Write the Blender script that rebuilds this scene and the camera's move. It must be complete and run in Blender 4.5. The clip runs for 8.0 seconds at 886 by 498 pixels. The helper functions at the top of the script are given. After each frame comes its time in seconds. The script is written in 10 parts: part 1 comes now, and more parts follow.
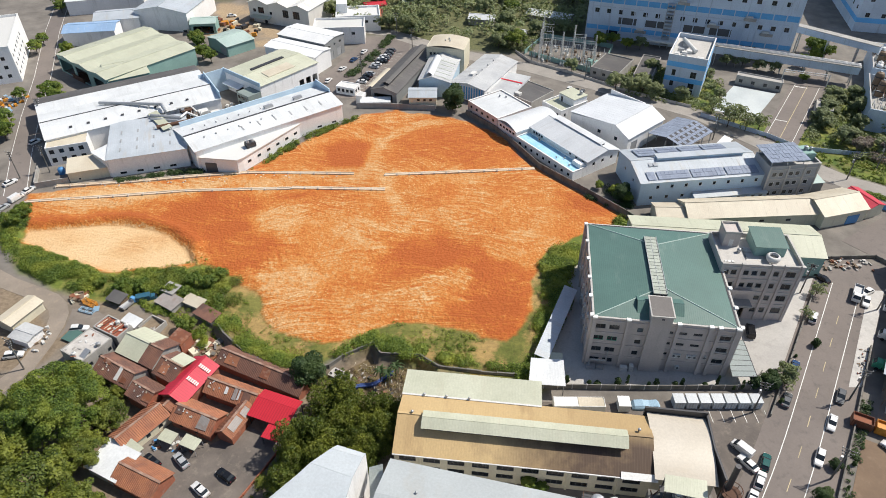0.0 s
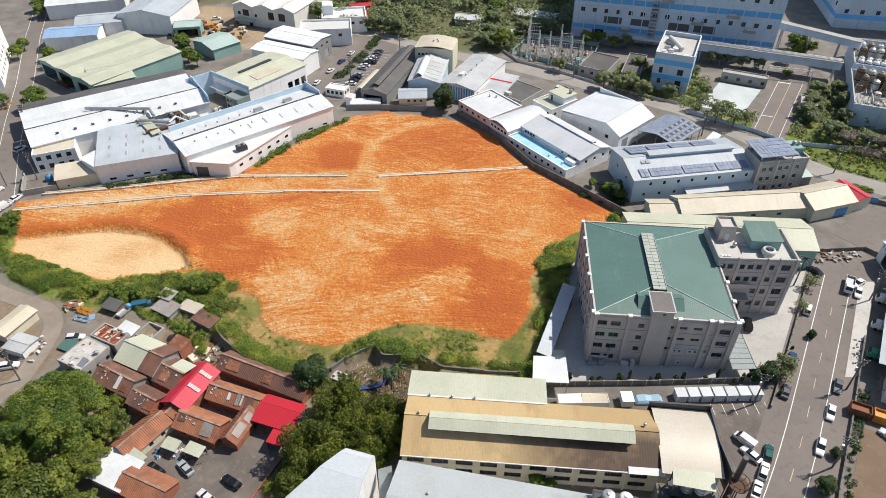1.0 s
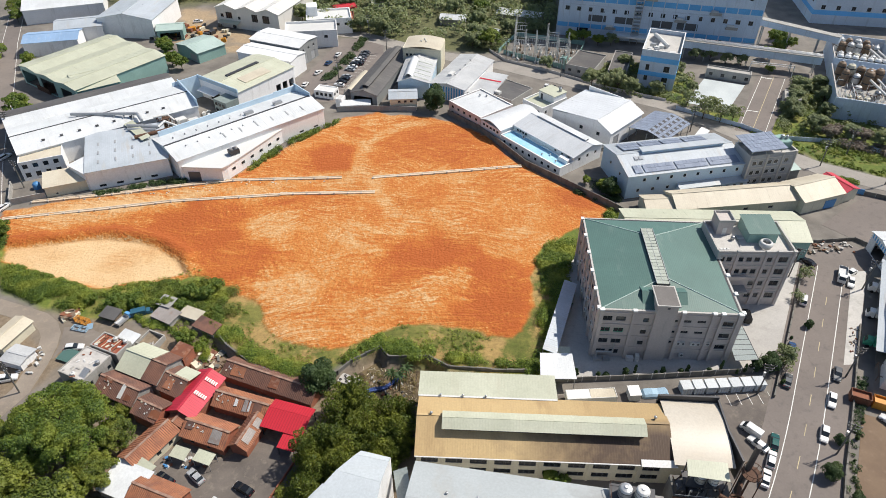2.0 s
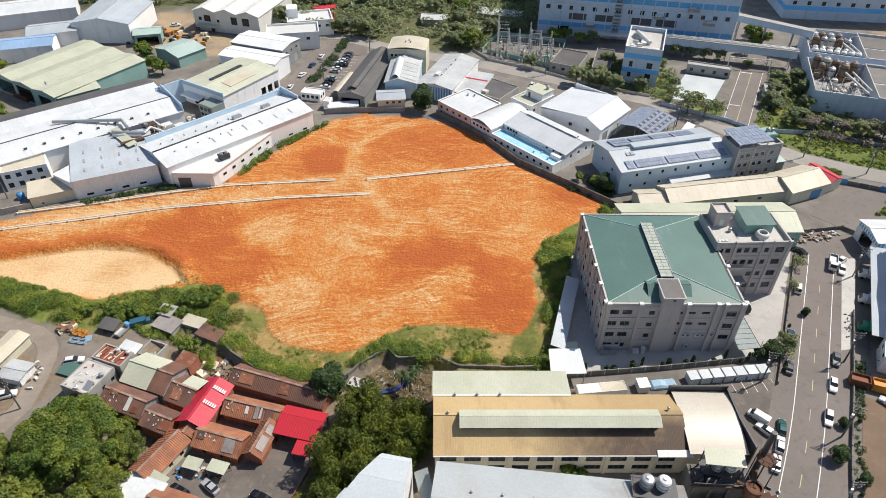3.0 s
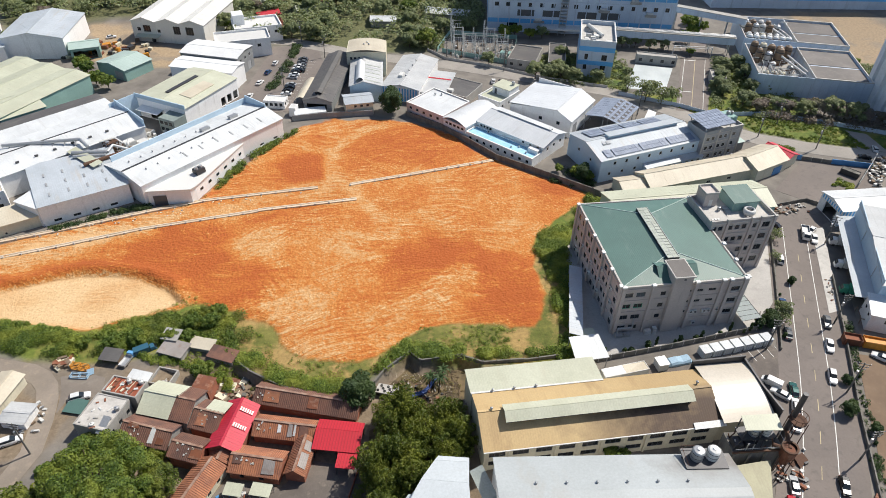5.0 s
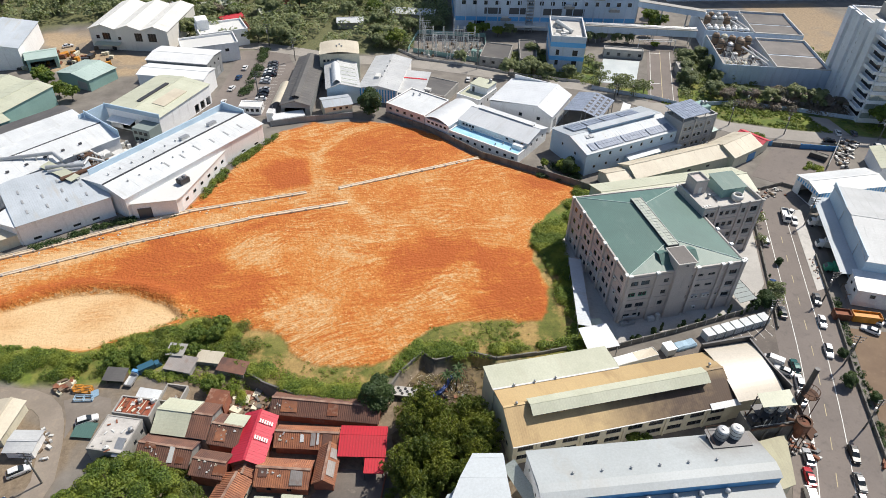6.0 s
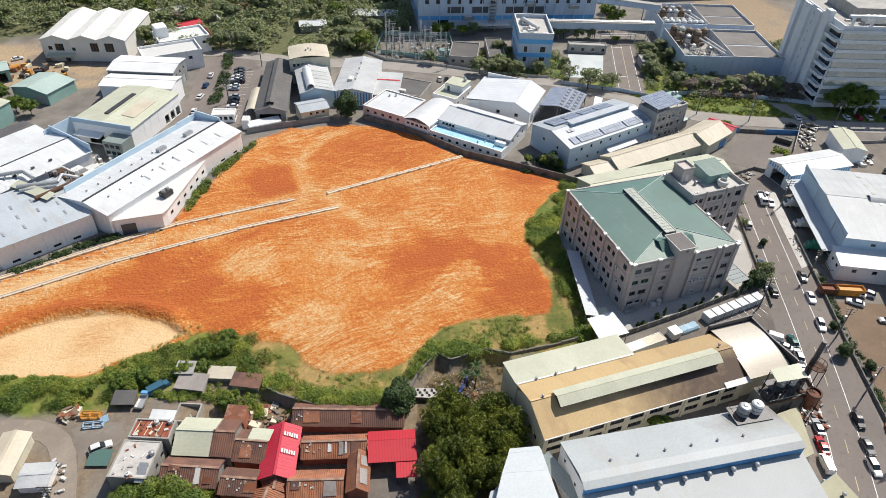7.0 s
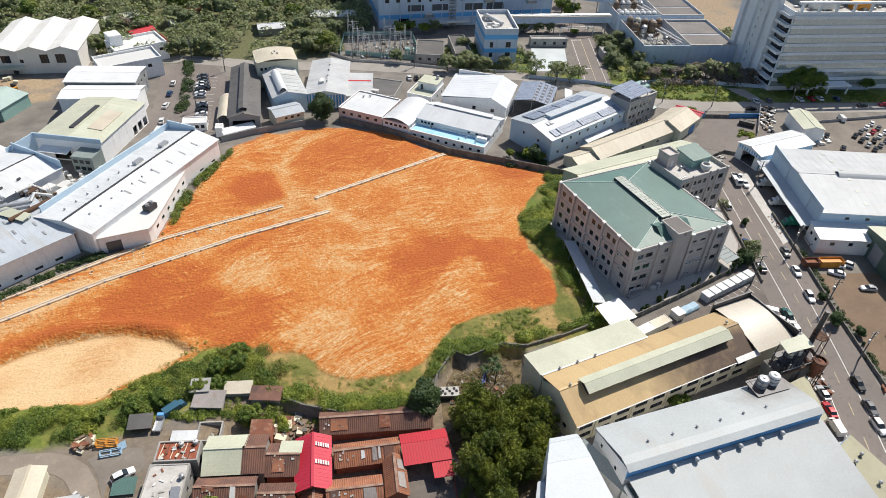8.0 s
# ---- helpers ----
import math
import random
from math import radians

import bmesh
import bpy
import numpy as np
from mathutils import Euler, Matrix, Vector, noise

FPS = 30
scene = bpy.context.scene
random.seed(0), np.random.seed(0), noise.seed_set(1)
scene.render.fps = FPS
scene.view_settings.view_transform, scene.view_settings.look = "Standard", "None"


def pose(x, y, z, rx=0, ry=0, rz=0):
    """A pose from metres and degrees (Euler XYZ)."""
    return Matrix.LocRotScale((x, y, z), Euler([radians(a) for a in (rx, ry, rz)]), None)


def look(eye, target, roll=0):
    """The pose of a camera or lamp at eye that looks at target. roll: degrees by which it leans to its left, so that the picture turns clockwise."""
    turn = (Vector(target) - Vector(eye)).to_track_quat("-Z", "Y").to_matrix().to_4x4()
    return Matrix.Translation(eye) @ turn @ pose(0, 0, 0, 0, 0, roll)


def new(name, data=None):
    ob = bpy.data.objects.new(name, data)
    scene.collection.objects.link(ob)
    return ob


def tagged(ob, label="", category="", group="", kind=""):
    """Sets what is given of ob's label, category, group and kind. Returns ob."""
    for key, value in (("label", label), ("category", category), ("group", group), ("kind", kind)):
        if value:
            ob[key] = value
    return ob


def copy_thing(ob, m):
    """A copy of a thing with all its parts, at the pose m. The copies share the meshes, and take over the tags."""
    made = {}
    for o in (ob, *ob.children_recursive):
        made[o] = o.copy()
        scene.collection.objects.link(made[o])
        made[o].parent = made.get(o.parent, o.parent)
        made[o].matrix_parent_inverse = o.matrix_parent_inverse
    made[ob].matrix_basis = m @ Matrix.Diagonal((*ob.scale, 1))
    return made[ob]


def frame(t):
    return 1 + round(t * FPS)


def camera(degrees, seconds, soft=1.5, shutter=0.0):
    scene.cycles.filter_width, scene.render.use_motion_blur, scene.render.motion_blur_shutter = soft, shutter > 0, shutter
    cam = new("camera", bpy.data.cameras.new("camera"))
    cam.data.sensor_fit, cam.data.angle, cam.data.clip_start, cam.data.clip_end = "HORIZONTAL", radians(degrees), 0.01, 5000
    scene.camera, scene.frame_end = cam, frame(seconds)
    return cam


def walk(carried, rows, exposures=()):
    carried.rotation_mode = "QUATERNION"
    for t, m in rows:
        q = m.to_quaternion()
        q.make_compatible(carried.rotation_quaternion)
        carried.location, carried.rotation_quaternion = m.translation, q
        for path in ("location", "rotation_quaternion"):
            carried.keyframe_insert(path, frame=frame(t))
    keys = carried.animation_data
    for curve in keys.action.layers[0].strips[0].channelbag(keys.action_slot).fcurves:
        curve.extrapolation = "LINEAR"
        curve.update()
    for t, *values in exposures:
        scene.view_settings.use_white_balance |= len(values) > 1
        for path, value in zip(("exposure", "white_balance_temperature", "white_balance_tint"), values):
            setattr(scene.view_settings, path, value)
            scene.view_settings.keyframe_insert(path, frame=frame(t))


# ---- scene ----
cam = camera(68.1, 8.0, soft=0.9)
PATH = [
    (0, (1.015, 0.933, 116.756), (-3.736, 78.393, 53.689), -0.01),
    (0.5, (-0.820, 0.790, 116.781), (-4.115, 78.331, 53.720), 0.02),
    (1, (-3.136, 0.643, 116.802), (-5.202, 78.260, 53.784), 0.09),
    (1.5, (-5.936, 0.520, 116.815), (-6.454, 78.184, 53.823), 0.19),
    (2, (-9.222, 0.451, 116.815), (-7.914, 78.115, 53.835), 0.33),
    (2.5, (-12.988, 0.469, 116.799), (-9.629, 78.085, 53.835), 0.50),
    (3, (-17.223, 0.608, 116.764), (-11.564, 78.114, 53.828), 0.69),
    (3.5, (-21.912, 0.906, 116.705), (-13.698, 78.228, 53.826), 0.90),
    (4, (-27.037, 1.401, 116.619), (-16.085, 78.445, 53.816), 1.13),
    (4.5, (-32.570, 2.134, 116.502), (-18.575, 78.725, 53.750), 1.37),
    (5, (-38.483, 3.150, 116.351), (-21.228, 79.134, 53.672), 1.63),
    (5.5, (-44.741, 4.495, 116.161), (-24.005, 79.672, 53.563), 1.88),
    (6, (-51.303, 6.217, 115.929), (-26.916, 80.362, 53.416), 2.14),
    (6.5, (-58.125, 8.365, 115.652), (-29.906, 81.283, 53.308), 2.40),
    (7, (-65.156, 10.994, 115.325), (-33.044, 82.412, 53.129), 2.65),
    (7.5, (-72.343, 14.157, 114.944), (-36.342, 83.754, 52.814), 2.89),
    (8, (-79.624, 17.913, 114.507), (-39.570, 85.367, 52.495), 3.12),
]
walk(cam, [(t, look(eye, target, roll)) for t, eye, target, roll in PATH])

# ---- light ----
SUN_TO = Vector((0.925, 0.38, 0.0)).normalized() * math.cos(radians(53)) + Vector((0, 0, math.sin(radians(53))))
sun = new("sun", bpy.data.lights.new("sun", "SUN"))
sun.data.energy, sun.data.angle, sun.data.color = 4.2, radians(0.55), (1.0, 0.935, 0.835)
sun.matrix_world = look(SUN_TO * 300, (0, 0, 0))
world = bpy.data.worlds.new("world")
scene.world = world
world.use_nodes = True
wn = world.node_tree
sky = wn.nodes.new("ShaderNodeTexSky")
sky.sky_type, sky.sun_disc = "NISHITA", False
sky.sun_elevation, sky.sun_rotation = radians(53), math.atan2(0.925, 0.38)
sky.air_density, sky.dust_density = 1.0, 1.0
wn.links.new(sky.outputs[0], wn.nodes["Background"].inputs[0])
wn.nodes["Background"].inputs[1].default_value = 0.086
scene.view_settings.exposure = 0.35

# ---- materials ----


def rgb(c):
    return (c[0], c[1], c[2], 1.0)


class Net:
    """A short way to write node materials."""

    def __init__(self, name):
        self.m = bpy.data.materials.new(name)
        self.m.use_nodes = True
        self.t = self.m.node_tree
        self.bsdf = self.t.nodes["Principled BSDF"]

    def add(self, kind, *ins, **props):
        n = self.t.nodes.new(kind)
        for k, v in props.items():
            setattr(n, k, v)
        for i, v in enumerate(ins):
            self.put(n.inputs[i], v)
        return n

    def put(self, socket, v):
        if v is None:
            return
        if isinstance(v, bpy.types.NodeSocket):
            self.t.links.new(v, socket)
        else:
            socket.default_value = v

    def math(self, op, a, b=None, clamp=False):
        return self.add("ShaderNodeMath", a, b, operation=op, use_clamp=clamp).outputs[0]

    def noise(self, vec, scale, detail=4.0, rough=0.55):
        n = self.add("ShaderNodeTexNoise")
        self.put(n.inputs["Vector"], vec)
        n.inputs["Scale"].default_value, n.inputs["Detail"].default_value, n.inputs["Roughness"].default_value = scale, detail, rough
        return n.outputs[0]

    def ramp(self, v, lo, hi, a=0.0, b=1.0):
        n = self.add("ShaderNodeMapRange", v, lo, hi, a, b)
        n.clamp = True
        return n.outputs[0]

    def mix(self, f, a, b, blend="MIX"):
        n = self.add("ShaderNodeMix", data_type="RGBA", blend_type=blend)
        self.put(n.inputs[0], f)
        self.put(n.inputs[6], a)
        self.put(n.inputs[7], b)
        return n.outputs[2]

    def bump(self, height, strength, dist, normal=None):
        n = self.add("ShaderNodeBump")
        n.inputs["Strength"].default_value, n.inputs["Distance"].default_value = strength, dist
        self.put(n.inputs["Height"], height)
        self.put(n.inputs["Normal"], normal)
        return n.outputs[0]

    def done(self, colour, rough=0.7, metal=0.0, normal=None):
        self.put(self.bsdf.inputs["Base Color"], colour)
        self.put(self.bsdf.inputs["Roughness"], rough)
        self.put(self.bsdf.inputs["Metallic"], metal)
        self.put(self.bsdf.inputs["Normal"], normal)
        return self.m


def surface(name, c1, c2, rough=0.7, metal=0.0, scale=0.12, ribs=None, pitch=0.6, rib=0.05, stain=None, stains=0.0, vary=0.08, bump=0.1, streak=None, panel=0.0, soot=None):
    """Paint, sheet metal, concrete: two tones in large patches, fine grain, streaks, ribs and stains."""
    n = Net(name)
    tc = n.add("ShaderNodeTexCoord").outputs["Object"]
    info = n.add("ShaderNodeObjectInfo").outputs["Random"]
    off = n.math("MULTIPLY", info, 61.0)
    vec = n.add("ShaderNodeVectorMath", tc, operation="ADD")
    comb = n.add("ShaderNodeCombineXYZ", off, off, off)
    n.put(vec.inputs[1], comb.outputs[0])
    vec = vec.outputs[0]
    big = n.ramp(n.noise(vec, scale, 5.0, 0.6), 0.36, 0.64)
    col = n.mix(big, rgb(c1), rgb(c2))
    fine = n.noise(vec, 2.3, 6.0, 0.7)
    col = n.mix(1.0, col, n.ramp(fine, 0.25, 0.75, 0.86, 1.1), "MULTIPLY")
    if stain:
        stretch = n.add("ShaderNodeMapping", vec)
        stretch.inputs["Scale"].default_value = streak or (1, 1, 1)
        s = n.ramp(n.noise(stretch.outputs[0], 0.55, 6.0, 0.65), 0.62 - 0.25 * stains, 0.82 - 0.2 * stains)
        col = n.mix(n.math("MULTIPLY", s, min(1.0, 0.35 + stains)), col, rgb(stain))
    col = n.mix(1.0, col, n.ramp(info, 0.0, 1.0, 1.0 - vary, 1.0 + vary), "MULTIPLY")
    if soot:
        # soot and rust that thicken towards one end of the roof
        along = n.add("ShaderNodeSeparateXYZ", tc)
        far = n.math("ADD", n.ramp(along.outputs[0], soot[0], soot[1]), n.math("MULTIPLY", n.math("SUBTRACT", n.noise(tc, 0.14, 6.0, 0.65), 0.5), 1.1))
        near = n.ramp(along.outputs[1], soot[2], soot[3], 0.2, 1.0)
        col = n.mix(n.math("MULTIPLY", n.ramp(far, 0.2, 0.95, 0.0, 0.97), near), col, rgb(soot[4]))
    height = n.math("MULTIPLY", fine, bump)
    if ribs:
        xyz = n.add("ShaderNodeSeparateXYZ", tc)
        x = xyz.outputs["XYZ".index(ribs)]
        wave = n.math("SINE", n.math("MULTIPLY", x, 6.2832 / pitch))
        crest = n.ramp(wave, 0.55, 1.0)
        height = n.math("ADD", height, n.math("MULTIPLY", crest, 0.22))
        col = n.mix(n.math("MULTIPLY", crest, rib), col, rgb([v * 0.55 for v in c1]))
        if panel:
            cell = n.math("FLOOR", n.math("DIVIDE", x, panel))
            tone = n.add("ShaderNodeTexWhiteNoise", noise_dimensions="1D")
            n.put(tone.inputs["W"], n.math("ADD", cell, off))
            col = n.mix(1.0, col, n.ramp(tone.outputs[0], 0, 1, 0.97, 1.025), "MULTIPLY")
    return n.done(col, n.ramp(fine, 0.2, 0.8, rough - 0.08, rough + 0.1), metal, n.bump(height, 0.5, 0.06))


def plain(name, c, rough=0.6, metal=0.0, vary=0.1):
    n = Net(name)
    tc = n.add("ShaderNodeTexCoord").outputs["Object"]
    info = n.add("ShaderNodeObjectInfo").outputs["Random"]
    f = n.noise(tc, 3.0, 5.0, 0.65)
    col = n.mix(1.0, rgb(c), n.ramp(f, 0.25, 0.75, 0.82, 1.12), "MULTIPLY")
    col = n.mix(1.0, col, n.ramp(info, 0, 1, 1 - vary, 1 + vary), "MULTIPLY")
    return n.done(col, rough, metal, n.bump(f, 0.25, 0.02))


def leafy(name, dark, light, tip):
    n = Net(name)
    geo = n.add("ShaderNodeNewGeometry")
    r = geo.outputs["Random Per Island"]
    pos = n.noise(geo.outputs["Position"], 0.22, 3.0)
    col = n.mix(n.ramp(r, 0, 1), rgb(dark), rgb(light))
    col = n.mix(n.ramp(pos, 0.45, 0.7), col, rgb(tip))
    n.done(col, 0.65)
    tr = n.add("ShaderNodeBsdfTranslucent")
    n.put(tr.inputs[0], n.mix(1.0, col, (1.0, 1.05, 0.5, 1), "MULTIPLY"))
    ms = n.add("ShaderNodeMixShader", 0.28)
    out = n.t.nodes["Material Output"]
    n.t.links.new(n.bsdf.outputs[0], ms.inputs[1])
    n.t.links.new(tr.outputs[0], ms.inputs[2])
    n.t.links.new(ms.outputs[0], out.inputs[0])
    return n.m


WHITE_ROOF_X = surface("white sheet roof", (0.68, 0.70, 0.71), (0.57, 0.59, 0.60), 0.5, ribs="X", stain=(0.42, 0.41, 0.38), stains=0.25, streak=(1.2, 0.15, 0.3), panel=3.0)
WHITE_ROOF_Y = surface("white sheet roof, turned", (0.68, 0.70, 0.715), (0.58, 0.60, 0.615), 0.5, ribs="Y", stain=(0.45, 0.43, 0.4), stains=0.2, streak=(0.15, 1.2, 0.3), panel=3.0)
BLUEGREY_ROOF = surface("blue-grey sheet roof", (0.47, 0.51, 0.55), (0.40, 0.44, 0.475), 0.45, ribs="X", stain=(0.42, 0.37, 0.30), stains=0.3, streak=(0.9, 0.12, 0.3), panel=2.4)
BLUEWHITE_Y = surface("pale blue-white sheet roof", (0.49, 0.53, 0.555), (0.45, 0.49, 0.515), 0.5, bump=0.02, stain=(0.42, 0.44, 0.45), stains=0.2, streak=(0.12, 0.9, 0.3), panel=2.4)
GREY_ROOF_Y = surface("grey sheet roof", (0.52, 0.53, 0.53), (0.40, 0.41, 0.42), 0.5, ribs="Y", stain=(0.3, 0.28, 0.26), stains=0.3, streak=(0.12, 0.9, 0.3), panel=2.5)
BRIGHT_ROOF = surface("clean white sheet roof", (0.78, 0.79, 0.79), (0.70, 0.71, 0.71), 0.5, ribs="Y", rib=0.03, stain=(0.55, 0.53, 0.5), stains=0.15, streak=(0.15, 0.9, 0.3))
DOCK_ROOF = surface("pale grey sheet roof of the docks", (0.475, 0.49, 0.50), (0.41, 0.425, 0.435), 0.6, ribs="Y", rib=0.06, pitch=1.2, stain=(0.40, 0.39, 0.37), stains=0.25, streak=(0.15, 0.9, 0.3), panel=2.4)
MINT_ROOF = surface("pale green sheet roof", (0.50, 0.515, 0.40), (0.44, 0.45, 0.345), 0.55, ribs="Y", stain=(0.45, 0.42, 0.32), stains=0.25, streak=(0.12, 0.8, 0.3), panel=3.0)
MINT_ROOF_X = surface("pale green sheet roof, turned", (0.53, 0.54, 0.425), (0.46, 0.47, 0.36), 0.55, ribs="X", stain=(0.45, 0.42, 0.32), stains=0.25, streak=(0.8, 0.12, 0.3), panel=3.0)
OCHRE_ROOF = surface("ochre rusted sheet roof", (0.55, 0.40, 0.20), (0.50, 0.35, 0.17), 0.6, ribs="X", pitch=0.5, stain=(0.30, 0.19, 0.09), stains=0.3, streak=(0.5, 0.08, 0.2), scale=0.035, soot=(10.0, 38.0, 8.5, 4.8, (0.065, 0.037, 0.024)))
BLUEFACTORY_ROOF = surface("smooth grey-blue sheet roof", (0.385, 0.415, 0.425), (0.335, 0.36, 0.365), 0.55, bump=0.02, stain=(0.33, 0.30, 0.255), stains=0.2, streak=(0.3, 0.1, 0.3), scale=0.06, soot=(22.0, 50.0, 3.0, 8.0, (0.17, 0.14, 0.115)))
OLIVE_ROOF = surface("yellowed green sheet roof", (0.34, 0.325, 0.21), (0.28, 0.265, 0.175), 0.6, ribs="X", stain=(0.2, 0.18, 0.12), stains=0.3, streak=(0.8, 0.15, 0.3))
OFFICE_GREY = surface("grey-green sheet cladding", (0.24, 0.29, 0.27), (0.2, 0.24, 0.23), 0.6)
OLD_SHEET = surface("old corrugated sheet", (0.36, 0.33, 0.31), (0.24, 0.215, 0.2), 0.75, ribs="X", pitch=0.35, rib=0.5, stain=(0.2, 0.1, 0.06), stains=0.35)
CURVED_CREAM = surface("smooth cream roof coating", (0.585, 0.54, 0.465), (0.52, 0.47, 0.39), 0.4, scale=0.05, stain=(0.46, 0.38, 0.28), stains=0.2, streak=(0.15, 0.4, 0.3))
CREAM_ROOF = surface("cream sheet roof", (0.58, 0.53, 0.42), (0.50, 0.44, 0.34), 0.55, ribs="X", stain=(0.5, 0.44, 0.34), stains=0.25, streak=(0.8, 0.15, 0.3), panel=3.5)
GREEN_ROOF = surface("dark green metal roof", (0.088, 0.172, 0.15), (0.078, 0.15, 0.132), 0.5, ribs="X", pitch=0.45, rib=0.25, stain=(0.2, 0.27, 0.24), stains=0.15, streak=(0.6, 0.2, 0.3))
RED_ROOF = surface("red sheet roof", (0.52, 0.014, 0.032), (0.46, 0.013, 0.028), 0.6, ribs="X", pitch=0.6, rib=0.7)
RED_ROOF_Y = surface("red sheet roof, turned", (0.52, 0.03, 0.06), (0.46, 0.022, 0.045), 0.6, ribs="Y", pitch=0.6, rib=0.4)
BLUE_ROOF = surface("blue sheet roof", (0.30, 0.45, 0.66), (0.26, 0.39, 0.58), 0.5, ribs="X", stain=(0.5, 0.55, 0.6), stains=0.3)
TEAL_ROOF = surface("teal grey sheet roof", (0.42, 0.52, 0.48), (0.36, 0.46, 0.42), 0.55, ribs="Y")
DARK_ROOF = surface("dark grey sheet roof", (0.115, 0.11, 0.105), (0.085, 0.08, 0.08), 0.6, ribs="Y", stain=(0.22, 0.2, 0.17), stains=0.3, streak=(0.2, 0.8, 0.3))
TILE_ROOF = surface("weathered clay tile", (0.41, 0.17, 0.085), (0.21, 0.09, 0.058), 0.85, scale=0.3, stain=(0.34, 0.25, 0.19), stains=0.22, vary=0.2, bump=0.6)
TILE_DARK = surface("dark weathered clay tile", (0.215, 0.105, 0.072), (0.105, 0.06, 0.05), 0.85, scale=0.3, stain=(0.27, 0.13, 0.085), stains=0.3, vary=0.2, bump=0.6)
RIDGE_TILE = surface("lime-washed ridge tile", (0.36, 0.24, 0.18), (0.22, 0.12, 0.085), 0.9, scale=0.6, stain=(0.45, 0.38, 0.32), stains=0.25)
RUST = surface("rusted sheet", (0.24, 0.085, 0.04), (0.16, 0.06, 0.035), 0.8, scale=0.4, stain=(0.42, 0.3, 0.22), stains=0.35, vary=0.2)
CREAM_WHITE = surface("cream-white wall", (0.74, 0.715, 0.665), (0.67, 0.645, 0.595), 0.75, stain=(0.42, 0.39, 0.34), stains=0.25, streak=(1.5, 1.5, 0.15))
PALE_GREY_ROOF = surface("pale grey-blue sheet roof", (0.62, 0.645, 0.67), (0.555, 0.58, 0.605), 0.5, ribs="X", rib=0.06, pitch=0.9, stain=(0.42, 0.41, 0.39), stains=0.25, streak=(1.2, 0.15, 0.3), panel=3.0)
HALL_ROOF = surface("ivory sheet roof", (0.73, 0.715, 0.675), (0.64, 0.625, 0.59), 0.5, ribs="Y", stain=(0.5, 0.47, 0.41), stains=0.3, streak=(0.15, 0.9, 0.3), panel=4.0)
MID_GREY_WALL = surface("mid-grey tiled wall", (0.37, 0.385, 0.40), (0.31, 0.325, 0.34), 0.7, stain=(0.2, 0.2, 0.2), stains=0.2, streak=(1.5, 1.5, 0.15))
WHITE_WALL = surface("white painted wall", (0.85, 0.85, 0.845), (0.79, 0.79, 0.785), 0.75, stain=(0.42, 0.41, 0.38), stains=0.22, streak=(1.5, 1.5, 0.15))
CREAM_WALL = surface("cream painted wall", (0.66, 0.62, 0.48), (0.58, 0.54, 0.42), 0.75, stain=(0.36, 0.33, 0.26), stains=0.25, streak=(1.5, 1.5, 0.15))
PINK_WALL = surface("pale pink wall", (0.66, 0.56, 0.53), (0.58, 0.50, 0.47), 0.75, stain=(0.4, 0.36, 0.33), stains=0.2, streak=(1.5, 1.5, 0.15))
GREY_WALL = surface("grey tiled wall", (0.53, 0.475, 0.445), (0.46, 0.415, 0.39), 0.7, stain=(0.24, 0.22, 0.2), stains=0.2, streak=(1.5, 1.5, 0.12))
DARKGREY_WALL = surface("dark grey tiled wall", (0.26, 0.27, 0.27), (0.22, 0.225, 0.23), 0.7)
BLUEGREY_WALL = surface("pale blue-grey metal wall", (0.50, 0.63, 0.74), (0.44, 0.57, 0.68), 0.6, ribs="Z", pitch=0.6, rib=0.1)
CONCRETE = surface("bare concrete", (0.40, 0.385, 0.36), (0.31, 0.30, 0.28), 0.85, stain=(0.17, 0.16, 0.15), stains=0.35, streak=(1, 1, 0.3), bump=0.3)
LIGHT_CONCRETE = surface("pale concrete", (0.50, 0.48, 0.45), (0.42, 0.41, 0.39), 0.85, stain=(0.28, 0.27, 0.25), stains=0.3, bump=0.3)
OLD_WALL = surface("old concrete retaining wall", (0.205, 0.195, 0.175), (0.13, 0.125, 0.113), 0.9, scale=0.3, stain=(0.07, 0.075, 0.06), stains=0.45, streak=(1.2, 1.2, 0.15), bump=0.4)
BRICK = surface("red brick wall", (0.36, 0.125, 0.07), (0.25, 0.095, 0.06), 0.85, scale=0.5, stain=(0.4, 0.33, 0.28), stains=0.25, bump=0.5)
GREEN_WALL = surface("dark green sheet wall", (0.10, 0.16, 0.12), (0.08, 0.13, 0.10), 0.6, ribs="Y", pitch=0.6)
TEAL_WALL = surface("teal sheet wall", (0.26, 0.42, 0.38), (0.22, 0.36, 0.33), 0.6)
BLUE_PAINT = surface("blue painted sheet", (0.08, 0.26, 0.52), (0.065, 0.21, 0.44), 0.55)
BLUE_STRIP = surface("bright blue sheet strip", (0.13, 0.36, 0.66), (0.11, 0.31, 0.58), 0.55)
SKY_BLUE = surface("sky-blue painted band", (0.13, 0.44, 0.80), (0.11, 0.38, 0.70), 0.6)
AQUA_FLOOR = surface("pale blue roof coating", (0.26, 0.52, 0.70), (0.36, 0.60, 0.74), 0.6, scale=0.3, stain=(0.55, 0.6, 0.6), stains=0.3)
# distance haze of the works is put into this paler, bluer base
PLANT_WALL = surface("grey-blue ribbed cladding, haze in colour", (0.53, 0.61, 0.71), (0.45, 0.53, 0.63), 0.6, scale=0.1, stain=(0.24, 0.25, 0.27), stains=0.25, streak=(1.2, 1.2, 0.1))
TANK_BROWN = plain("brown painted tank", (0.20, 0.135, 0.085), 0.6)
TOWER_GLASS = plain("mirror glass", (0.56, 0.64, 0.66), 0.1, 0.6)
STEEL = plain("galvanised steel", (0.46, 0.47, 0.48), 0.45, 0.6)
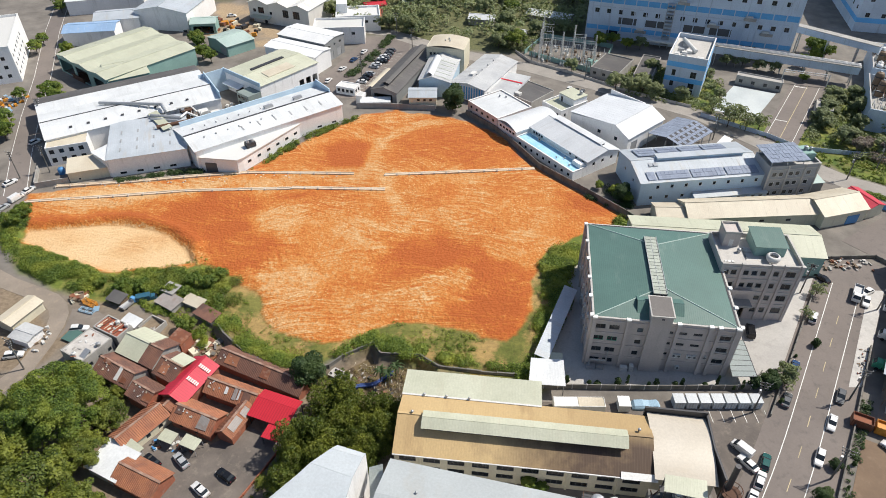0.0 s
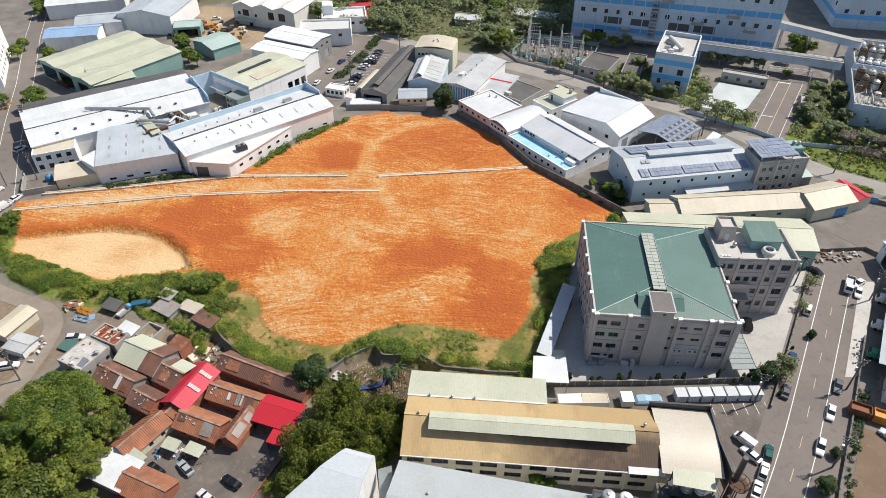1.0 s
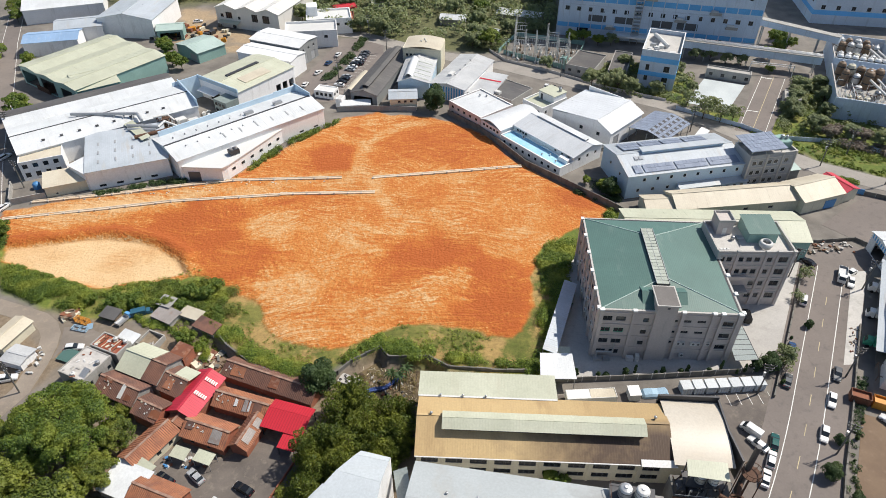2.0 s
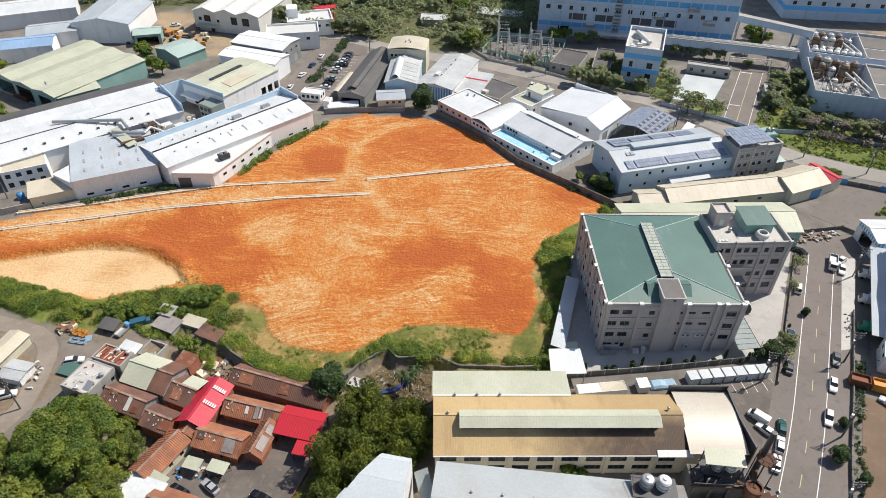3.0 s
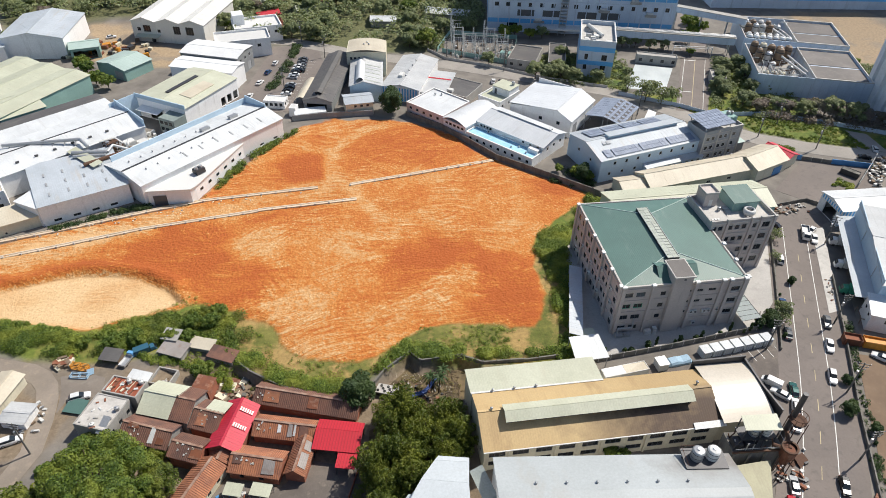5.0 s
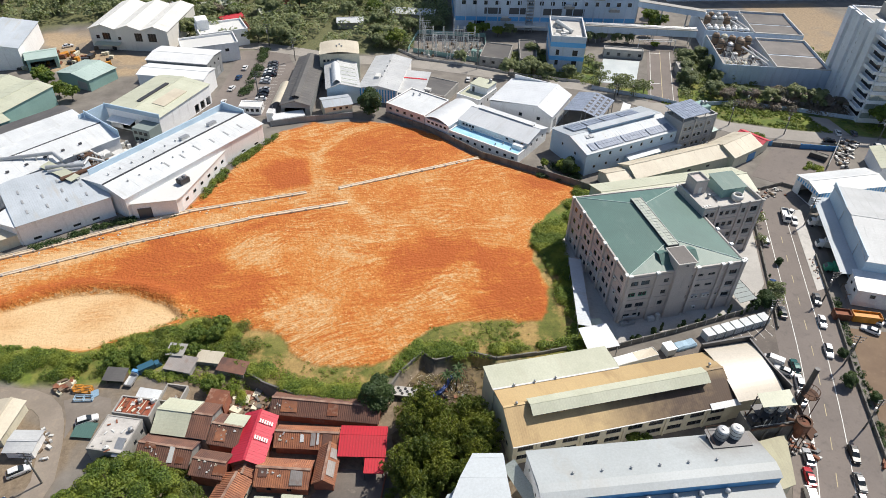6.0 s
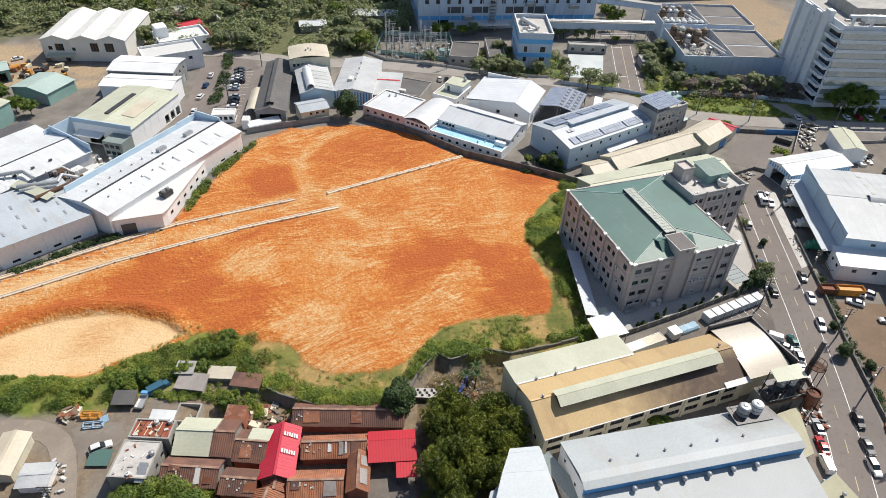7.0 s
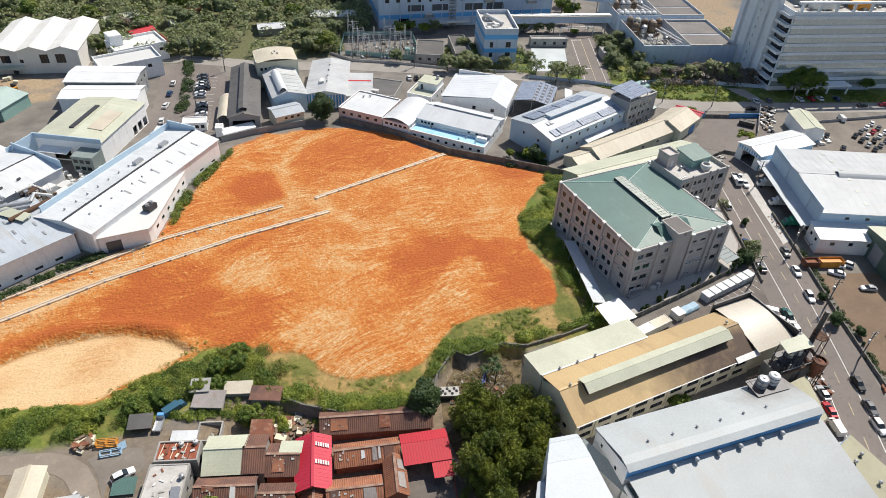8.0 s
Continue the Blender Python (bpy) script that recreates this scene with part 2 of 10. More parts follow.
DARK_STEEL = plain("dark steel", (0.06, 0.06, 0.065), 0.5, 0.4)
RUSTY = plain("rusty iron", (0.10, 0.05, 0.03), 0.85)
WHITE = plain("white paint", (0.78, 0.78, 0.76), 0.5)
OFFWHITE = plain("off-white paint", (0.62, 0.62, 0.60), 0.6)
BIN_WHITE = plain("weathered white plastic", (0.52, 0.55, 0.57), 0.55)
FRAME_GREY = plain("window frame grey", (0.42, 0.42, 0.42), 0.5)
FRAME_DARK = plain("window frame dark", (0.08, 0.08, 0.085), 0.5)
GREEN_PAINT = plain("bright green paint", (0.05, 0.33, 0.2), 0.5)
GLASS = plain("window glass", (0.022, 0.028, 0.034), 0.08)
# pale grey-green base stands in for mirrored surroundings
BLUE_GLASS = plain("glass with painted reflection", (0.29, 0.325, 0.315), 0.14)
# tower cladding painted paler and bluer in place of haze over its front
TOWER_LEDGE = surface("pale grey cladding, haze in colour", (0.76, 0.79, 0.82), (0.68, 0.71, 0.74), 0.7, stain=(0.4, 0.4, 0.39), stains=0.2)
SHUTTER = plain("roller shutter", (0.33, 0.34, 0.35), 0.5)
# the sky's reflection on the panels is part of this light blue base
SOLAR = plain("solar cells, sky sheen in colour", (0.27, 0.31, 0.39), 0.24)
SKYLIGHT = plain("translucent roof sheet", (0.40, 0.43, 0.37), 0.4)
TARP = plain("blue tarpaulin", (0.30, 0.44, 0.56), 0.6)
BLUE_DRUM = plain("blue plastic", (0.05, 0.09, 0.26), 0.5)
TRUCK_BLUE = plain("faded blue paint", (0.03, 0.11, 0.17), 0.5)
ORANGE = plain("orange paint", (0.62, 0.26, 0.03), 0.55)
WOOD = plain("weathered timber", (0.2, 0.145, 0.10), 0.85)
RUBBER = plain("tyre rubber", (0.015, 0.015, 0.016), 0.85)
BARK = plain("bark", (0.10, 0.075, 0.055), 0.9)
LINE_WHITE = plain("white road paint", (0.66, 0.66, 0.63), 0.7)
LINE_YELLOW = plain("yellow road paint", (0.48, 0.40, 0.24), 0.75)
LANE_TOP = surface("worn pale lane", (0.29, 0.245, 0.20), (0.225, 0.19, 0.155), 0.9, scale=0.12, stain=(0.36, 0.29, 0.22), stains=0.3, vary=0.0, bump=0.3)
PALE_ROAD = surface("pale worn asphalt", (0.33, 0.305, 0.275), (0.27, 0.25, 0.225), 0.9, scale=0.1, stain=(0.2, 0.185, 0.17), stains=0.3, vary=0.0, bump=0.2)
DIRTY_ASPHALT = surface("dirty old asphalt", (0.175, 0.15, 0.13), (0.11, 0.095, 0.085), 0.9, scale=0.15, stain=(0.29, 0.25, 0.2), stains=0.3, vary=0.0, bump=0.3)
DRAIN = surface("earth-stained concrete kerb", (0.64, 0.54, 0.42), (0.52, 0.41, 0.29), 0.85, scale=0.25, stain=(0.5, 0.28, 0.12), stains=0.3)
ASPHALT = surface("asphalt", (0.205, 0.176, 0.158), (0.168, 0.145, 0.131), 0.9, scale=0.06, stain=(0.085, 0.08, 0.078), stains=0.3, vary=0.0, bump=0.3)
PALE_DECK = surface("weathered pale screed", (0.55, 0.525, 0.495), (0.42, 0.40, 0.375), 0.9, scale=0.2, stain=(0.19, 0.17, 0.15), stains=0.3, bump=0.3)
RED_DECK = surface("red-painted rusty deck", (0.30, 0.075, 0.035), (0.20, 0.055, 0.03), 0.8, scale=0.35, stain=(0.40, 0.30, 0.24), stains=0.25)
OLD_ASPHALT = surface("worn asphalt", (0.225, 0.193, 0.162), (0.16, 0.137, 0.116), 0.9, scale=0.1, stain=(0.26, 0.235, 0.2), stains=0.35, vary=0.0, bump=0.3)
DECK_FELT = surface("weathered roof felt", (0.19, 0.175, 0.165), (0.145, 0.135, 0.128), 0.9, scale=0.1, stain=(0.26, 0.24, 0.22), stains=0.3)
PAVING = surface("pale yard paving", (0.46, 0.445, 0.42), (0.39, 0.375, 0.355), 0.85, scale=0.12, stain=(0.28, 0.265, 0.245), stains=0.3, vary=0.0, bump=0.2)
COURT = surface("white court coating", (0.52, 0.56, 0.56), (0.44, 0.48, 0.49), 0.7, stain=(0.4, 0.43, 0.44), stains=0.2, vary=0.0)
BROWN_YARD = surface("brown earth yard", (0.195, 0.135, 0.088), (0.155, 0.105, 0.07), 0.9, scale=0.1, stain=(0.25, 0.18, 0.125), stains=0.3, vary=0.0, bump=0.4)
LITTERED = surface("littered brown earth", (0.17, 0.125, 0.065), (0.075, 0.06, 0.035), 0.95, scale=0.35, stain=(0.34, 0.26, 0.15), stains=0.3, vary=0.0, bump=0.6)
LEAF = leafy("leaves", (0.035, 0.075, 0.010), (0.16, 0.23, 0.028), (0.24, 0.28, 0.035))
LEAF_YELLOW = leafy("yellow-green leaves", (0.035, 0.062, 0.008), (0.15, 0.19, 0.022), (0.24, 0.265, 0.035))
LEAF_DRY = leafy("dry grass", (0.13, 0.10, 0.035), (0.30, 0.23, 0.09), (0.22, 0.21, 0.06))
LEAF_FRESH = leafy("fresh grass blades", (0.08, 0.125, 0.014), (0.20, 0.27, 0.034), (0.28, 0.31, 0.05))
LEAF_DARK = leafy("dark leaves", (0.022, 0.05, 0.014), (0.05, 0.095, 0.024), (0.07, 0.11, 0.026))
# foliage greyed and lightened to carry distance haze in its colour
LEAF_FAR = leafy("grey-green leaves, haze in colour", (0.13, 0.165, 0.075), (0.24, 0.28, 0.13), (0.23, 0.25, 0.10))
LEAF_BROWN = leafy("brown-grey foliage", (0.17, 0.135, 0.115), (0.27, 0.215, 0.18), (0.17, 0.17, 0.10))
LEAF_BUSH = leafy("bush leaves", (0.055, 0.10, 0.012), (0.23, 0.31, 0.035), (0.33, 0.36, 0.05))

# ---- building blocks ----


class Shape:
    """Gathers boxes, slabs and tubes into one mesh."""

    def __init__(self):
        self.v, self.f = [], []

    def quad(self, *pts):
        n = len(self.v)
        self.v += [tuple(p) for p in pts]
        self.f.append(tuple(range(n, n + len(pts))))
        return self

    def box(self, x0, x1, y0, y1, z0, z1):
        n = len(self.v)
        self.v += [(x, y, z) for z in (z0, z1) for x, y in ((x0, y0), (x1, y0), (x1, y1), (x0, y1))]
        self.f += [tuple(n + i for i in q) for q in ((3, 2, 1, 0), (4, 5, 6, 7), (0, 1, 5, 4), (1, 2, 6, 5), (2, 3, 7, 6), (3, 0, 4, 7))]
        return self

    def prism(self, poly, z0, z1):
        n, k = len(self.v), len(poly)
        self.v += [(x, y, z0) for x, y in poly] + [(x, y, z1) for x, y in poly]
        self.f += [tuple(n + k - 1 - i for i in range(k)), tuple(n + k + i for i in range(k))]
        self.f += [(n + i, n + (i + 1) % k, n + k + (i + 1) % k, n + k + i) for i in range(k)]
        return self

    def slab(self, a, b, c, d, th):
        """A slab on the quad a b c d (against the clock seen from outside), th thick outwards."""
        a, b, c, d = (Vector(p) for p in (a, b, c, d))
        up = (c - a).cross(d - b).normalized() * th
        n = len(self.v)
        self.v += [tuple(p) for p in (a, b, c, d, a + up, b + up, c + up, d + up)]
        self.f += [tuple(n + i for i in q) for q in ((3, 2, 1, 0), (4, 5, 6, 7), (0, 1, 5, 4), (1, 2, 6, 5), (2, 3, 7, 6), (3, 0, 4, 7))]
        return self

    def tube(self, a, b, r0, r1=None, k=10, caps=True):
        a, b = Vector(a), Vector(b)
        r1 = r0 if r1 is None else r1
        w = (b - a).normalized()
        s = w.cross(Vector((0, 0, 1)) if abs(w.z) < 0.9 else Vector((1, 0, 0))).normalized()
        t = w.cross(s)
        n = len(self.v)
        for p, r in ((a, r0), (b, r1)):
            self.v += [tuple(p + r * (math.cos(6.28319 * i / k) * s + math.sin(6.28319 * i / k) * t)) for i in range(k)]
        self.f += [(n + i, n + (i + 1) % k, n + k + (i + 1) % k, n + k + i) for i in range(k)]
        if caps:
            self.f += [tuple(n + i for i in range(k))[::-1], tuple(n + k + i for i in range(k))]
        return self

    def strip(self, edges, th):
        """A bent sheet through edges (a, b), th thick."""
        n, k = len(self.v), len(edges)
        up = Vector((0, 0, th))
        for a, b in edges:
            self.v += [tuple(a), tuple(b), tuple(Vector(a) + up), tuple(Vector(b) + up)]
        for j in range(k - 1):
            a = n + 4 * j
            self.f += [(a + 2, a + 3, a + 7, a + 6), (a + 1, a, a + 4, a + 5), (a, a + 2, a + 6, a + 4), (a + 3, a + 1, a + 5, a + 7)]
        e = n + 4 * (k - 1)
        self.f += [(n, n + 1, n + 3, n + 2), (e + 1, e, e + 2, e + 3)]
        return self

    def ring(self, rows, k=16):
        """A turned body: rows of (radius, z)."""
        n = len(self.v)
        for r, z in rows:
            self.v += [(r * math.cos(6.28319 * i / k), r * math.sin(6.28319 * i / k), z) for i in range(k)]
        for j in range(len(rows) - 1):
            a = n + j * k
            self.f += [(a + i, a + (i + 1) % k, a + k + (i + 1) % k, a + k + i) for i in range(k)]
        return self

    def mesh(self, name, smooth=False):
        me = bpy.data.meshes.new(name)
        me.from_pydata(self.v, [], self.f)
        if smooth:
            me.polygons.foreach_set("use_smooth", [True] * len(me.polygons))
        me.update()
        return me


def part(name, shape, material, parent, label="", m=None, smooth=False):
    """One mesh object under a thing or a part. shape: a Shape, or mesh data to share."""
    me = shape.mesh(name, smooth) if isinstance(shape, Shape) else shape
    if material and not me.materials:
        me.materials.append(material)
    ob = new(name, me)
    ob.parent = parent
    if m is not None:
        ob.matrix_basis = m
    return tagged(ob, label)


def thing(name, label, category, at=(0, 0, 0), rz=0.0, group="", kind=""):
    ob = new(name)
    ob.empty_display_size = 0.5
    ob.matrix_basis = pose(*at, 0, 0, rz)
    return tagged(ob, label, category, group, kind)


def single(name, shape, material, label, category, at=(0, 0, 0), rz=0.0, group="", kind="", smooth=False):
    """A thing of one mesh."""
    ob = new(name, shape.mesh(name, smooth) if isinstance(shape, Shape) else shape)
    if not ob.data.materials:
        ob.data.materials.append(material)
    ob.matrix_basis = pose(*at, 0, 0, rz)
    return tagged(ob, label, category, group, kind)


def heading(p0, p1):
    return math.degrees(math.atan2(p1[1] - p0[1], p1[0] - p0[0])), math.hypot(p1[0] - p0[0], p1[1] - p0[1])


WIN = {}
STYLES = {"win": (FRAME_GREY, GLASS), "dark": (FRAME_DARK, GLASS), "white": (WHITE, GLASS), "green": (GREEN_PAINT, GLASS), "blue": (FRAME_GREY, BLUE_GLASS)}


def window(parent, face, L, D, u, z, w, h, style):
    """A window, shutter or louvre in the opening at u along a face; its pane sits back in the wall."""
    spot = {"front": (u, 0.1, z, 0), "back": (u, D - 0.1, z, 180), "left": (0.1, u, z, -90), "right": (L - 0.1, u, z, 90)}[face]
    m = pose(spot[0], spot[1], spot[2], 0, 0, spot[3])
    key = (round(w, 2), round(h, 2), style)
    if style == "open":
        return
    if key not in WIN:
        f, g = Shape(), Shape()
        if style == "shutter":
            k = max(3, int(h / 0.35))
            for i in range(k):
                f.box(-w / 2, w / 2, 0.0 if i % 2 else 0.03, 0.1, -h / 2 + h * i / k, -h / 2 + h * (i + 1) / k)
            WIN[key] = (f.mesh("shutter"), None)
            WIN[key][0].materials.append(SHUTTER)
        elif style == "louvre":
            k = max(3, int(h / 0.4))
            for i in range(k):
                z0 = -h / 2 + h * i / k
                f.slab((-w / 2, 0.02, z0), (w / 2, 0.02, z0), (w / 2, 0.12, z0 + h / k), (-w / 2, 0.12, z0 + h / k), 0.03)
            WIN[key] = (f.mesh("louvre"), None)
            WIN[key][0].materials.append(FRAME_DARK)
        else:
            t = 0.09
            f.box(-w / 2, w / 2, -0.04, 0.08, -h / 2, -h / 2 + t).box(-w / 2, w / 2, -0.04, 0.08, h / 2 - t, h / 2)
            f.box(-w / 2, -w / 2 + t, -0.04, 0.08, -h / 2 + t, h / 2 - t).box(w / 2 - t, w / 2, -0.04, 0.08, -h / 2 + t, h / 2 - t)
            k = max(1, round(w / 1.1))
            for i in range(1, k):
                x = -w / 2 + w * i / k
                f.box(x - 0.035, x + 0.035, -0.02, 0.07, -h / 2 + t, h / 2 - t)
            g.box(-w / 2 + t, w / 2 - t, 0.03, 0.05, -h / 2 + t, h / 2 - t)
            WIN[key] = (f.mesh("window"), g.mesh("pane"))
            WIN[key][0].materials.append(STYLES[style][0])
            WIN[key][1].materials.append(STYLES[style][1])
    frame_mesh, pane_mesh = WIN[key]
    ob = part("window" if pane_mesh else style, frame_mesh, None, parent, m=m)
    if pane_mesh:
        part("pane", pane_mesh, None, ob)


def wall(parent, face, L, D, z0, z1, material, holes=(), th=0.28, gable=None, u0=None, u1=None):
    """One wall with its openings. holes: (u, z, width, height, style), u along the face from its low end, z its middle.
    gable: (u of the ridge, height of the ridge) for a wall that runs up under a roof."""
    a = 0.0 if face in ("front", "back") else th
    b = L if face in ("front", "back") else D - th
    a, b = (a if u0 is None else u0), (b if u1 is None else u1)
    at = {"front": lambda u, d, z: (u, d, z), "back": lambda u, d, z: (u, D - d, z), "left": lambda u, d, z: (d, u, z), "right": lambda u, d, z: (L - d, u, z)}[face]
    s = Shape()
    us = sorted({a, b, *[min(max(h[0] + e * h[2] / 2, a), b) for h in holes for e in (-1, 1)]})
    zs = sorted({z0, z1, *[min(max(h[1] + e * h[3] / 2, z0), z1) for h in holes for e in (-1, 1)]})
    for i in range(len(us) - 1):
        um, run = (us[i] + us[i + 1]) / 2, None
        for j in range(len(zs) - 1):
            zm = (zs[j] + zs[j + 1]) / 2
            solid = not any(abs(um - h[0]) < h[2] / 2 and abs(zm - h[1]) < h[3] / 2 for h in holes)
            if solid and run is None:
                run = zs[j]
            if run is not None and (not solid or j == len(zs) - 2):
                top = zs[j + 1] if solid else zs[j]
                for d in (0.0, th):
                    s.quad(at(us[i], d, run), at(us[i + 1], d, run), at(us[i + 1], d, top), at(us[i], d, top))
                run = None
    for u, z, w, h, _ in holes:
        c = [(u - w / 2, z - h / 2), (u + w / 2, z - h / 2), (u + w / 2, z + h / 2), (u - w / 2, z + h / 2)]
        for (ua, za), (ub, zb) in zip(c, c[1:] + c[:1]):
            s.quad(at(ua, 0, za), at(ub, 0, zb), at(ub, th, zb), at(ua, th, za))
    if gable:
        for d in (0.0, th):
            s.quad(at(a, d, z1), at(b, d, z1), at(gable[0], d, gable[1]))
    else:
        s.quad(at(a, 0, z1), at(b, 0, z1), at(b, th, z1), at(a, th, z1))
    s.quad(at(a, 0, z0), at(a, th, z0), at(a, th, z1), at(a, 0, z1)).quad(at(b, 0, z0), at(b, th, z0), at(b, th, z1), at(b, 0, z1))
    ob = part("wall", s, material, parent)
    for u, z, w, h, style in holes:
        window(parent, face, L, D, u, z, w, h, style)
    return ob


def row(n, u0, u1, z, w, h, style="win"):
    return [(u0 + (u1 - u0) * (i / (n - 1) if n > 1 else 0.5), z, w, h, style) for i in range(n)]


def sheet(parent, name, a, b, c, d, material, th=0.12, seam=0.0, label=""):
    """A roof sheet on the quad a b c d (a b along the eave), with standing seams up its slope."""
    ob = part(name, Shape().slab(a, b, c, d, th), material, parent, label)
    if seam:
        s = Shape()
        a, b, c, d = (Vector(p) for p in (a, b, c, d))
        up = (c - a).cross(d - b).normalized() * th
        k = max(2, int((b - a).length / seam))
        e = (b - a).normalized() * 0.03
        for i in range(1, k):
            p, q = a.lerp(b, i / k) + up, d.lerp(c, i / k) + up
            s.slab(p - e, p + e, q + e, q - e, 0.018)
        tagged(part("standing_seam", s, material, ob), kind="stuff")
    return ob


def hall(name, label, p0, p1, D, h, r, wall_mat, roof_mat, axis="x", frac=0.5, z0=0.0, over=0.4, front=(), back=(), left=(), right=(), h2=None, seam=0.0, category="factory building", group="", cap=None, bays=1):
    """A building with pitched roofs. p0 to p1 is its front edge on the ground, D its depth; h and r the heights of eaves and ridge (h2: of
    the far eave); frac where the ridge lies; axis along which it runs; bays: how many gables side by side."""
    rz, L = heading(p0, p1)
    b = thing(name, label, category, (p0[0], p0[1], 0), rz, group)
    h2 = h if h2 is None else h2
    if axis == "x":
        y = D * frac
        wall(b, "front", L, D, z0, h, wall_mat, front)
        wall(b, "back", L, D, z0, h2, wall_mat, back)
        low = min(h, h2)
        wall(b, "left", L, D, z0, low, wall_mat, left, gable=(y, r - 0.05))
        wall(b, "right", L, D, z0, low, wall_mat, right, gable=(y, r - 0.05))
        k, k2 = (r - h) / y, (r - h2) / (D - y)
        sheet(b, "roof", (-over, -over, h - k * over), (L + over, -over, h - k * over), (L + over, y, r), (-over, y, r), roof_mat, seam=seam)
        sheet(b, "roof", (L + over, D + over, h2 - k2 * over), (-over, D + over, h2 - k2 * over), (-over, y, r), (L + over, y, r), roof_mat, seam=seam)
        part("ridge_cap", Shape().box(-over, L + over, y - 0.25, y + 0.25, r + 0.06, r + 0.2), cap or roof_mat, b)
    else:
        wall(b, "left", L, D, z0, h, wall_mat, left)
        wall(b, "right", L, D, z0, h2, wall_mat, right)
        w = L / bays
        for i in range(bays):
            x0, x1 = w * i, w * (i + 1)
            x = x0 + w * frac
            lo, hi = (over if i == 0 else 0), (over if i == bays - 1 else 0)
            for face, holes in (("front", front), ("back", back)):
                wall(b, face, L, D, z0, min(h, h2), wall_mat, [q for q in holes if x0 <= q[0] < x1], gable=(x, r - 0.05), u0=x0, u1=x1)
            k, k2 = (r - h) / (x - x0), (r - h2) / (x1 - x)
            sheet(b, "roof", (x0 - lo, D + over, h - k * lo), (x0 - lo, -over, h - k * lo), (x, -over, r), (x, D + over, r), roof_mat, seam=seam)
            sheet(b, "roof", (x1 + hi, -over, h2 - k2 * hi), (x1 + hi, D + over, h2 - k2 * hi), (x, D + over, r), (x, -over, r), roof_mat, seam=seam)
            part("ridge_cap", Shape().box(x - 0.25, x + 0.25, -over, D + over, r + 0.06, r + 0.2), cap or roof_mat, b)
    return b


def shed(name, label, p0, p1, D, h, h2, wall_mat, roof_mat, z0=0.0, over=0.35, front=(), back=(), left=(), right=(), seam=0.0, category="shed", group="", open_front=False):
    """A building with one slope, from h at its front to h2 at its back."""
    rz, L = heading(p0, p1)
    b = thing(name, label, category, (p0[0], p0[1], 0), rz, group)
    low = min(h, h2)
    if not open_front:
        wall(b, "front", L, D, z0, h, wall_mat, front)
    wall(b, "back", L, D, z0, h2, wall_mat, back)
    for face, holes in (("left", left), ("right", right)):
        wall(b, face, L, D, z0, low, wall_mat, holes, gable=((D - 0.3, h2) if h2 > h else (0.3, h)))
    k = (h2 - h) / D
    sheet(b, "roof", (-over, -over, h - k * over + 0.02), (L + over, -over, h - k * over + 0.02), (L + over, D + over, h2 + k * over + 0.02), (-over, D + over, h2 + k * over + 0.02), roof_mat, seam=seam)
    return b


def block(name, label, p0, p1, D, h, wall_mat, roof_mat, z0=0.0, parapet=0.9, front=(), back=(), left=(), right=(), coping=None, category="building", group=""):
    """A building with a flat roof behind a parapet."""
    rz, L = heading(p0, p1)
    b = thing(name, label, category, (p0[0], p0[1], 0), rz, group)
    top = h + parapet
    for face, holes in (("front", front), ("back", back), ("left", left), ("right", right)):
        wall(b, face, L, D, z0, top, wall_mat, holes)
    part("roof", Shape().box(0.28, L - 0.28, 0.28, D - 0.28, h - 0.25, h), roof_mat, b)
    if coping and parapet:
        c = Shape()
        c.box(-0.08, L + 0.08, -0.08, 0.36, top, top + 0.1).box(-0.08, L + 0.08, D - 0.36, D + 0.08, top, top + 0.1)
        c.box(-0.08, 0.36, 0.36, D - 0.36, top, top + 0.1).box(L - 0.36, L + 0.08, 0.36, D - 0.36, top, top + 0.1)
        part("coping", c, coping, b)
    return b


def arch_roof(parent, x0, x1, y0, y1, h, r, material, axis="x", k=10, over=0.3, th=0.12):
    """A barrel roof over a rectangle; its axis runs along x or y."""
    edges = []
    for i in range(k + 1):
        z = h + (r - h) * math.sin(math.pi * i / k)
        if axis == "x":
            y = y0 - over + (y1 - y0 + 2 * over) * i / k
            edges.append(((x0 - over, y, z), (x1 + over, y, z)))
        else:
            x = x0 - over + (x1 - x0 + 2 * over) * i / k
            edges.append(((x, y1 + over, z), (x, y0 - over, z)))
    return part("roof", Shape().strip(edges, th), material, parent)


def posts(parent, spots, h, r=0.12, material=None, z0=0.0):
    for x, y in spots:
        part("post", Shape().box(x - r, x + r, y - r, y + r, z0, h), material or STEEL, parent)


def on(parent, name, material, x0, x1, y0, y1, z0, z1, label=""):
    """A box-shaped part with a slightly drawn-in top."""
    s = Shape()
    e = min(x1 - x0, y1 - y0) * 0.04
    s.box(x0, x1, y0, y1, z0, z1 - e)
    s.slab((x0 + e, y0 + e, z1 - e), (x1 - e, y0 + e, z1 - e), (x1 - e, y1 - e, z1 - e), (x0 + e, y1 - e, z1 - e), e)
    return part(name, s, material, parent, label)


def aircon(parent, x, y, z, rz=0):
    m = pose(x, y, z, 0, 0, rz)
    ob = part("air_conditioner", Shape().box(-0.5, 0.5, -0.45, 0.0, 0, 0.75).box(-0.55, 0.55, -0.5, 0, -0.1, -0.02), OFFWHITE, parent, "off-white outdoor air conditioner", m)
    part("fan_grille", Shape().tube((0.1, -0.45, 0.38), (0.1, -0.5, 0.38), 0.3, k=12), FRAME_DARK, ob)


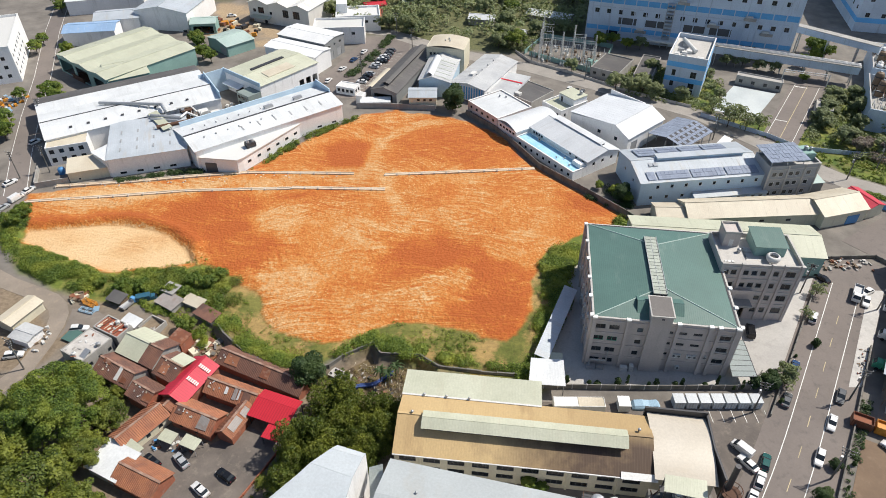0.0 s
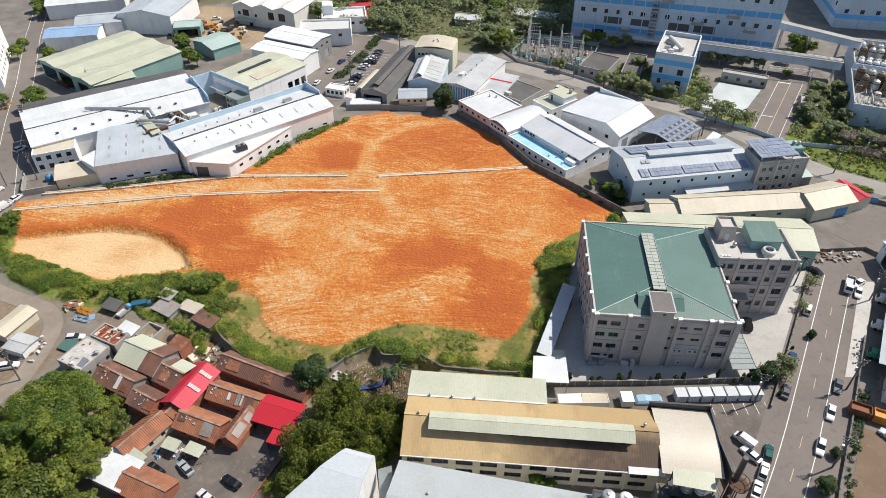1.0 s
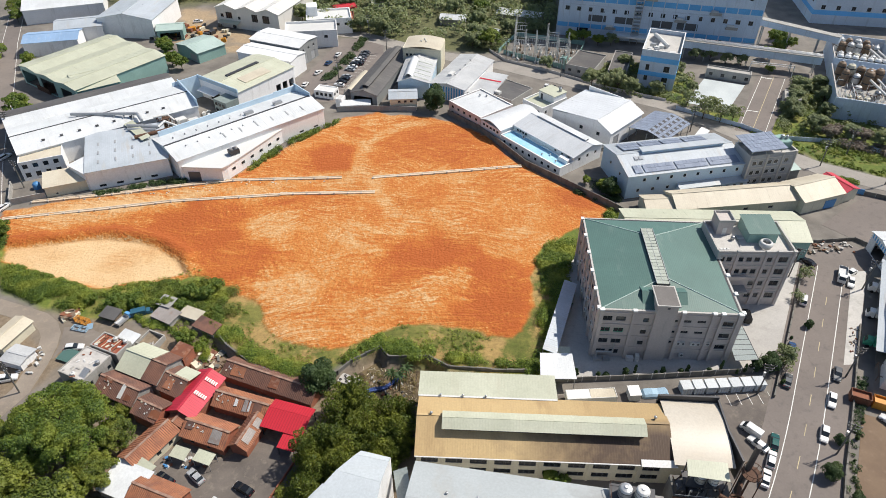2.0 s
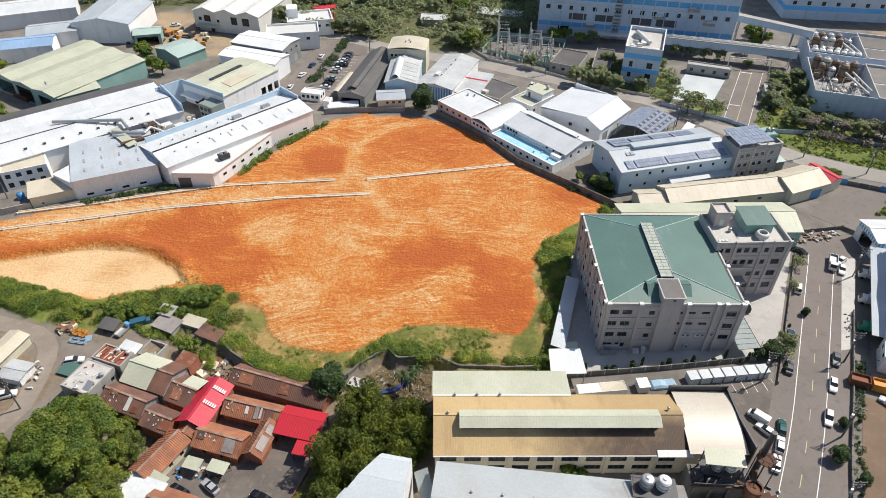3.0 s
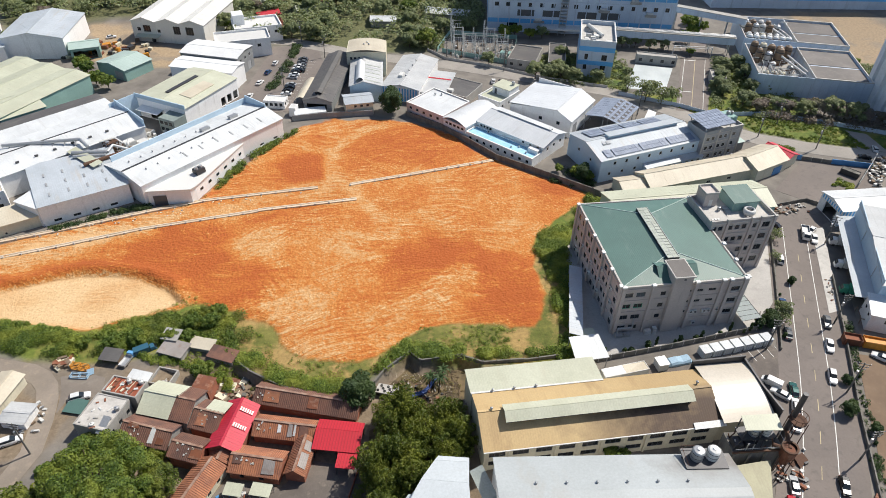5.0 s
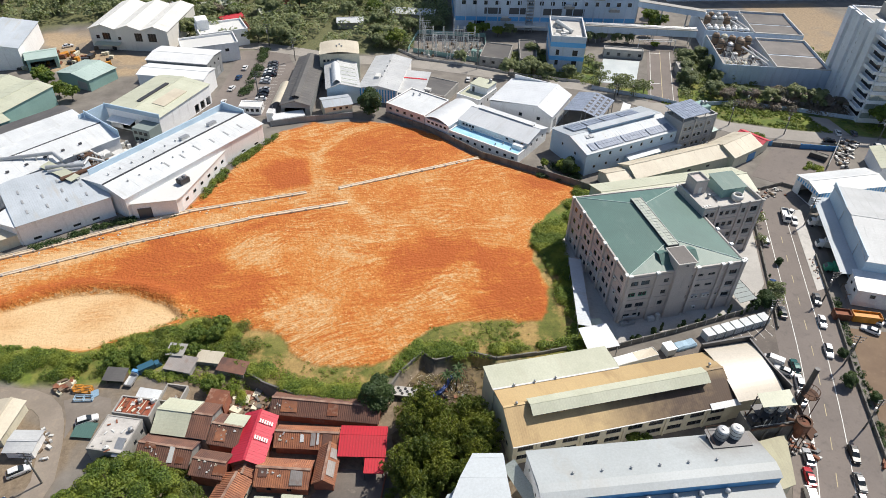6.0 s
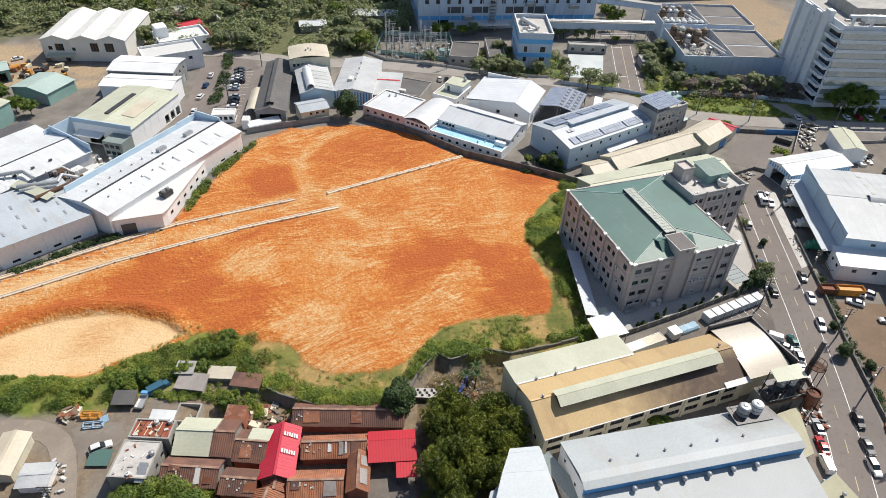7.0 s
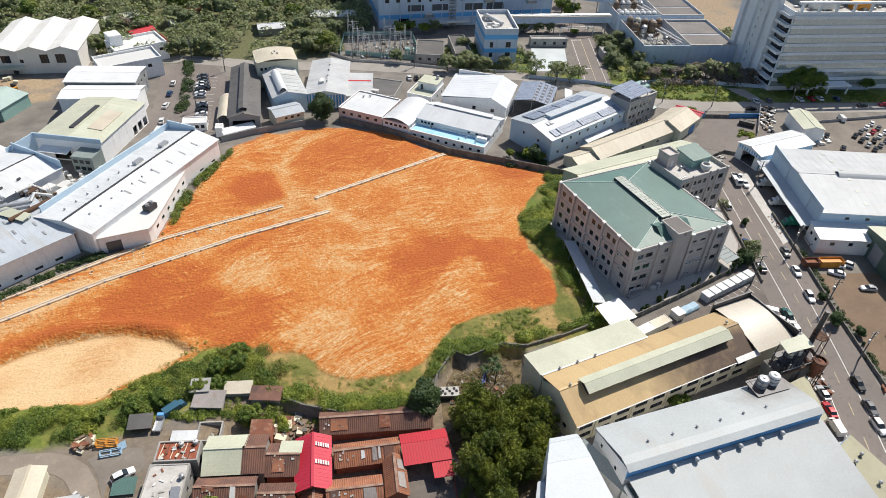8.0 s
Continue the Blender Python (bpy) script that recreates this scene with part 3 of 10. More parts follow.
def turbine_vent(parent, x, y, z, r=0.35):
    s = Shape().ring([(r * 0.6, 0), (r * 0.6, r * 0.8), (r, r * 1.1), (r * 1.05, r * 1.7), (r * 0.7, r * 2.2), (0.02, r * 2.35)], 10)
    part("roof_vent", s, STEEL, parent, "small round metal roof ventilator", pose(x, y, z), smooth=True)


def tank(parent, x, y, z, r, h, material, name="tank", legs=True):
    ob = part(name, Shape().ring([(r, 0), (r, h * 0.8), (r * 0.8, h * 0.93), (r * 0.3, h), (0.02, h)], 16), material, parent, "upright metal tank", pose(x, y, z), smooth=False)
    for f in (0.3, 0.72):
        part("band", Shape().ring([(r + 0.04, h * f), (r + 0.04, h * (f + 0.06))], 16), DARK_STEEL, ob)
    part("lid", Shape().tube((0, 0, h), (0, 0, h + 0.15), r * 0.28, k=10), STEEL, ob)
    return ob

# ---- ground ----
FIELD = [(-139.5, 163.8), (-137, 156), (-131.5, 148), (-131, 141.5), (-99, 128.5), (-86, 130.5), (-74, 133.5), (-62.5, 129), (-53.5, 121.5), (-51.5, 114.5),
         (-44, 108.3), (-37, 106.6), (-30, 107.6), (-24, 112), (-17.8, 115.6), (-10, 115.6), (-3.5, 113.8), (4, 111), (9.5, 110), (13.5, 113.5), (15.6, 119.5), (17.2, 128), (18, 136),
         (19, 141), (25, 147.5), (32, 152.5), (45, 162.5), (38, 171), (29.5, 178.7), (20.1, 188.5), (14, 200), (8, 212), (-1, 219.5), (-9, 222.5), (-17.4, 224), (-30.5, 226), (-43, 222.8), (-56.5, 208),
         (-66, 194), (-75.2, 181), (-90, 177.5), (-116, 171.5)]
LOWER = [(-131, 147), (-121, 149.5), (-112, 151), (-103, 152), (-94, 151), (-86, 147.5), (-80, 142.5), (-75.5, 134.8), (-86, 131.5), (-97, 129), (-114, 134.5), (-131, 141.5)]
HOLLOW = [(-66, 113.5), (-59, 107.9), (-52.5, 102.3), (-44.6, 98.1), (-38.7, 95.7), (-31.8, 99.2), (-29, 102.4), (-22.3, 106.8), (-20.2, 103.7), (-10.4, 103.5), (-6.2, 100.4), (-11, 93), (-12, 60),
          (-30, 40), (-84, 40), (-96, 66), (-93, 88), (-88, 100), (-80, 112), (-72, 117)]
GRASS_S = [(-62.5, 133), (-52, 125), (-49, 117), (-43, 112), (-30, 111), (-17.8, 119), (-3.5, 117.5), (8, 113.5), (12, 120), (14, 141.5), (27, 139), (26, 104), (16, 94), (-6, 100), (-20, 104),
           (-22, 107), (-29, 102.5), (-38.7, 96), (-52.5, 102.5), (-66, 114)]
GRASS_E = [(13, 133), (15, 143), (23, 151), (44, 166), (51, 157), (40, 147), (28, 138)]
GRASS_W = [(-135, 162), (-127, 150), (-127, 144), (-99, 131), (-74, 136.5), (-62, 133), (-64, 115), (-76, 119), (-88, 116), (-98, 118), (-112, 122), (-122, 127), (-134, 140), (-141, 155)]
WOODS = [(-70, 306), (-34, 300), (-10, 287), (16, 284), (20, 296), (48, 306), (56, 330), (60, 420), (-220, 420), (-170, 335), (-120, 350), (-88, 345)]
VERGE = [(88, 231), (104, 213), (114, 199.5), (122, 191), (136, 182), (151, 175), (173, 164.5), (240, 136), (240, 149), (215, 160), (172, 180), (156, 190.5), (134, 203), (122, 222), (100, 227)]
WORKS_GREEN = [(114.5, 210), (142.5, 258), (152, 256), (158, 238), (152, 198), (131, 200)]
PUMP_GREEN = [(60, 246), (82, 235), (90, 231), (100, 256), (97, 264), (72, 276), (58, 266)]
SCRUB = [(193, 241), (235, 224), (260, 300), (215, 310)]
LANE_EARTH = [(-190, 132), (-150, 141), (-136, 132), (-122, 125), (-112, 121.5), (-90, 120), (-80, 114), (-92, 98), (-98, 96), (-104, 86), (-118, 66), (-190, 66)]
EARTH_YARD = [(-140, 301), (-124, 294), (-108, 286), (-95, 284), (-88, 302), (-114, 316), (-117, 340), (-138, 342), (-133, 318)]


def dist_in(X, Y, poly):
    """Metres inside (plus) or outside (minus) a polygon."""
    inside, d = np.zeros(X.shape, bool), np.full(X.shape, 1e9)
    for (ax, ay), (bx, by) in zip(poly, poly[1:] + poly[:1]):
        inside ^= ((ay > Y) != (by > Y)) & (X < (bx - ax) * (Y - ay) / ((by - ay) or 1e-9) + ax)
        t = np.clip(((X - ax) * (bx - ax) + (Y - ay) * (by - ay)) / ((bx - ax) ** 2 + (by - ay) ** 2), 0, 1)
        d = np.minimum(d, np.hypot(X - ax - t * (bx - ax), Y - ay - t * (by - ay)))
    return np.where(inside, d, -d)


def smooth(v, lo, hi):
    t = np.clip((v - lo) / (hi - lo), 0, 1)
    return t * t * (3 - 2 * t)


GRID = np.random.RandomState(5).rand(256, 256)


def lumps(X, Y, size, octaves=4):
    """Smooth noise in 0 to 1, with lumps of that size."""
    out, amp, total = np.zeros(X.shape), 1.0, 0.0
    for o in range(octaves):
        x, y = X / size + 17.3 * o, Y / size + 9.1 * o
        i, j = np.floor(x).astype(int), np.floor(y).astype(int)
        u, v = x - i, y - j
        u, v = u * u * (3 - 2 * u), v * v * (3 - 2 * v)
        g = lambda a, b: GRID[a % 256, b % 256]
        out += amp * ((g(i, j) * (1 - u) + g(i + 1, j) * u) * (1 - v) + (g(i, j + 1) * (1 - u) + g(i + 1, j + 1) * u) * v)
        total += amp
        amp, size = amp * 0.5, size / 2
    return out / total


def height(X, Y):
    wob = (lumps(X, Y, 9.0, 3) - 0.5)
    d = dist_in(X, Y, HOLLOW)
    steep = (X > -63) & (Y > 92)
    z = -2.5 * np.where(steep, smooth(d, -0.2, 1.0), smooth(d, -2.0, 9.0))
    field = smooth(dist_in(X, Y, FIELD) + 2 * wob, 0.0, 3.0)
    z = z + field * (0.5 * (lumps(X, Y, 14.0, 4) - 0.5) + 0.25)
    low = dist_in(X, Y, LOWER) + 2.0 * wob
    z = z - 1.3 * smooth(low, -0.6, 1.8)
    z = z + 0.55 * np.exp(-((low + 1.6) / 1.6) ** 2) * (Y > 140)
    z = z + 0.5 * smooth(dist_in(X, Y, WOODS), 0, 20) * (lumps(X, Y, 25, 3))
    return z


def ellipse(X, Y, cx, cy, rx, ry, turn=0.0, edge=2.2):
    """1 inside an ellipse, 0 outside, with a rim that many metres wide."""
    c, s = math.cos(radians(turn)), math.sin(radians(turn))
    u, v = ((X - cx) * c + (Y - cy) * s) / rx, (-(X - cx) * s + (Y - cy) * c) / ry
    return smooth((1.0 - np.sqrt(u * u + v * v)) * min(rx, ry), -edge, edge)


def soil_tone(X, Y):
    """How pale the soil is: 0 deep red-orange, 1 pale sand."""
    w = 6.0
    X2, Y2 = X + w * (lumps(X, Y, 11, 5) - 0.5) * 2, Y + w * (lumps(Y + 40, X + 90, 11, 5) - 0.5) * 2
    t = 0.42 + 0.34 * (lumps(X, Y, 16, 6) - 0.5)
    for cx, cy, rx, ry, turn, amount in (
        (-77, 157, 13, 13, 20, -0.33), (-66, 142, 12, 9, -25, -0.33), (-92, 157, 14, 4, 4, -0.16), (-116, 160, 16, 6, 8, 0.3), (-88, 163, 12, 5, 10, -0.12), (-43, 194, 8.5, 9, 0, -0.34), (-47, 188, 10, 4, 5, -0.16), (-6, 203, 24, 13, -14, -0.17),
        (-13, 146, 9, 8, 20, -0.34), (-4, 141, 10, 6, -20, -0.25), (-17, 138, 10, 6, 15, -0.26), (9, 130, 9, 11, 10, -0.36), (9, 117, 7, 10, 20, -0.33), (0, 120, 8, 4, 0, -0.2), (37, 169, 11, 5, -45, -0.3), (-60, 166, 9, 4, 5, -0.14), (-45, 168, 12, 3, 0, -0.12),
        (-58, 152.5, 9, 7, 0, 0.30), (-37, 154, 12, 7, 5, 0.20), (-47.5, 128, 8.5, 8.5, 15, 0.28), (-24, 121, 14, 6, 10, 0.2), (-88, 173, 50, 3.2, 8, 0.26), (-108, 167, 26, 3.4, 8, 0.36), (-75, 168, 22, 3.5, 8, 0.24), (4, 160, 28, 9, 8, 0.16), (-10, 128, 9, 5, 10, 0.14),
        (14, 147, 12, 6, 30, 0.2), (-14, 183, 36, 3.5, 5, 0.18), (-55, 207, 12, 5, 45, 0.16), (-37, 221, 13, 5, 5, 0.24), (-34, 111, 10, 3, 0, 0.2), (4, 126, 4, 4, 0, 0.2),
    ):
        t = t + (0.8 if amount < 0 else 0.5) * amount * ellipse(X2, Y2, cx, cy, rx, ry, turn)
    way = [(-13.5, 219.1), (-20.8, 216.3), (-27.5, 209.7), (-32.9, 203.5), (-34.6, 194.2), (-33.9, 184.6), (-29.2, 177.8), (-24.9, 168.4), (-21.6, 161.5)]
    near = np.full(X.shape, 1e9)
    for (ax, ay), (bx, by) in zip(way, way[1:]):
        q = np.clip(((X - ax) * (bx - ax) + (Y - ay) * (by - ay)) / ((bx - ax) ** 2 + (by - ay) ** 2), 0, 1)
        near = np.minimum(near, np.hypot(X - ax - q * (bx - ax), Y - ay - q * (by - ay)))
    trodden = np.exp(-((near + 1.2 * (lumps(X, Y, 5, 3) - 0.5)) / 2.5) ** 4)
    t = t * (1 - 0.8 * trodden) + 0.8 * 0.62 * trodden
    low = dist_in(X, Y, LOWER) + 2.0 * (lumps(X, Y, 9.0, 3) - 0.5)
    t = t * (1 - smooth(low, -0.5, 2.5)) + smooth(low, -0.5, 2.5) * (0.9 + 0.34 * (lumps(X, Y, 12, 4) - 0.5) - 0.16 * ellipse(X2, Y2, -95, 142, 9, 2.5, 15))
    # darker, redder tone along the edge above the sandy hollow
    t = t - 0.30 * np.exp(-((low + 2.0) / 2.4) ** 2) * smooth(Y, 137, 143)
    return np.clip(t, 0, 1)


def build_ground():
    far = lambda a, sign: [a + sign * (4.0 * 1.55**i) for i in range(1, 16)]
    xs = np.array(sorted(far(-214, -1) + list(np.arange(-214, -140, 1.1)) + list(np.arange(-140, 48, 0.55)) + list(np.arange(48, 226.1, 1.1)) + far(226, 1)))
    ys = np.array(sorted(far(24, -1) + list(np.arange(24, 104, 1.1)) + list(np.arange(104, 228, 0.55)) + list(np.arange(228, 330.1, 1.1)) + far(330, 1)))
    X, Y = np.meshgrid(xs, ys)
    Z = height(X, Y)
    nx, ny = len(xs), len(ys)
    idx = np.arange(nx * ny).reshape(ny, nx)
    faces = np.stack([idx[:-1, :-1], idx[:-1, 1:], idx[1:, 1:], idx[1:, :-1]], -1).reshape(-1, 4)
    me = bpy.data.meshes.new("ground")
    me.vertices.add(nx * ny)
    me.vertices.foreach_set("co", np.stack([X, Y, Z], -1).astype(np.float32).ravel())
    me.loops.add(faces.size)
    me.loops.foreach_set("vertex_index", faces.astype(np.int32).ravel())
    me.polygons.add(len(faces))
    me.polygons.foreach_set("loop_start", np.arange(0, faces.size, 4, dtype=np.int32))
    me.polygons.foreach_set("use_smooth", np.ones(len(faces), bool))
    me.update()
    wob = 3.0 * (lumps(X, Y, 6.0, 4) - 0.5)
    field = smooth(dist_in(X, Y, FIELD) + 1.5 * wob, -0.5, 0.7)
    grass = np.maximum.reduce([smooth(dist_in(X, Y, g) + wob, -1.0, 1.5) for g in (GRASS_S, GRASS_E, GRASS_W, VERGE, WORKS_GREEN, PUMP_GREEN)])
    woods = np.maximum(smooth(dist_in(X, Y, WOODS) + wob, -3, 3), smooth(np.hypot(X, Y - 150), 330, 420))
    earth = np.maximum.reduce([smooth(dist_in(X, Y, g) + wob, -2, 2) for g in (EARTH_YARD, SCRUB, HOLLOW, LANE_EARTH)]) * (1 - 0.5 * smooth(lumps(X, Y, 7, 4), 0.55, 0.68))
    bare = np.maximum(smooth(dist_in(X, Y, EARTH_YARD), -6, 0), 0.6 * smooth(dist_in(X, Y, SCRUB), -6, 0))
    for name, a in (("cover", (field, grass, soil_tone(X, Y), np.ones(X.shape))), ("cover2", (woods, earth, smooth(dist_in(X, Y, GRASS_S), -2, 2), bare))):
        at = me.attributes.new(name, "FLOAT_COLOR", "POINT")
        at.data.foreach_set("color", np.stack(a, -1).astype(np.float32).ravel())
    n = Net("ground cover")
    pos = n.add("ShaderNodeNewGeometry").outputs["Position"]
    c1 = n.add("ShaderNodeSeparateColor", n.add("ShaderNodeAttribute", attribute_name="cover").outputs["Color"])
    second = n.add("ShaderNodeAttribute", attribute_name="cover2")
    c2, sandy = n.add("ShaderNodeSeparateColor", second.outputs["Color"]), second.outputs["Alpha"]
    xyz = n.add("ShaderNodeSeparateXYZ", pos)
    fine, mid = n.noise(pos, 0.9, 8.0, 0.68), n.noise(pos, 0.12, 6.0, 0.6)
    # bulldozer tracks: scratches that run in two directions, bend and fade
    bend = n.noise(pos, 0.02, 2.0)
    tracks = None
    for turn, gate_scale, lo, often in ((9.0, 0.045, 0.44, 0.9), (-28.0, 0.05, 0.50, 1.0), (62.0, 0.055, 0.55, 0.95), (-4.0, 0.03, 0.46, 1.9), (28.0, 0.04, 0.50, 1.6)):
        mp = n.add("ShaderNodeMapping", pos)
        mp.inputs["Rotation"].default_value = (0, 0, radians(turn))
        sx = n.add("ShaderNodeSeparateXYZ", mp.outputs[0])
        v = n.add("ShaderNodeCombineXYZ", n.math("MULTIPLY", sx.outputs[0], 0.075), n.math("ADD", n.math("MULTIPLY", sx.outputs[1], often), n.math("MULTIPLY", bend, 30.0 * often)), turn)
        one = n.math("SUBTRACT", n.noise(v.outputs[0], 1.0, 3.0, 0.6), 0.5)
        gm = n.add("ShaderNodeVectorMath", pos, (turn, 7.0, 0.0), operation="ADD")
        one = n.math("MULTIPLY", one, n.ramp(n.noise(gm.outputs[0], gate_scale, 3.0), lo, lo + 0.12))
        tracks = one if tracks is None else n.math("ADD", tracks, one)
    low_z = n.ramp(c1.outputs[2], 0.64, 0.76, 1.0, 0.22)
    track = n.math("MULTIPLY", tracks, low_z)
    ragged = n.noise(pos, 0.2, 9.0, 0.66)
    tone = n.math("ADD", c1.outputs[2], n.math("MULTIPLY", n.math("SUBTRACT", ragged, 0.5), n.math("MULTIPLY", low_z, 0.55)))
    tone = n.math("ADD", tone, n.math("MULTIPLY", n.math("MULTIPLY", n.math("SUBTRACT", fine, 0.5), low_z), 0.85))
    tone = n.math("ADD", tone, n.math("MULTIPLY", track, 0.95))
    stones = n.add("ShaderNodeTexVoronoi")
    n.put(stones.inputs["Vector"], pos)
    stones.inputs["Scale"].default_value = 0.95
    specks = n.math("MULTIPLY", n.ramp(stones.outputs["Distance"], 0.30, 0.16), n.ramp(n.noise(pos, 0.07, 4.0, 0.6), 0.40, 0.56))
    tone = n.math("ADD", tone, n.math("MULTIPLY", n.math("MULTIPLY", specks, low_z), 0.22))
    soil = n.add("ShaderNodeValToRGB", tone)
    ramp = soil.color_ramp
    ramp.elements[0].position, ramp.elements[0].color = 0.1, (0.385, 0.092, 0.015, 1)
    ramp.elements[1].position, ramp.elements[1].color = 0.92, (0.66, 0.46, 0.25, 1)
    for p, c in ((0.33, (0.455, 0.135, 0.022, 1)), (0.47, (0.51, 0.20, 0.043, 1)), (0.63, (0.53, 0.29, 0.115, 1))):
        ramp.elements.new(p).color = c
    soil = soil.outputs[0]
    yard = n.mix(n.ramp(mid, 0.35, 0.65), (0.135, 0.122, 0.108, 1), (0.22, 0.20, 0.176, 1))
    earth_c = n.mix(n.ramp(fine, 0.3, 0.7), (0.13, 0.098, 0.066, 1), (0.27, 0.21, 0.145, 1))
    earth_c = n.mix(sandy, earth_c, n.mix(n.ramp(fine, 0.3, 0.7), (0.25, 0.18, 0.112, 1), (0.44, 0.335, 0.215, 1)))
    grass_c = n.mix(n.ramp(mid, 0.38, 0.62), (0.085, 0.105, 0.016, 1), (0.18, 0.17, 0.04, 1))
    lush = n.mix(n.ramp(mid, 0.36, 0.64), (0.065, 0.11, 0.014, 1), (0.16, 0.195, 0.03, 1))
    grass_c = n.mix(c2.outputs[2], lush, grass_c)
    dry = n.ramp(n.noise(pos, 0.13, 6.0, 0.65), 0.47, 0.58)
    grass_c = n.mix(n.math("MULTIPLY", dry, n.math("ADD", n.math("MULTIPLY", c2.outputs[2], 0.42), 0.18)), grass_c, (0.48, 0.29, 0.12, 1))
    grass_c = n.mix(1.0, grass_c, n.ramp(fine, 0.25, 0.75, 0.6, 1.3), "MULTIPLY")
    # wood floor, lightened like the far leaves for haze
    wood_c = n.mix(n.ramp(fine, 0.35, 0.65), (0.075, 0.085, 0.035, 1), (0.15, 0.15, 0.065, 1))
    col = n.mix(c2.outputs[1], yard, earth_c)
    col = n.mix(c2.outputs[0], col, wood_c)
    col = n.mix(c1.outputs[1], col, grass_c)
    col = n.mix(c1.outputs[0], col, soil)
    clods = n.add("ShaderNodeTexVoronoi")
    n.put(clods.inputs["Vector"], pos)
    clods.inputs["Scale"].default_value = 1.3
    hgt = n.math("ADD", n.math("MULTIPLY", fine, n.ramp(c1.outputs[0], 0.0, 1.0, 0.3, 1.0)), n.math("MULTIPLY", n.math("MULTIPLY", track, c1.outputs[0]), 0.8))
    hgt = n.math("ADD", hgt, n.math("MULTIPLY", n.math("MULTIPLY", clods.outputs["Distance"], n.math("MULTIPLY", c1.outputs[0], low_z)), 0.45))
    me.materials.append(n.done(col, 0.92, 0.0, n.bump(hgt, 0.85, 0.42)))
    return tagged(new("ground", me), "bare orange earth, grass strips and grey yards", "ground", kind="structure")


build_ground()


def flat_sheet(name, label, poly, material, z=0.06, category="", th=0.4):
    ob = single(name, Shape().prism(poly, z - th, z), material, label, category or name, kind="structure")
    return ob


def ribbon(pts, w0, w1=None):
    """The outline of a strip along pts; w0 to its left, w1 to its right."""
    w1 = w0 if w1 is None else w1
    lft, rgt = [], []
    for i, p in enumerate(pts):
        a, b = Vector(pts[max(i - 1, 0)]), Vector(pts[min(i + 1, len(pts) - 1)])
        d = (b - a).normalized()
        nrm = Vector((-d.y, d.x))
        lft.append(tuple(Vector(p) + nrm * w0))
        rgt.append(tuple(Vector(p) - nrm * w1))
    return rgt + lft[::-1]


# main road: u runs along it, v to its right
RD = Vector((0.503, 0.8643))
RC = Vector((69.0, 82.8))


def road_at(u, v):
    p = RC + RD * u + Vector((RD.y, -RD.x)) * v
    return (p.x, p.y)


def road_line(v, u0=-78.0, u1=60.0):
    """Points along the street, v to the right of its middle; it bends gently at its near end."""
    us = [u0 + (u1 - u0) * i / 24 for i in range(25)]
    return [road_at(u, v * (1.0 + 0.0025 * max(0.0, -u - 10)) - 0.0023 * max(0.0, 6.0 - u) ** 1.85) for u in us]


flat_sheet("road", "grey asphalt two-lane street with faded paint", road_line(8.6, u1=66) + [road_at(72, 14), road_at(76, 0)] + road_line(-8.0, u1=66)[::-1], ASPHALT, 0.07)
marks = thing("road_marking", "white edge lines and yellow dashes on the street", "road marking", kind="structure")
for v in (-3.35, 3.1):
    part("edge_line", Shape().prism(ribbon(road_line(v), 0.085), 0.07, 0.078), LINE_WHITE, marks)
for i in range(-8, 6):
    u = 9.1 * i + 0.2
    part("dash", Shape().prism(ribbon(road_line(0.0, u - 1.7, u + 1.7), 0.075), 0.07, 0.078), LINE_YELLOW, marks)
flat_sheet("pavement", "pale concrete shoulder beside the street", [road_at(24, 5.6), road_at(62, 5.0), road_at(64, 8.4), road_at(26, 8.4)], LIGHT_CONCRETE, 0.12)
flat_sheet("pavement", "dark asphalt loading apron", [road_at(18, 12), road_at(62, 12), road_at(60, 26), road_at(18, 24)], OLD_ASPHALT, 0.05)
flat_sheet("pavement", "pale concrete yard round the green-roofed building", [(17, 97.2), (64.5, 99.5), (75, 108), (93.5, 135), (93, 138), (60.5, 136), (27, 140), (22, 120)], PAVING, 0.05)
flat_sheet("pavement", "worn asphalt yard with parking bays", [(16, 92.5), (64, 95.5), (65, 90.5), (58, 79), (50, 66), (46, 85.5), (16, 87)], DIRTY_ASPHALT, 0.05)
flat_sheet("pavement", "brown earth parking yard", [road_at(-26, 10.2), road_at(11, 10.2), road_at(13, 30), road_at(-10, 36), road_at(-28, 36)], BROWN_YARD, 0.05)
lane = [(-150.5, 140), (-146, 156), (-144, 163.5), (-155.5, 187), (-167.6, 214), (-182, 249), (-203, 295), (-221, 340)]
flat_sheet("road", "dark asphalt side street beside the factories", ribbon(lane, 3.8), ASPHALT, 0.06)
for side in (-3.3, 3.2):
    single("lane_line", Shape().prism(ribbon(lane[2:], side + 0.09, 0.09 - side), 0.055, 0.075), LINE_WHITE, "faded edge line of the side street", "road marking", kind="structure")
flat_sheet("road", "narrow grey lane that bends past the old houses", ribbon([(-151, 139), (-136, 130), (-122, 123), (-111.6, 119.2), (-107.6, 117.6), (-104.4, 115.2), (-102.4, 112.2), (-101.4, 108), (-101.1, 102.7), (-101.4, 95), (-105, 87), (-118, 77)], 2.2), LANE_TOP, 0.06)
flat_sheet("pavement", "driveway across the verge", [(152.2, 174), (161.6, 169.8), (163, 183), (157, 187)], PALE_ROAD, 0.05)
flat_sheet("pavement", "pale concrete apron beside the lane", [(-100.2, 114.6), (-95, 115), (-90.5, 112.5), (-90.2, 108), (-93.5, 106.4), (-97.4, 107.4), (-98.8, 104), (-99, 110)], OLD_ASPHALT, 0.04)
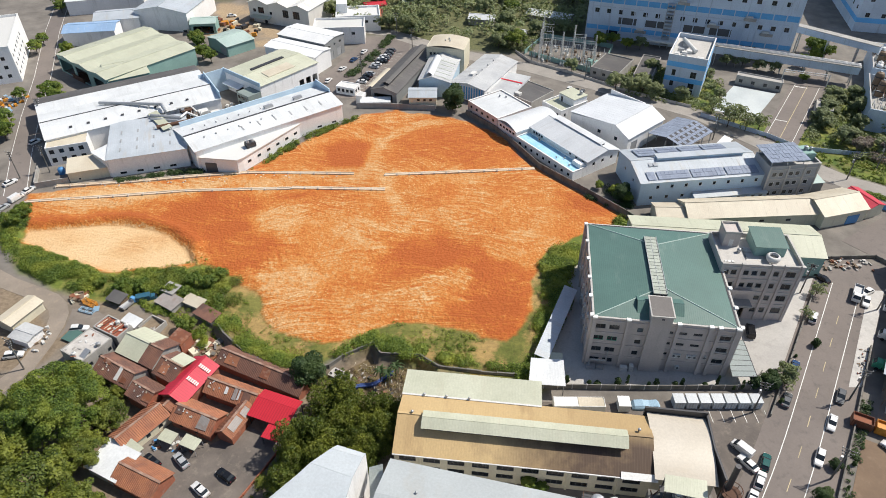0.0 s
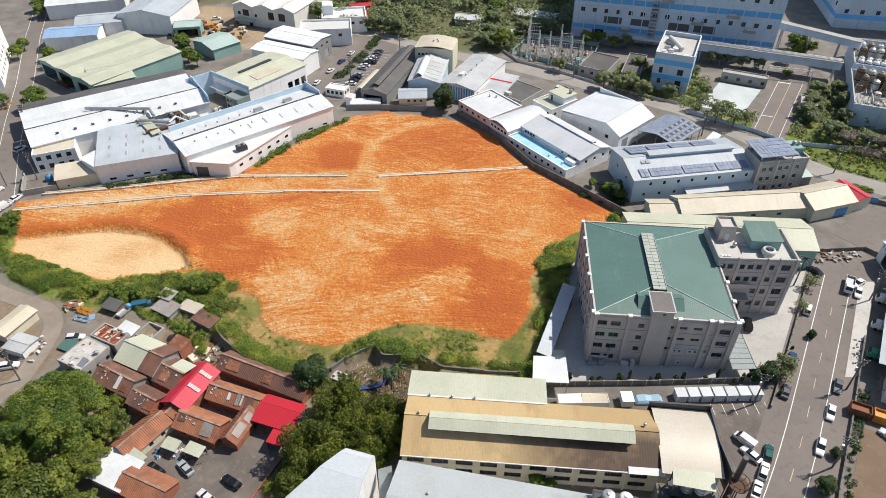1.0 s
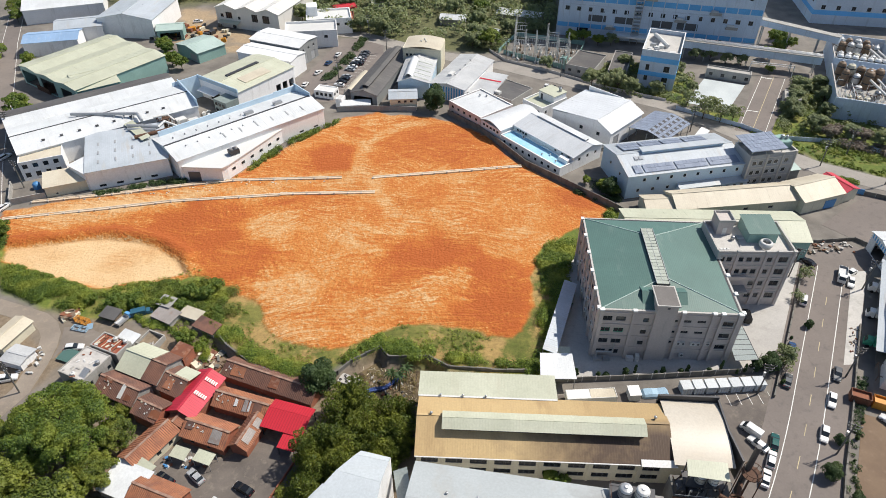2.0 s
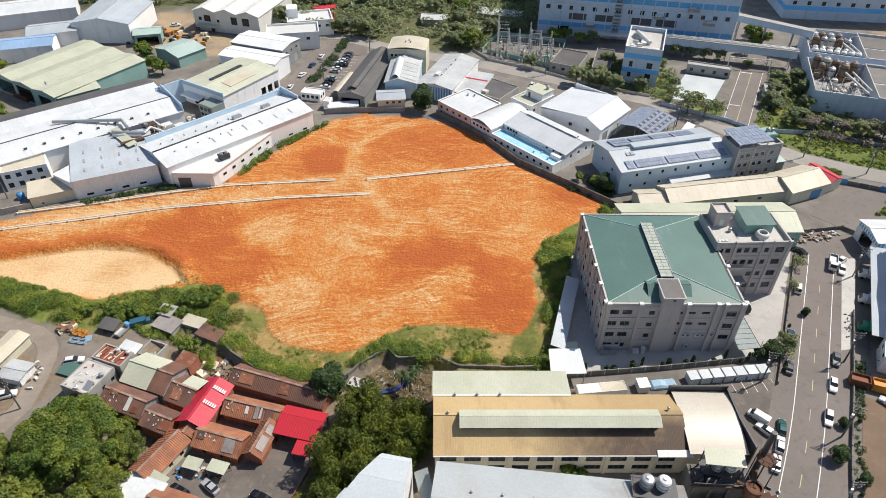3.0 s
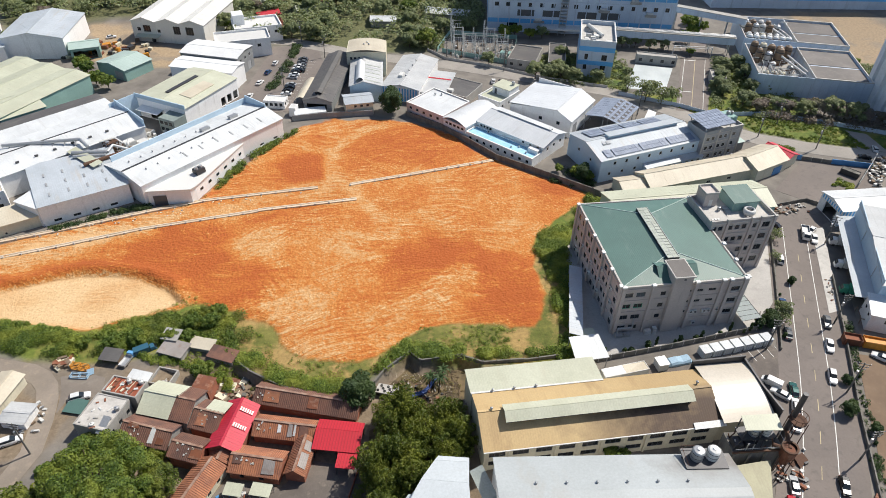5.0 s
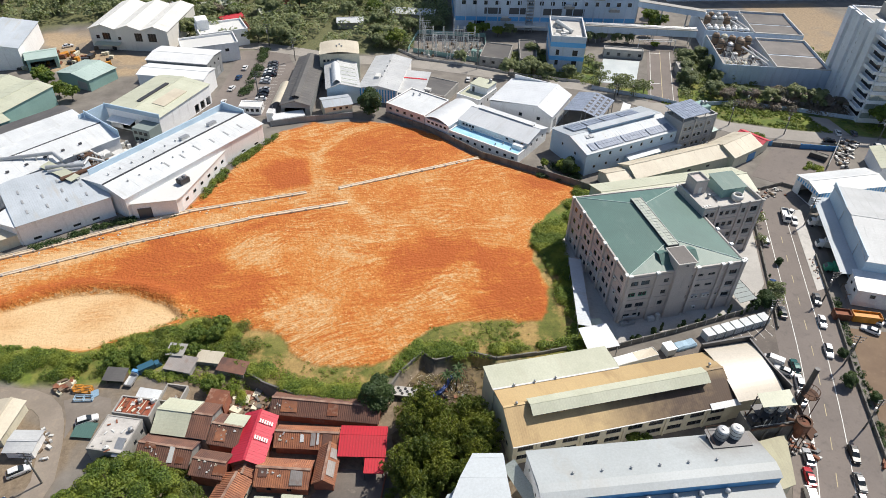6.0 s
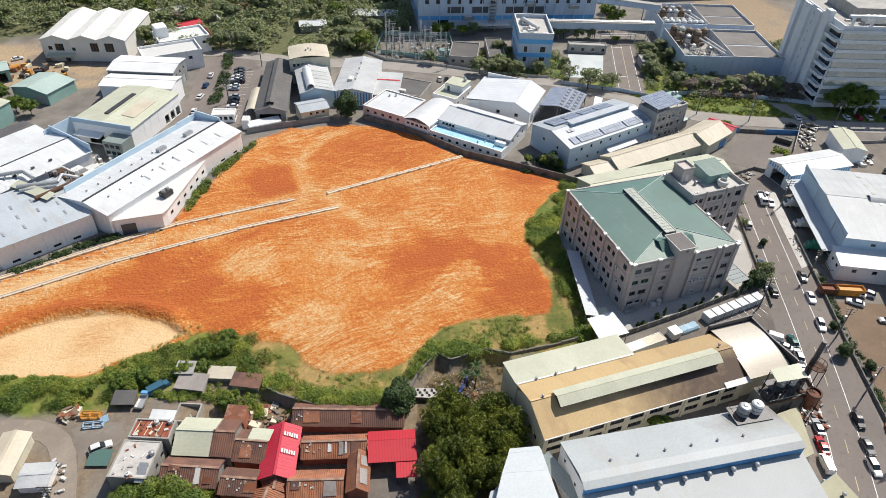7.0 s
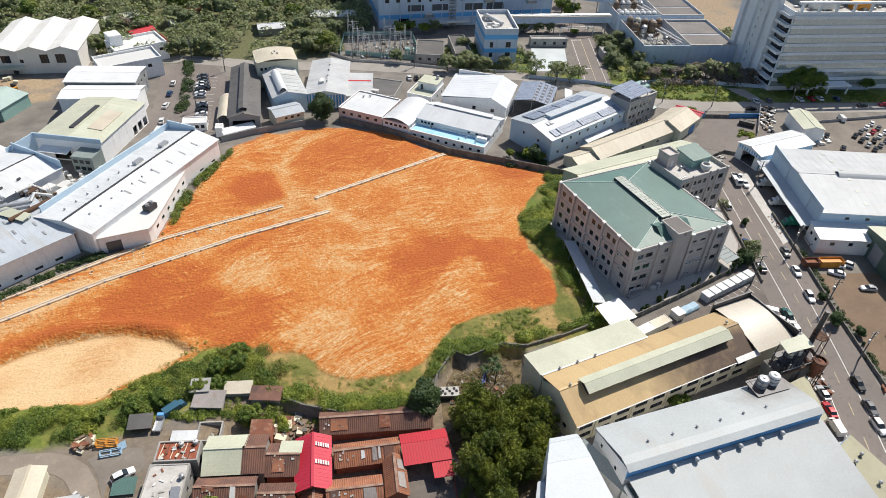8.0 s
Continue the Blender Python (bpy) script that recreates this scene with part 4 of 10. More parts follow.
flat_sheet("pavement", "grey asphalt car park between factories", [(-69, 247), (-62, 264), (-52, 300), (-33, 300), (-31, 278), (-44, 236), (-58, 236)], ASPHALT, 0.05)
flat_sheet("road", "grey back road past the woods", ribbon([(-70, 312), (-45, 306), (-34, 299), (-12, 284), (20, 270), (50, 252), (82, 232), (100, 211), (111, 196), (120, 186.4), (135, 177.4), (150, 170.4), (172, 159.6), (222, 138), (262, 121)], 4.2, 4.2), PALE_ROAD, 0.06)
flat_sheet("pavement", "white coated sports court", [(89.2, 234.6), (103.8, 256.6), (118.6, 250.2), (104.2, 228.6)], COURT, 0.12)
flat_sheet("road", "asphalt access road of the works", [(100.6, 212.6), (112.4, 208.6), (141.4, 258.6), (168, 318), (155, 325), (129.5, 262.5)], ASPHALT, 0.09)
for a, b in (((102.6, 213.6), (129.4, 259.6)), ((111.4, 211.0), (138.0, 256.8)), ((107.2, 212.4), (133.8, 258.2))):
    single("lane_line", Shape().prism(ribbon([a, b], 0.1), 0.09, 0.098), LINE_WHITE if a[0] != 107.2 else LINE_YELLOW, "painted line along the works road", "road marking", kind="structure")
for a, b in (((103.4, 215.2), (107.4, 213.8)), ((111.2, 228.2), (115.0, 226.8)), ((128.4, 257.6), (132.8, 256.0))):
    single("lane_line", Shape().prism(ribbon([a, b], 0.25), 0.09, 0.099), LINE_WHITE, "white bar across the works road", "road marking", kind="structure")
for i in range(13):
    single("parking_line", Shape().prism(ribbon([(-50.6 + 0.95 * i, 246 + 3.0 * i), (-45.8 + 0.95 * i, 244.6 + 3.0 * i)], 0.06), 0.05, 0.058), LINE_WHITE, "white painted parking bay line", "road marking", group="parking bay lines", kind="structure")
flat_sheet("pavement", "grey car park with rows of cars", [(146, 139), (158, 150), (198, 138), (190, 112), (160, 116), (140, 130)], OLD_ASPHALT, 0.05)
flat_sheet("pavement", "grey asphalt yard behind the cream sheds", [(106, 155), (118, 141), (142, 150), (147, 161), (128, 171)], ASPHALT, 0.05)
flat_sheet("pavement", "littered dark brown earth in the walled yard", [(-30, 99), (-22, 105.6), (-20.6, 102.6), (-11, 102.5), (-7.6, 99.6), (-13.4, 92), (-13.6, 70), (-36, 70), (-34, 90)], LITTERED, -2.44)
flat_sheet("pavement", "shaded courtyard of old asphalt", [(-68.5, 77), (-63, 83), (-53, 79), (-46, 84), (-36.5, 80), (-41, 66), (-60, 61), (-66, 70)], DIRTY_ASPHALT, -2.42)
flat_sheet("road", "wide pale access strip behind the substation", [(46, 300), (62, 296), (90, 360), (68, 372)], OLD_ASPHALT, 0.1)

# drains laid across the field
for pts in ([(-29.1, 181.3), (-5, 184.6), (20.1, 188)], [(-133, 168.2), (-110, 172.4), (-90, 177), (-74, 180), (-39.3, 181.4)], [(-57.7, 172), (-27.9, 172.9)], [(-137.8, 159.3), (-112, 164), (-90.4, 168.3), (-57.7, 171.6)]):
    drain = thing("drain_channel", "pale concrete drain channel sunk in the field", "drain", kind="structure")
    for side in (-0.5, 0.5):
        part("kerb", Shape().prism(ribbon(pts, 0.2 + side, 0.2 - side), 0.0, 0.5), DRAIN, drain)
    part("bed", Shape().prism(ribbon(pts, 0.3, 0.3), 0.0, 0.36), DRAIN, drain)
    for a, c in zip(pts, pts[1:]):
        k = int(math.hypot(c[0] - a[0], c[1] - a[1]) / 4.0)
        for i in range(k):
            p = (a[0] + (c[0] - a[0]) * i / k, a[1] + (c[1] - a[1]) * i / k)
            part("stone", Shape().box(p[0] - 0.22, p[0] + 0.22, p[1] - 0.85, p[1] - 0.35, 0.2, 0.75), LIGHT_CONCRETE, drain)

# ---- the green-roofed factory office and its yard ----


def surround(parent, face, L, D, holes, material, e=0.16):
    """Raised frames round windows of a front face."""
    for u, z, w, h, _ in holes:
        s = Shape()
        for x0, x1, z0, z1 in ((-w / 2 - e, w / 2 + e, -h / 2 - e, -h / 2), (-w / 2 - e, w / 2 + e, h / 2, h / 2 + e), (-w / 2 - e, -w / 2, -h / 2, h / 2), (w / 2, w / 2 + e, -h / 2, h / 2)):
            s.box(x0, x1, -0.1, 0.0, z0, z1)
        spot = {"front": pose(u, 0, z), "left": pose(0, u, z, 0, 0, -90), "right": pose(L, u, z, 0, 0, 90)}[face]
        part("window_surround", s, material, parent, m=spot)


def green_office():
    p0, p1, D = (27.5, 104.5), (58.7, 102.4), 34.2
    L, H = heading(p0, p1)[1], 15.0
    levels = (12.4, 8.8, 5.2, 1.7)
    front = [(u, z, 2.2, 1.35, "green" if z == 8.8 else "dark") for z in levels for u in (2.0, 5.0)]
    front += row(3, 10.6, 10.6, 12.2, 1.3, 1.25, "dark")[:1] + [(10.6, 8.5, 1.3, 1.25, "dark"), (10.6, 4.9, 1.3, 1.25, "dark")]
    front += [(u, z, w, 0.75, "dark") for z in (12.3, 8.9) for u, w in ((17.2, 0.9), (19.7, 1.8), (22.9, 1.9))] + [(17.2, 5.6, 0.9, 0.75, "dark")]
    side = [(28.6, z, 2.6, 1.35, "dark") for z in (12.0, 8.3, 4.6)]
    left = [(y, z, 1.5, 1.5, "dark") for z in levels for y in (2.6, 8.0, 10.5, 14.6, 17.2, 21.6, 24.0, 28.4, 31.6)]
    right = [(y, z, 2.0, 1.5, "dark") for z in levels for y in (3, 8, 13, 18)]
    b = block("factory_office", "four-storey grey factory office with a green hipped roof", p0, p1, D, H - 0.8, GREY_WALL, LIGHT_CONCRETE, -0.6, 0.8, front + side, (), left, right, LIGHT_CONCRETE, "office building")
    surround(b, "front", L, D, side, LIGHT_CONCRETE, 0.25)
    for u, w in ((0.0, 0.9), (7.3, 0.75), (18.0, 0.75), (24.7, 0.75), (26.6, 0.75), (30.3, 0.9)):
        part("pilaster", Shape().box(u, u + w, -0.5, -0.002, -0.6, H), GREY_WALL, b)
        part("pilaster_cap", Shape().box(u - 0.08, u + w + 0.08, -0.62, 0.2, H + 0.1, H + 0.45), WHITE, b)
    for y in (0.0, 6.2, 12.6, 19.4, 26.2, 33.3):
        for x0, x1, xa, xb in ((-0.5, -0.002, -0.62, 0.2), (L + 0.002, L + 0.5, L - 0.2, L + 0.62)):
            part("pilaster", Shape().box(x0, x1, y, y + 0.8, -0.6, H), GREY_WALL, b)
            part("pilaster_cap", Shape().box(xa, xb, y - 0.08, y + 0.88, H + 0.1, H + 0.45), WHITE, b)
    for z in (3.4, 7.0, 10.6, 14.2):
        part("string_course", Shape().box(0.9, L - 0.9, -0.16, -0.003, z - 0.15, z + 0.15), GREY_WALL, b)
        part("string_course", Shape().box(-0.16, -0.003, 0.9, D - 0.9, z - 0.15, z + 0.15), GREY_WALL, b)
    # hipped roof just inside the parapet
    e, x, y0, y1, zr = 0.4, L / 2, 9.5, D - 9.5, H + 1.9
    A, B, C, E2, R0, R1 = (e, e, H), (L - e, e, H), (L - e, D - e, H), (e, D - e, H), (x, y0, zr), (x, y1, zr)
    part("roof", Shape().slab(E2, A, R0, R1, 0.1), GREEN_ROOF, b, "dark green metal roof")
    part("roof", Shape().slab(B, C, R1, R0, 0.1), GREEN_ROOF, b, "dark green metal roof")
    part("roof", Shape().quad(A, B, R0).quad((e, e, H + 0.1), (L - e, e, H + 0.1), (x, y0, zr + 0.1)), GREEN_ROOF, b, "dark green metal roof")
    part("roof", Shape().quad(C, E2, R1).quad((L - e, D - e, H + 0.1), (e, D - e, H + 0.1), (x, y1, zr + 0.1)), GREEN_ROOF, b, "dark green metal roof")
    for a, c in ((A, R0), (B, R0), (C, R1), (E2, R1), (R0, R1)):
        part("hip_cap", Shape().tube((a[0], a[1], a[2] + 0.12), (c[0], c[1], c[2] + 0.12), 0.14, k=6), TEAL_ROOF, b)
    x0, x1 = 13.3, 16.2
    xm = (x0 + x1) / 2
    sk = part("roof_monitor", Shape().box(x0, x1, 6.6, 27.6, H + 0.9, H + 2.3), DARK_STEEL, b, "long dark skylight box on the roof")
    for i in range(17):
        y = 6.75 + i * 1.225
        part("skylight_pane", Shape().box(x0 + 0.1, xm - 0.04, y, y + 1.1, H + 2.3, H + 2.38), SKYLIGHT, sk)
        part("skylight_pane", Shape().box(xm + 0.04, x1 - 0.1, y, y + 1.1, H + 2.3, H + 2.38), SKYLIGHT, sk)
    part("skylight_rail", Shape().box(x0 - 0.06, x0 + 0.05, 6.6, 27.6, H + 2.3, H + 2.5).box(x1 - 0.05, x1 + 0.06, 6.6, 27.6, H + 2.3, H + 2.5).box(xm - 0.035, xm + 0.035, 6.6, 27.6, H + 2.3, H + 2.44), STEEL, sk)
    st = part("stair_tower", Shape().box(12.1, 16.6, -0.9, 5.2, -0.6, H + 2.6), GREY_WALL, b, "grey stair tower with a flat concrete top")
    part("slab", Shape().box(11.8, 16.9, -1.2, 5.5, H + 2.6, H + 2.85), LIGHT_CONCRETE, st, "thin projecting concrete slab")
    part("slab_top", Shape().box(12.1, 16.6, -0.9, 5.2, H + 2.85, H + 2.9), DECK_FELT, st, "weathered brown felt")
    part("stair_window", Shape().box(14.2, 14.8, -0.95, -0.9, H + 1.6, H + 2.1), FRAME_DARK, st)
    # cross gable behind the stair tower; right end a dark opening, left end painted shade
    for xa, xb in ((9.6, 12.08), (16.62, 19.6)):
        cg = part("cross_gable", Shape().slab((xa, 2.0, H + 0.35), (xb, 2.0, H + 0.35), (xb, 4.4, H + 2.0), (xa, 4.4, H + 2.0), 0.08).slab((xb, 6.8, H + 1.2), (xa, 6.8, H + 1.2), (xa, 4.4, H + 2.0), (xb, 4.4, H + 2.0), 0.08), GREEN_ROOF, b, "small green cross gable")
        e = xa + 0.15 if xa < 12 else xb - 0.15
        part("gable_end", Shape().quad((e, 2.1, H + 0.35), (e, 6.7, H + 1.15), (e, 4.4, H + 1.95)), FRAME_DARK, cg)
    part("gutter", Shape().box(L - 0.78, L - 0.38, 0.5, D - 0.4, H + 0.02, H + 0.2).box(0.4, L - 0.8, D - 0.78, D - 0.38, H + 0.02, H + 0.2), DARK_STEEL, b, "dark gutter behind the parapet")
    for u, z in ((19.0, 5.2), (20.1, 5.2), (22.4, 5.2), (23.5, 5.2), (20.6, 1.4), (25.6, 5.4)):
        aircon(b, u, -0.05, z)
    for y, z in ((3.9, 6.6), (12.0, 3.0), (12.1, 6.7), (12.0, 10.2), (18.9, 3.2), (18.9, 6.8), (26.0, 6.8), (30.0, 3.0), (5.2, 10.0)):
        aircon(b, -0.05, y, z, -90)
    d = part("duct", Shape().tube((1.0, -0.9, 0.2), (1.0, -0.9, 2.4), 0.22).tube((1.0, -0.9, 2.4), (4.6, -0.9, 2.4), 0.22).tube((4.6, -0.9, 2.4), (4.6, -0.6, 5.2), 0.2), STEEL, b, "galvanised exhaust duct")
    part("fan_unit", Shape().box(0.4, 2.4, -1.9, -0.6, -0.5, 0.9), STEEL, d)
    part("fan_unit", Shape().box(2.6, 4.2, -1.7, -0.6, -0.5, 0.8), STEEL, d)
    part("condenser", Shape().box(8.0, 9.6, -1.6, -0.55, -0.5, 1.2), OFFWHITE, b)
    part("condenser", Shape().box(10.0, 10.9, -1.5, -0.55, -0.5, 1.9), OFFWHITE, b)
    # glazed side canopy by the entrance
    cn = part("canopy", Shape().slab((L + 0.55, -3.2, 3.6), (L + 6.0, -2.4, 3.5), (L + 5.2, 8.0, 3.9), (L + 0.55, 8.0, 4.0), 0.06), BLUE_GLASS, b, "glazed entrance canopy on steel ribs")
    for i in range(8):
        f = i / 7
        part("rib", Shape().tube((L + 0.55, -3.2 + 11.2 * f, 3.66 + 0.4 * f), (L + 6.0 - 0.8 * f, -2.4 + 10.4 * f, 3.56 + 0.4 * f), 0.06, k=6), DARK_STEEL, cn)
    part("rib", Shape().tube((L + 6.0, -2.4, 3.55), (L + 5.2, 8.0, 3.95), 0.09, k=6), DARK_STEEL, cn)
    for y in (-2.4, 2.6, 7.8):
        part("post", Shape().box(L + 5.1, L + 5.3, y, y + 0.2, -0.2, 3.6), DARK_STEEL, cn)


def annex():
    p0, p1, D = (59.1, 121.6), (77.9, 121.2), 12.4
    L = 18.8
    fr = [(u, z, 1.3, 1.4, "dark") for z in (15.0, 11.2) for u in (1.4, 3.2, 6.0, 8.0, 10.0, 12.9)] + [(u, 7.3, 1.3, 1.4, "dark") for u in (10.6, 12.9)] + [(10.8, 3.3, 1.3, 1.4, "dark"), (12.9, 3.3, 1.3, 1.4, "dark")]
    big = [(16.2, z, 2.4, 1.7, "dark") for z in (15.0, 11.2, 7.4, 3.4)]
    rt = [(y, z, 1.5, 1.5, "dark") for z in (15.0, 11.2, 7.4, 3.4) for y in (2.5, 6.2, 9.9)]
    door = [(4.8, 3.0, 8.0, 5.4, "open")]
    b = block("annex", "grey four-storey annex with a flat roof full of plant", p0, p1, D, 16.4, GREY_WALL, LIGHT_CONCRETE, -0.4, 1.0, fr + big + door, (), (), rt, LIGHT_CONCRETE, "office building")
    surround(b, "front", L, D, big, LIGHT_CONCRETE, 0.25)
    surround(b, "front", L, D, fr, LIGHT_CONCRETE, 0.12)
    part("porch_back", Shape().box(0.9, 8.7, 1.6, 1.8, -0.4, 6.0), FRAME_DARK, b)
    part("porch_roof", Shape().box(0.4, 9.2, -2.6, -0.01, 6.0, 6.6), DARKGREY_WALL, b, "dark slab over the entrance")
    part("balcony", Shape().box(1.0, 8.9, -1.2, -0.01, 9.2, 9.6).box(1.0, 8.9, -1.2, -1.0, 9.6, 10.3), GREY_WALL, b)
    for u in (0.0, 4.6, 11.5, 14.3, 18.1):
        part("pilaster", Shape().box(u, u + 0.7, -0.35, -0.003, -0.4, 17.4), GREY_WALL, b)
        part("pilaster_cap", Shape().box(u - 0.08, u + 0.78, -0.45, 0.2, 17.5, 17.8), LIGHT_CONCRETE, b)
    for z in (5.3, 9.2, 13.1, 16.6):
        part("string_course", Shape().box(9.2 if z < 7 else 0.7, L - 0.7, -0.14, -0.004, z - 0.14, z + 0.14), LIGHT_CONCRETE, b)
    tw = part("stair_tower", Shape().box(2.0, 5.8, 8.0, 12.3, 16.4, 20.2), GREY_WALL, b, "grey stair tower with tanks on its top")
    part("parapet", Shape().box(1.9, 5.9, 7.9, 8.1, 20.2, 20.8).box(1.9, 5.9, 12.2, 12.4, 20.2, 20.8).box(1.9, 2.1, 8.1, 12.2, 20.2, 20.8).box(5.7, 5.9, 8.1, 12.2, 20.2, 20.8), LIGHT_CONCRETE, tw)
    part("stair_door", Shape().box(3.4, 4.4, 7.95, 8.0, 16.4, 18.5), OFFWHITE, tw)
    gb = part("machine_room", Shape().box(8.7, 15.8, 4.8, 11.6, 16.4, 19.2), TEAL_WALL, b, "green sheet-metal machine room")
    part("roof", Shape().slab((8.4, 4.4, 19.2), (16.1, 4.4, 19.2), (16.1, 12.0, 19.8), (8.4, 12.0, 19.8), 0.12), GREEN_ROOF, gb)
    ct = part("cooling_tower", Shape().ring([(1.0, 0), (1.5, 0.5), (1.7, 1.1), (1.5, 1.6), (1.1, 1.9), (1.0, 1.75), (0.9, 1.2)], 20), OFFWHITE, b, "round white cooling tower", pose(12.4, 2.9, 16.5), smooth=True)
    part("fan", Shape().box(-0.9, 0.9, -0.1, 0.1, 1.3, 1.36).box(-0.1, 0.1, -0.9, 0.9, 1.37, 1.42).tube((0, 0, 1.0), (0, 0, 1.5), 0.2), DARK_STEEL, ct)
    for i in range(5):
        y = 2.0 + 0.35 * i
        part("pipe", Shape().tube((6.6, y + 4, 16.7), (8.4, y + 4, 16.7), 0.09, k=6).tube((6.6, y + 4, 16.7), (6.6, y + 1, 16.7), 0.09, k=6), OFFWHITE, b)
    tank(b, 5.4, 5.8, 16.4, 0.45, 1.3, STEEL)
    for x in (0.9, 1.7, 2.5):
        part("fan_unit", Shape().box(x, x + 0.6, 1.0, 1.7, 16.4, 17.2), OFFWHITE, b)


green_office()
annex()

long_shed = thing("lean_to", "long pale metal lean-to along the yard wall", "shed", (15.6, 103.2, 0), heading((15.6, 103.2), (24.6, 127.5))[0])
sheet(long_shed, "roof", (0, -3.4, 3.1), (25.5, -3.4, 3.1), (25.5, 0, 3.6), (0, 0, 3.6), BLUEGREY_ROOF, seam=1.2)
posts(long_shed, [(0.3 + 4.9 * i, -3.2) for i in range(6)] + [(0.3 + 4.9 * i, -0.15) for i in range(6)], 3.1, 0.08)
small_roof = thing("lean_to", "small grey-green metal canopy", "shed", (17.4, 101.6, 0), -5)
sheet(small_roof, "roof", (0, 0, 2.7), (4.6, 0, 2.7), (4.6, 3.2, 2.9), (0, 3.2, 2.9), MINT_ROOF)
posts(small_roof, [(0.2, 0.2), (4.4, 0.2), (0.2, 3.0), (4.4, 3.0)], 2.72, 0.07)
white_canopy = thing("canopy", "white sheet-metal canopy in the yard corner", "canopy", (14.0, 94.3, 0), 1)
sheet(white_canopy, "roof", (0, 0, 3.7), (8.0, -0.3, 3.7), (8.2, 6.9, 4.1), (0.9, 7.2, 4.1), WHITE_ROOF_X, seam=1.6)
posts(white_canopy, [(0.3, 0.2), (7.7, 0), (1.1, 7.0), (7.9, 6.7)], 3.72, 0.08)

hall("warehouse", "low hall with a pale green roof and teal walls", (44.0, 140.6), (93.2, 138.7), 13.8, 6.6, 8.6, TEAL_WALL, MINT_ROOF, right=[(5, 2.2, 3.0, 3.4, "shutter")], front=row(3, 40, 47, 3.5, 1.4, 1.2), seam=1.5)
hall("shed", "small cream shed with a pitched roof", (54.0, 157.6), (62.3, 157.9), 8.0, 3.6, 5.0, CREAM_WALL, CREAM_ROOF, category="shed", seam=1.4)
hall("warehouse", "long low shed with a patched cream roof", (62.8, 157.6), (101.6, 162.4), 9.4, 4.2, 6.4, CREAM_WALL, CREAM_ROOF, seam=3.2, front=row(4, 6, 30, 2.2, 1.6, 1.0))
hall("shed", "cream shed end block with a blue door", (101.9, 160.4), (116.2, 165.2), 11.0, 4.6, 6.8, CREAM_WALL, CREAM_ROOF, axis="x", category="shed", front=[(10.6, 1.5, 4.2, 2.9, "open")], seam=2.8)
single("door", Shape().box(0, 4.2, 0, 0.1, 0, 2.95), BLUE_PAINT, "blue sheet-metal sliding door", "door", (110.0, 162.95, 0.05), 18.5)
hall("shed", "narrow shed with a red sheet roof", (116.9, 166.0), (122.6, 168.6), 9.6, 3.8, 4.9, CREAM_WALL, RED_ROOF_Y, axis="y", category="shed")


def panels(parent, x0, y0, z0, x1, y1, z1, nx, ny, gap=0.06, skip=lambda i, j: False, backing=None):
    """A field of solar panels on a slope that rises from y0, z0 to y1, z1."""
    rack = part("solar_rack", Shape().slab((x0, y0, z0), (x1, y0, z0), (x1, y1, z1), (x0, y1, z1), 0.05), backing or SOLAR, parent)
    w, me = (x1 - x0) / nx, None
    dy, dz = (y1 - y0) / ny, (z1 - z0) / ny
    s = Shape().slab((gap, gap * dy, 0.09 + gap * dz), (w - gap, gap * dy, 0.09 + gap * dz), (w - gap, dy * (1 - gap), dz * (1 - gap) + 0.09), (gap, dy * (1 - gap), dz * (1 - gap) + 0.09), 0.05)
    me = s.mesh("solar_panel")
    me.materials.append(SOLAR)
    for i in range(nx):
        for j in range(ny):
            if not skip(i, j):
                part("solar_panel", me, None, rack, m=pose(x0 + w * i, y0 + dy * j, z0 + dz * j))


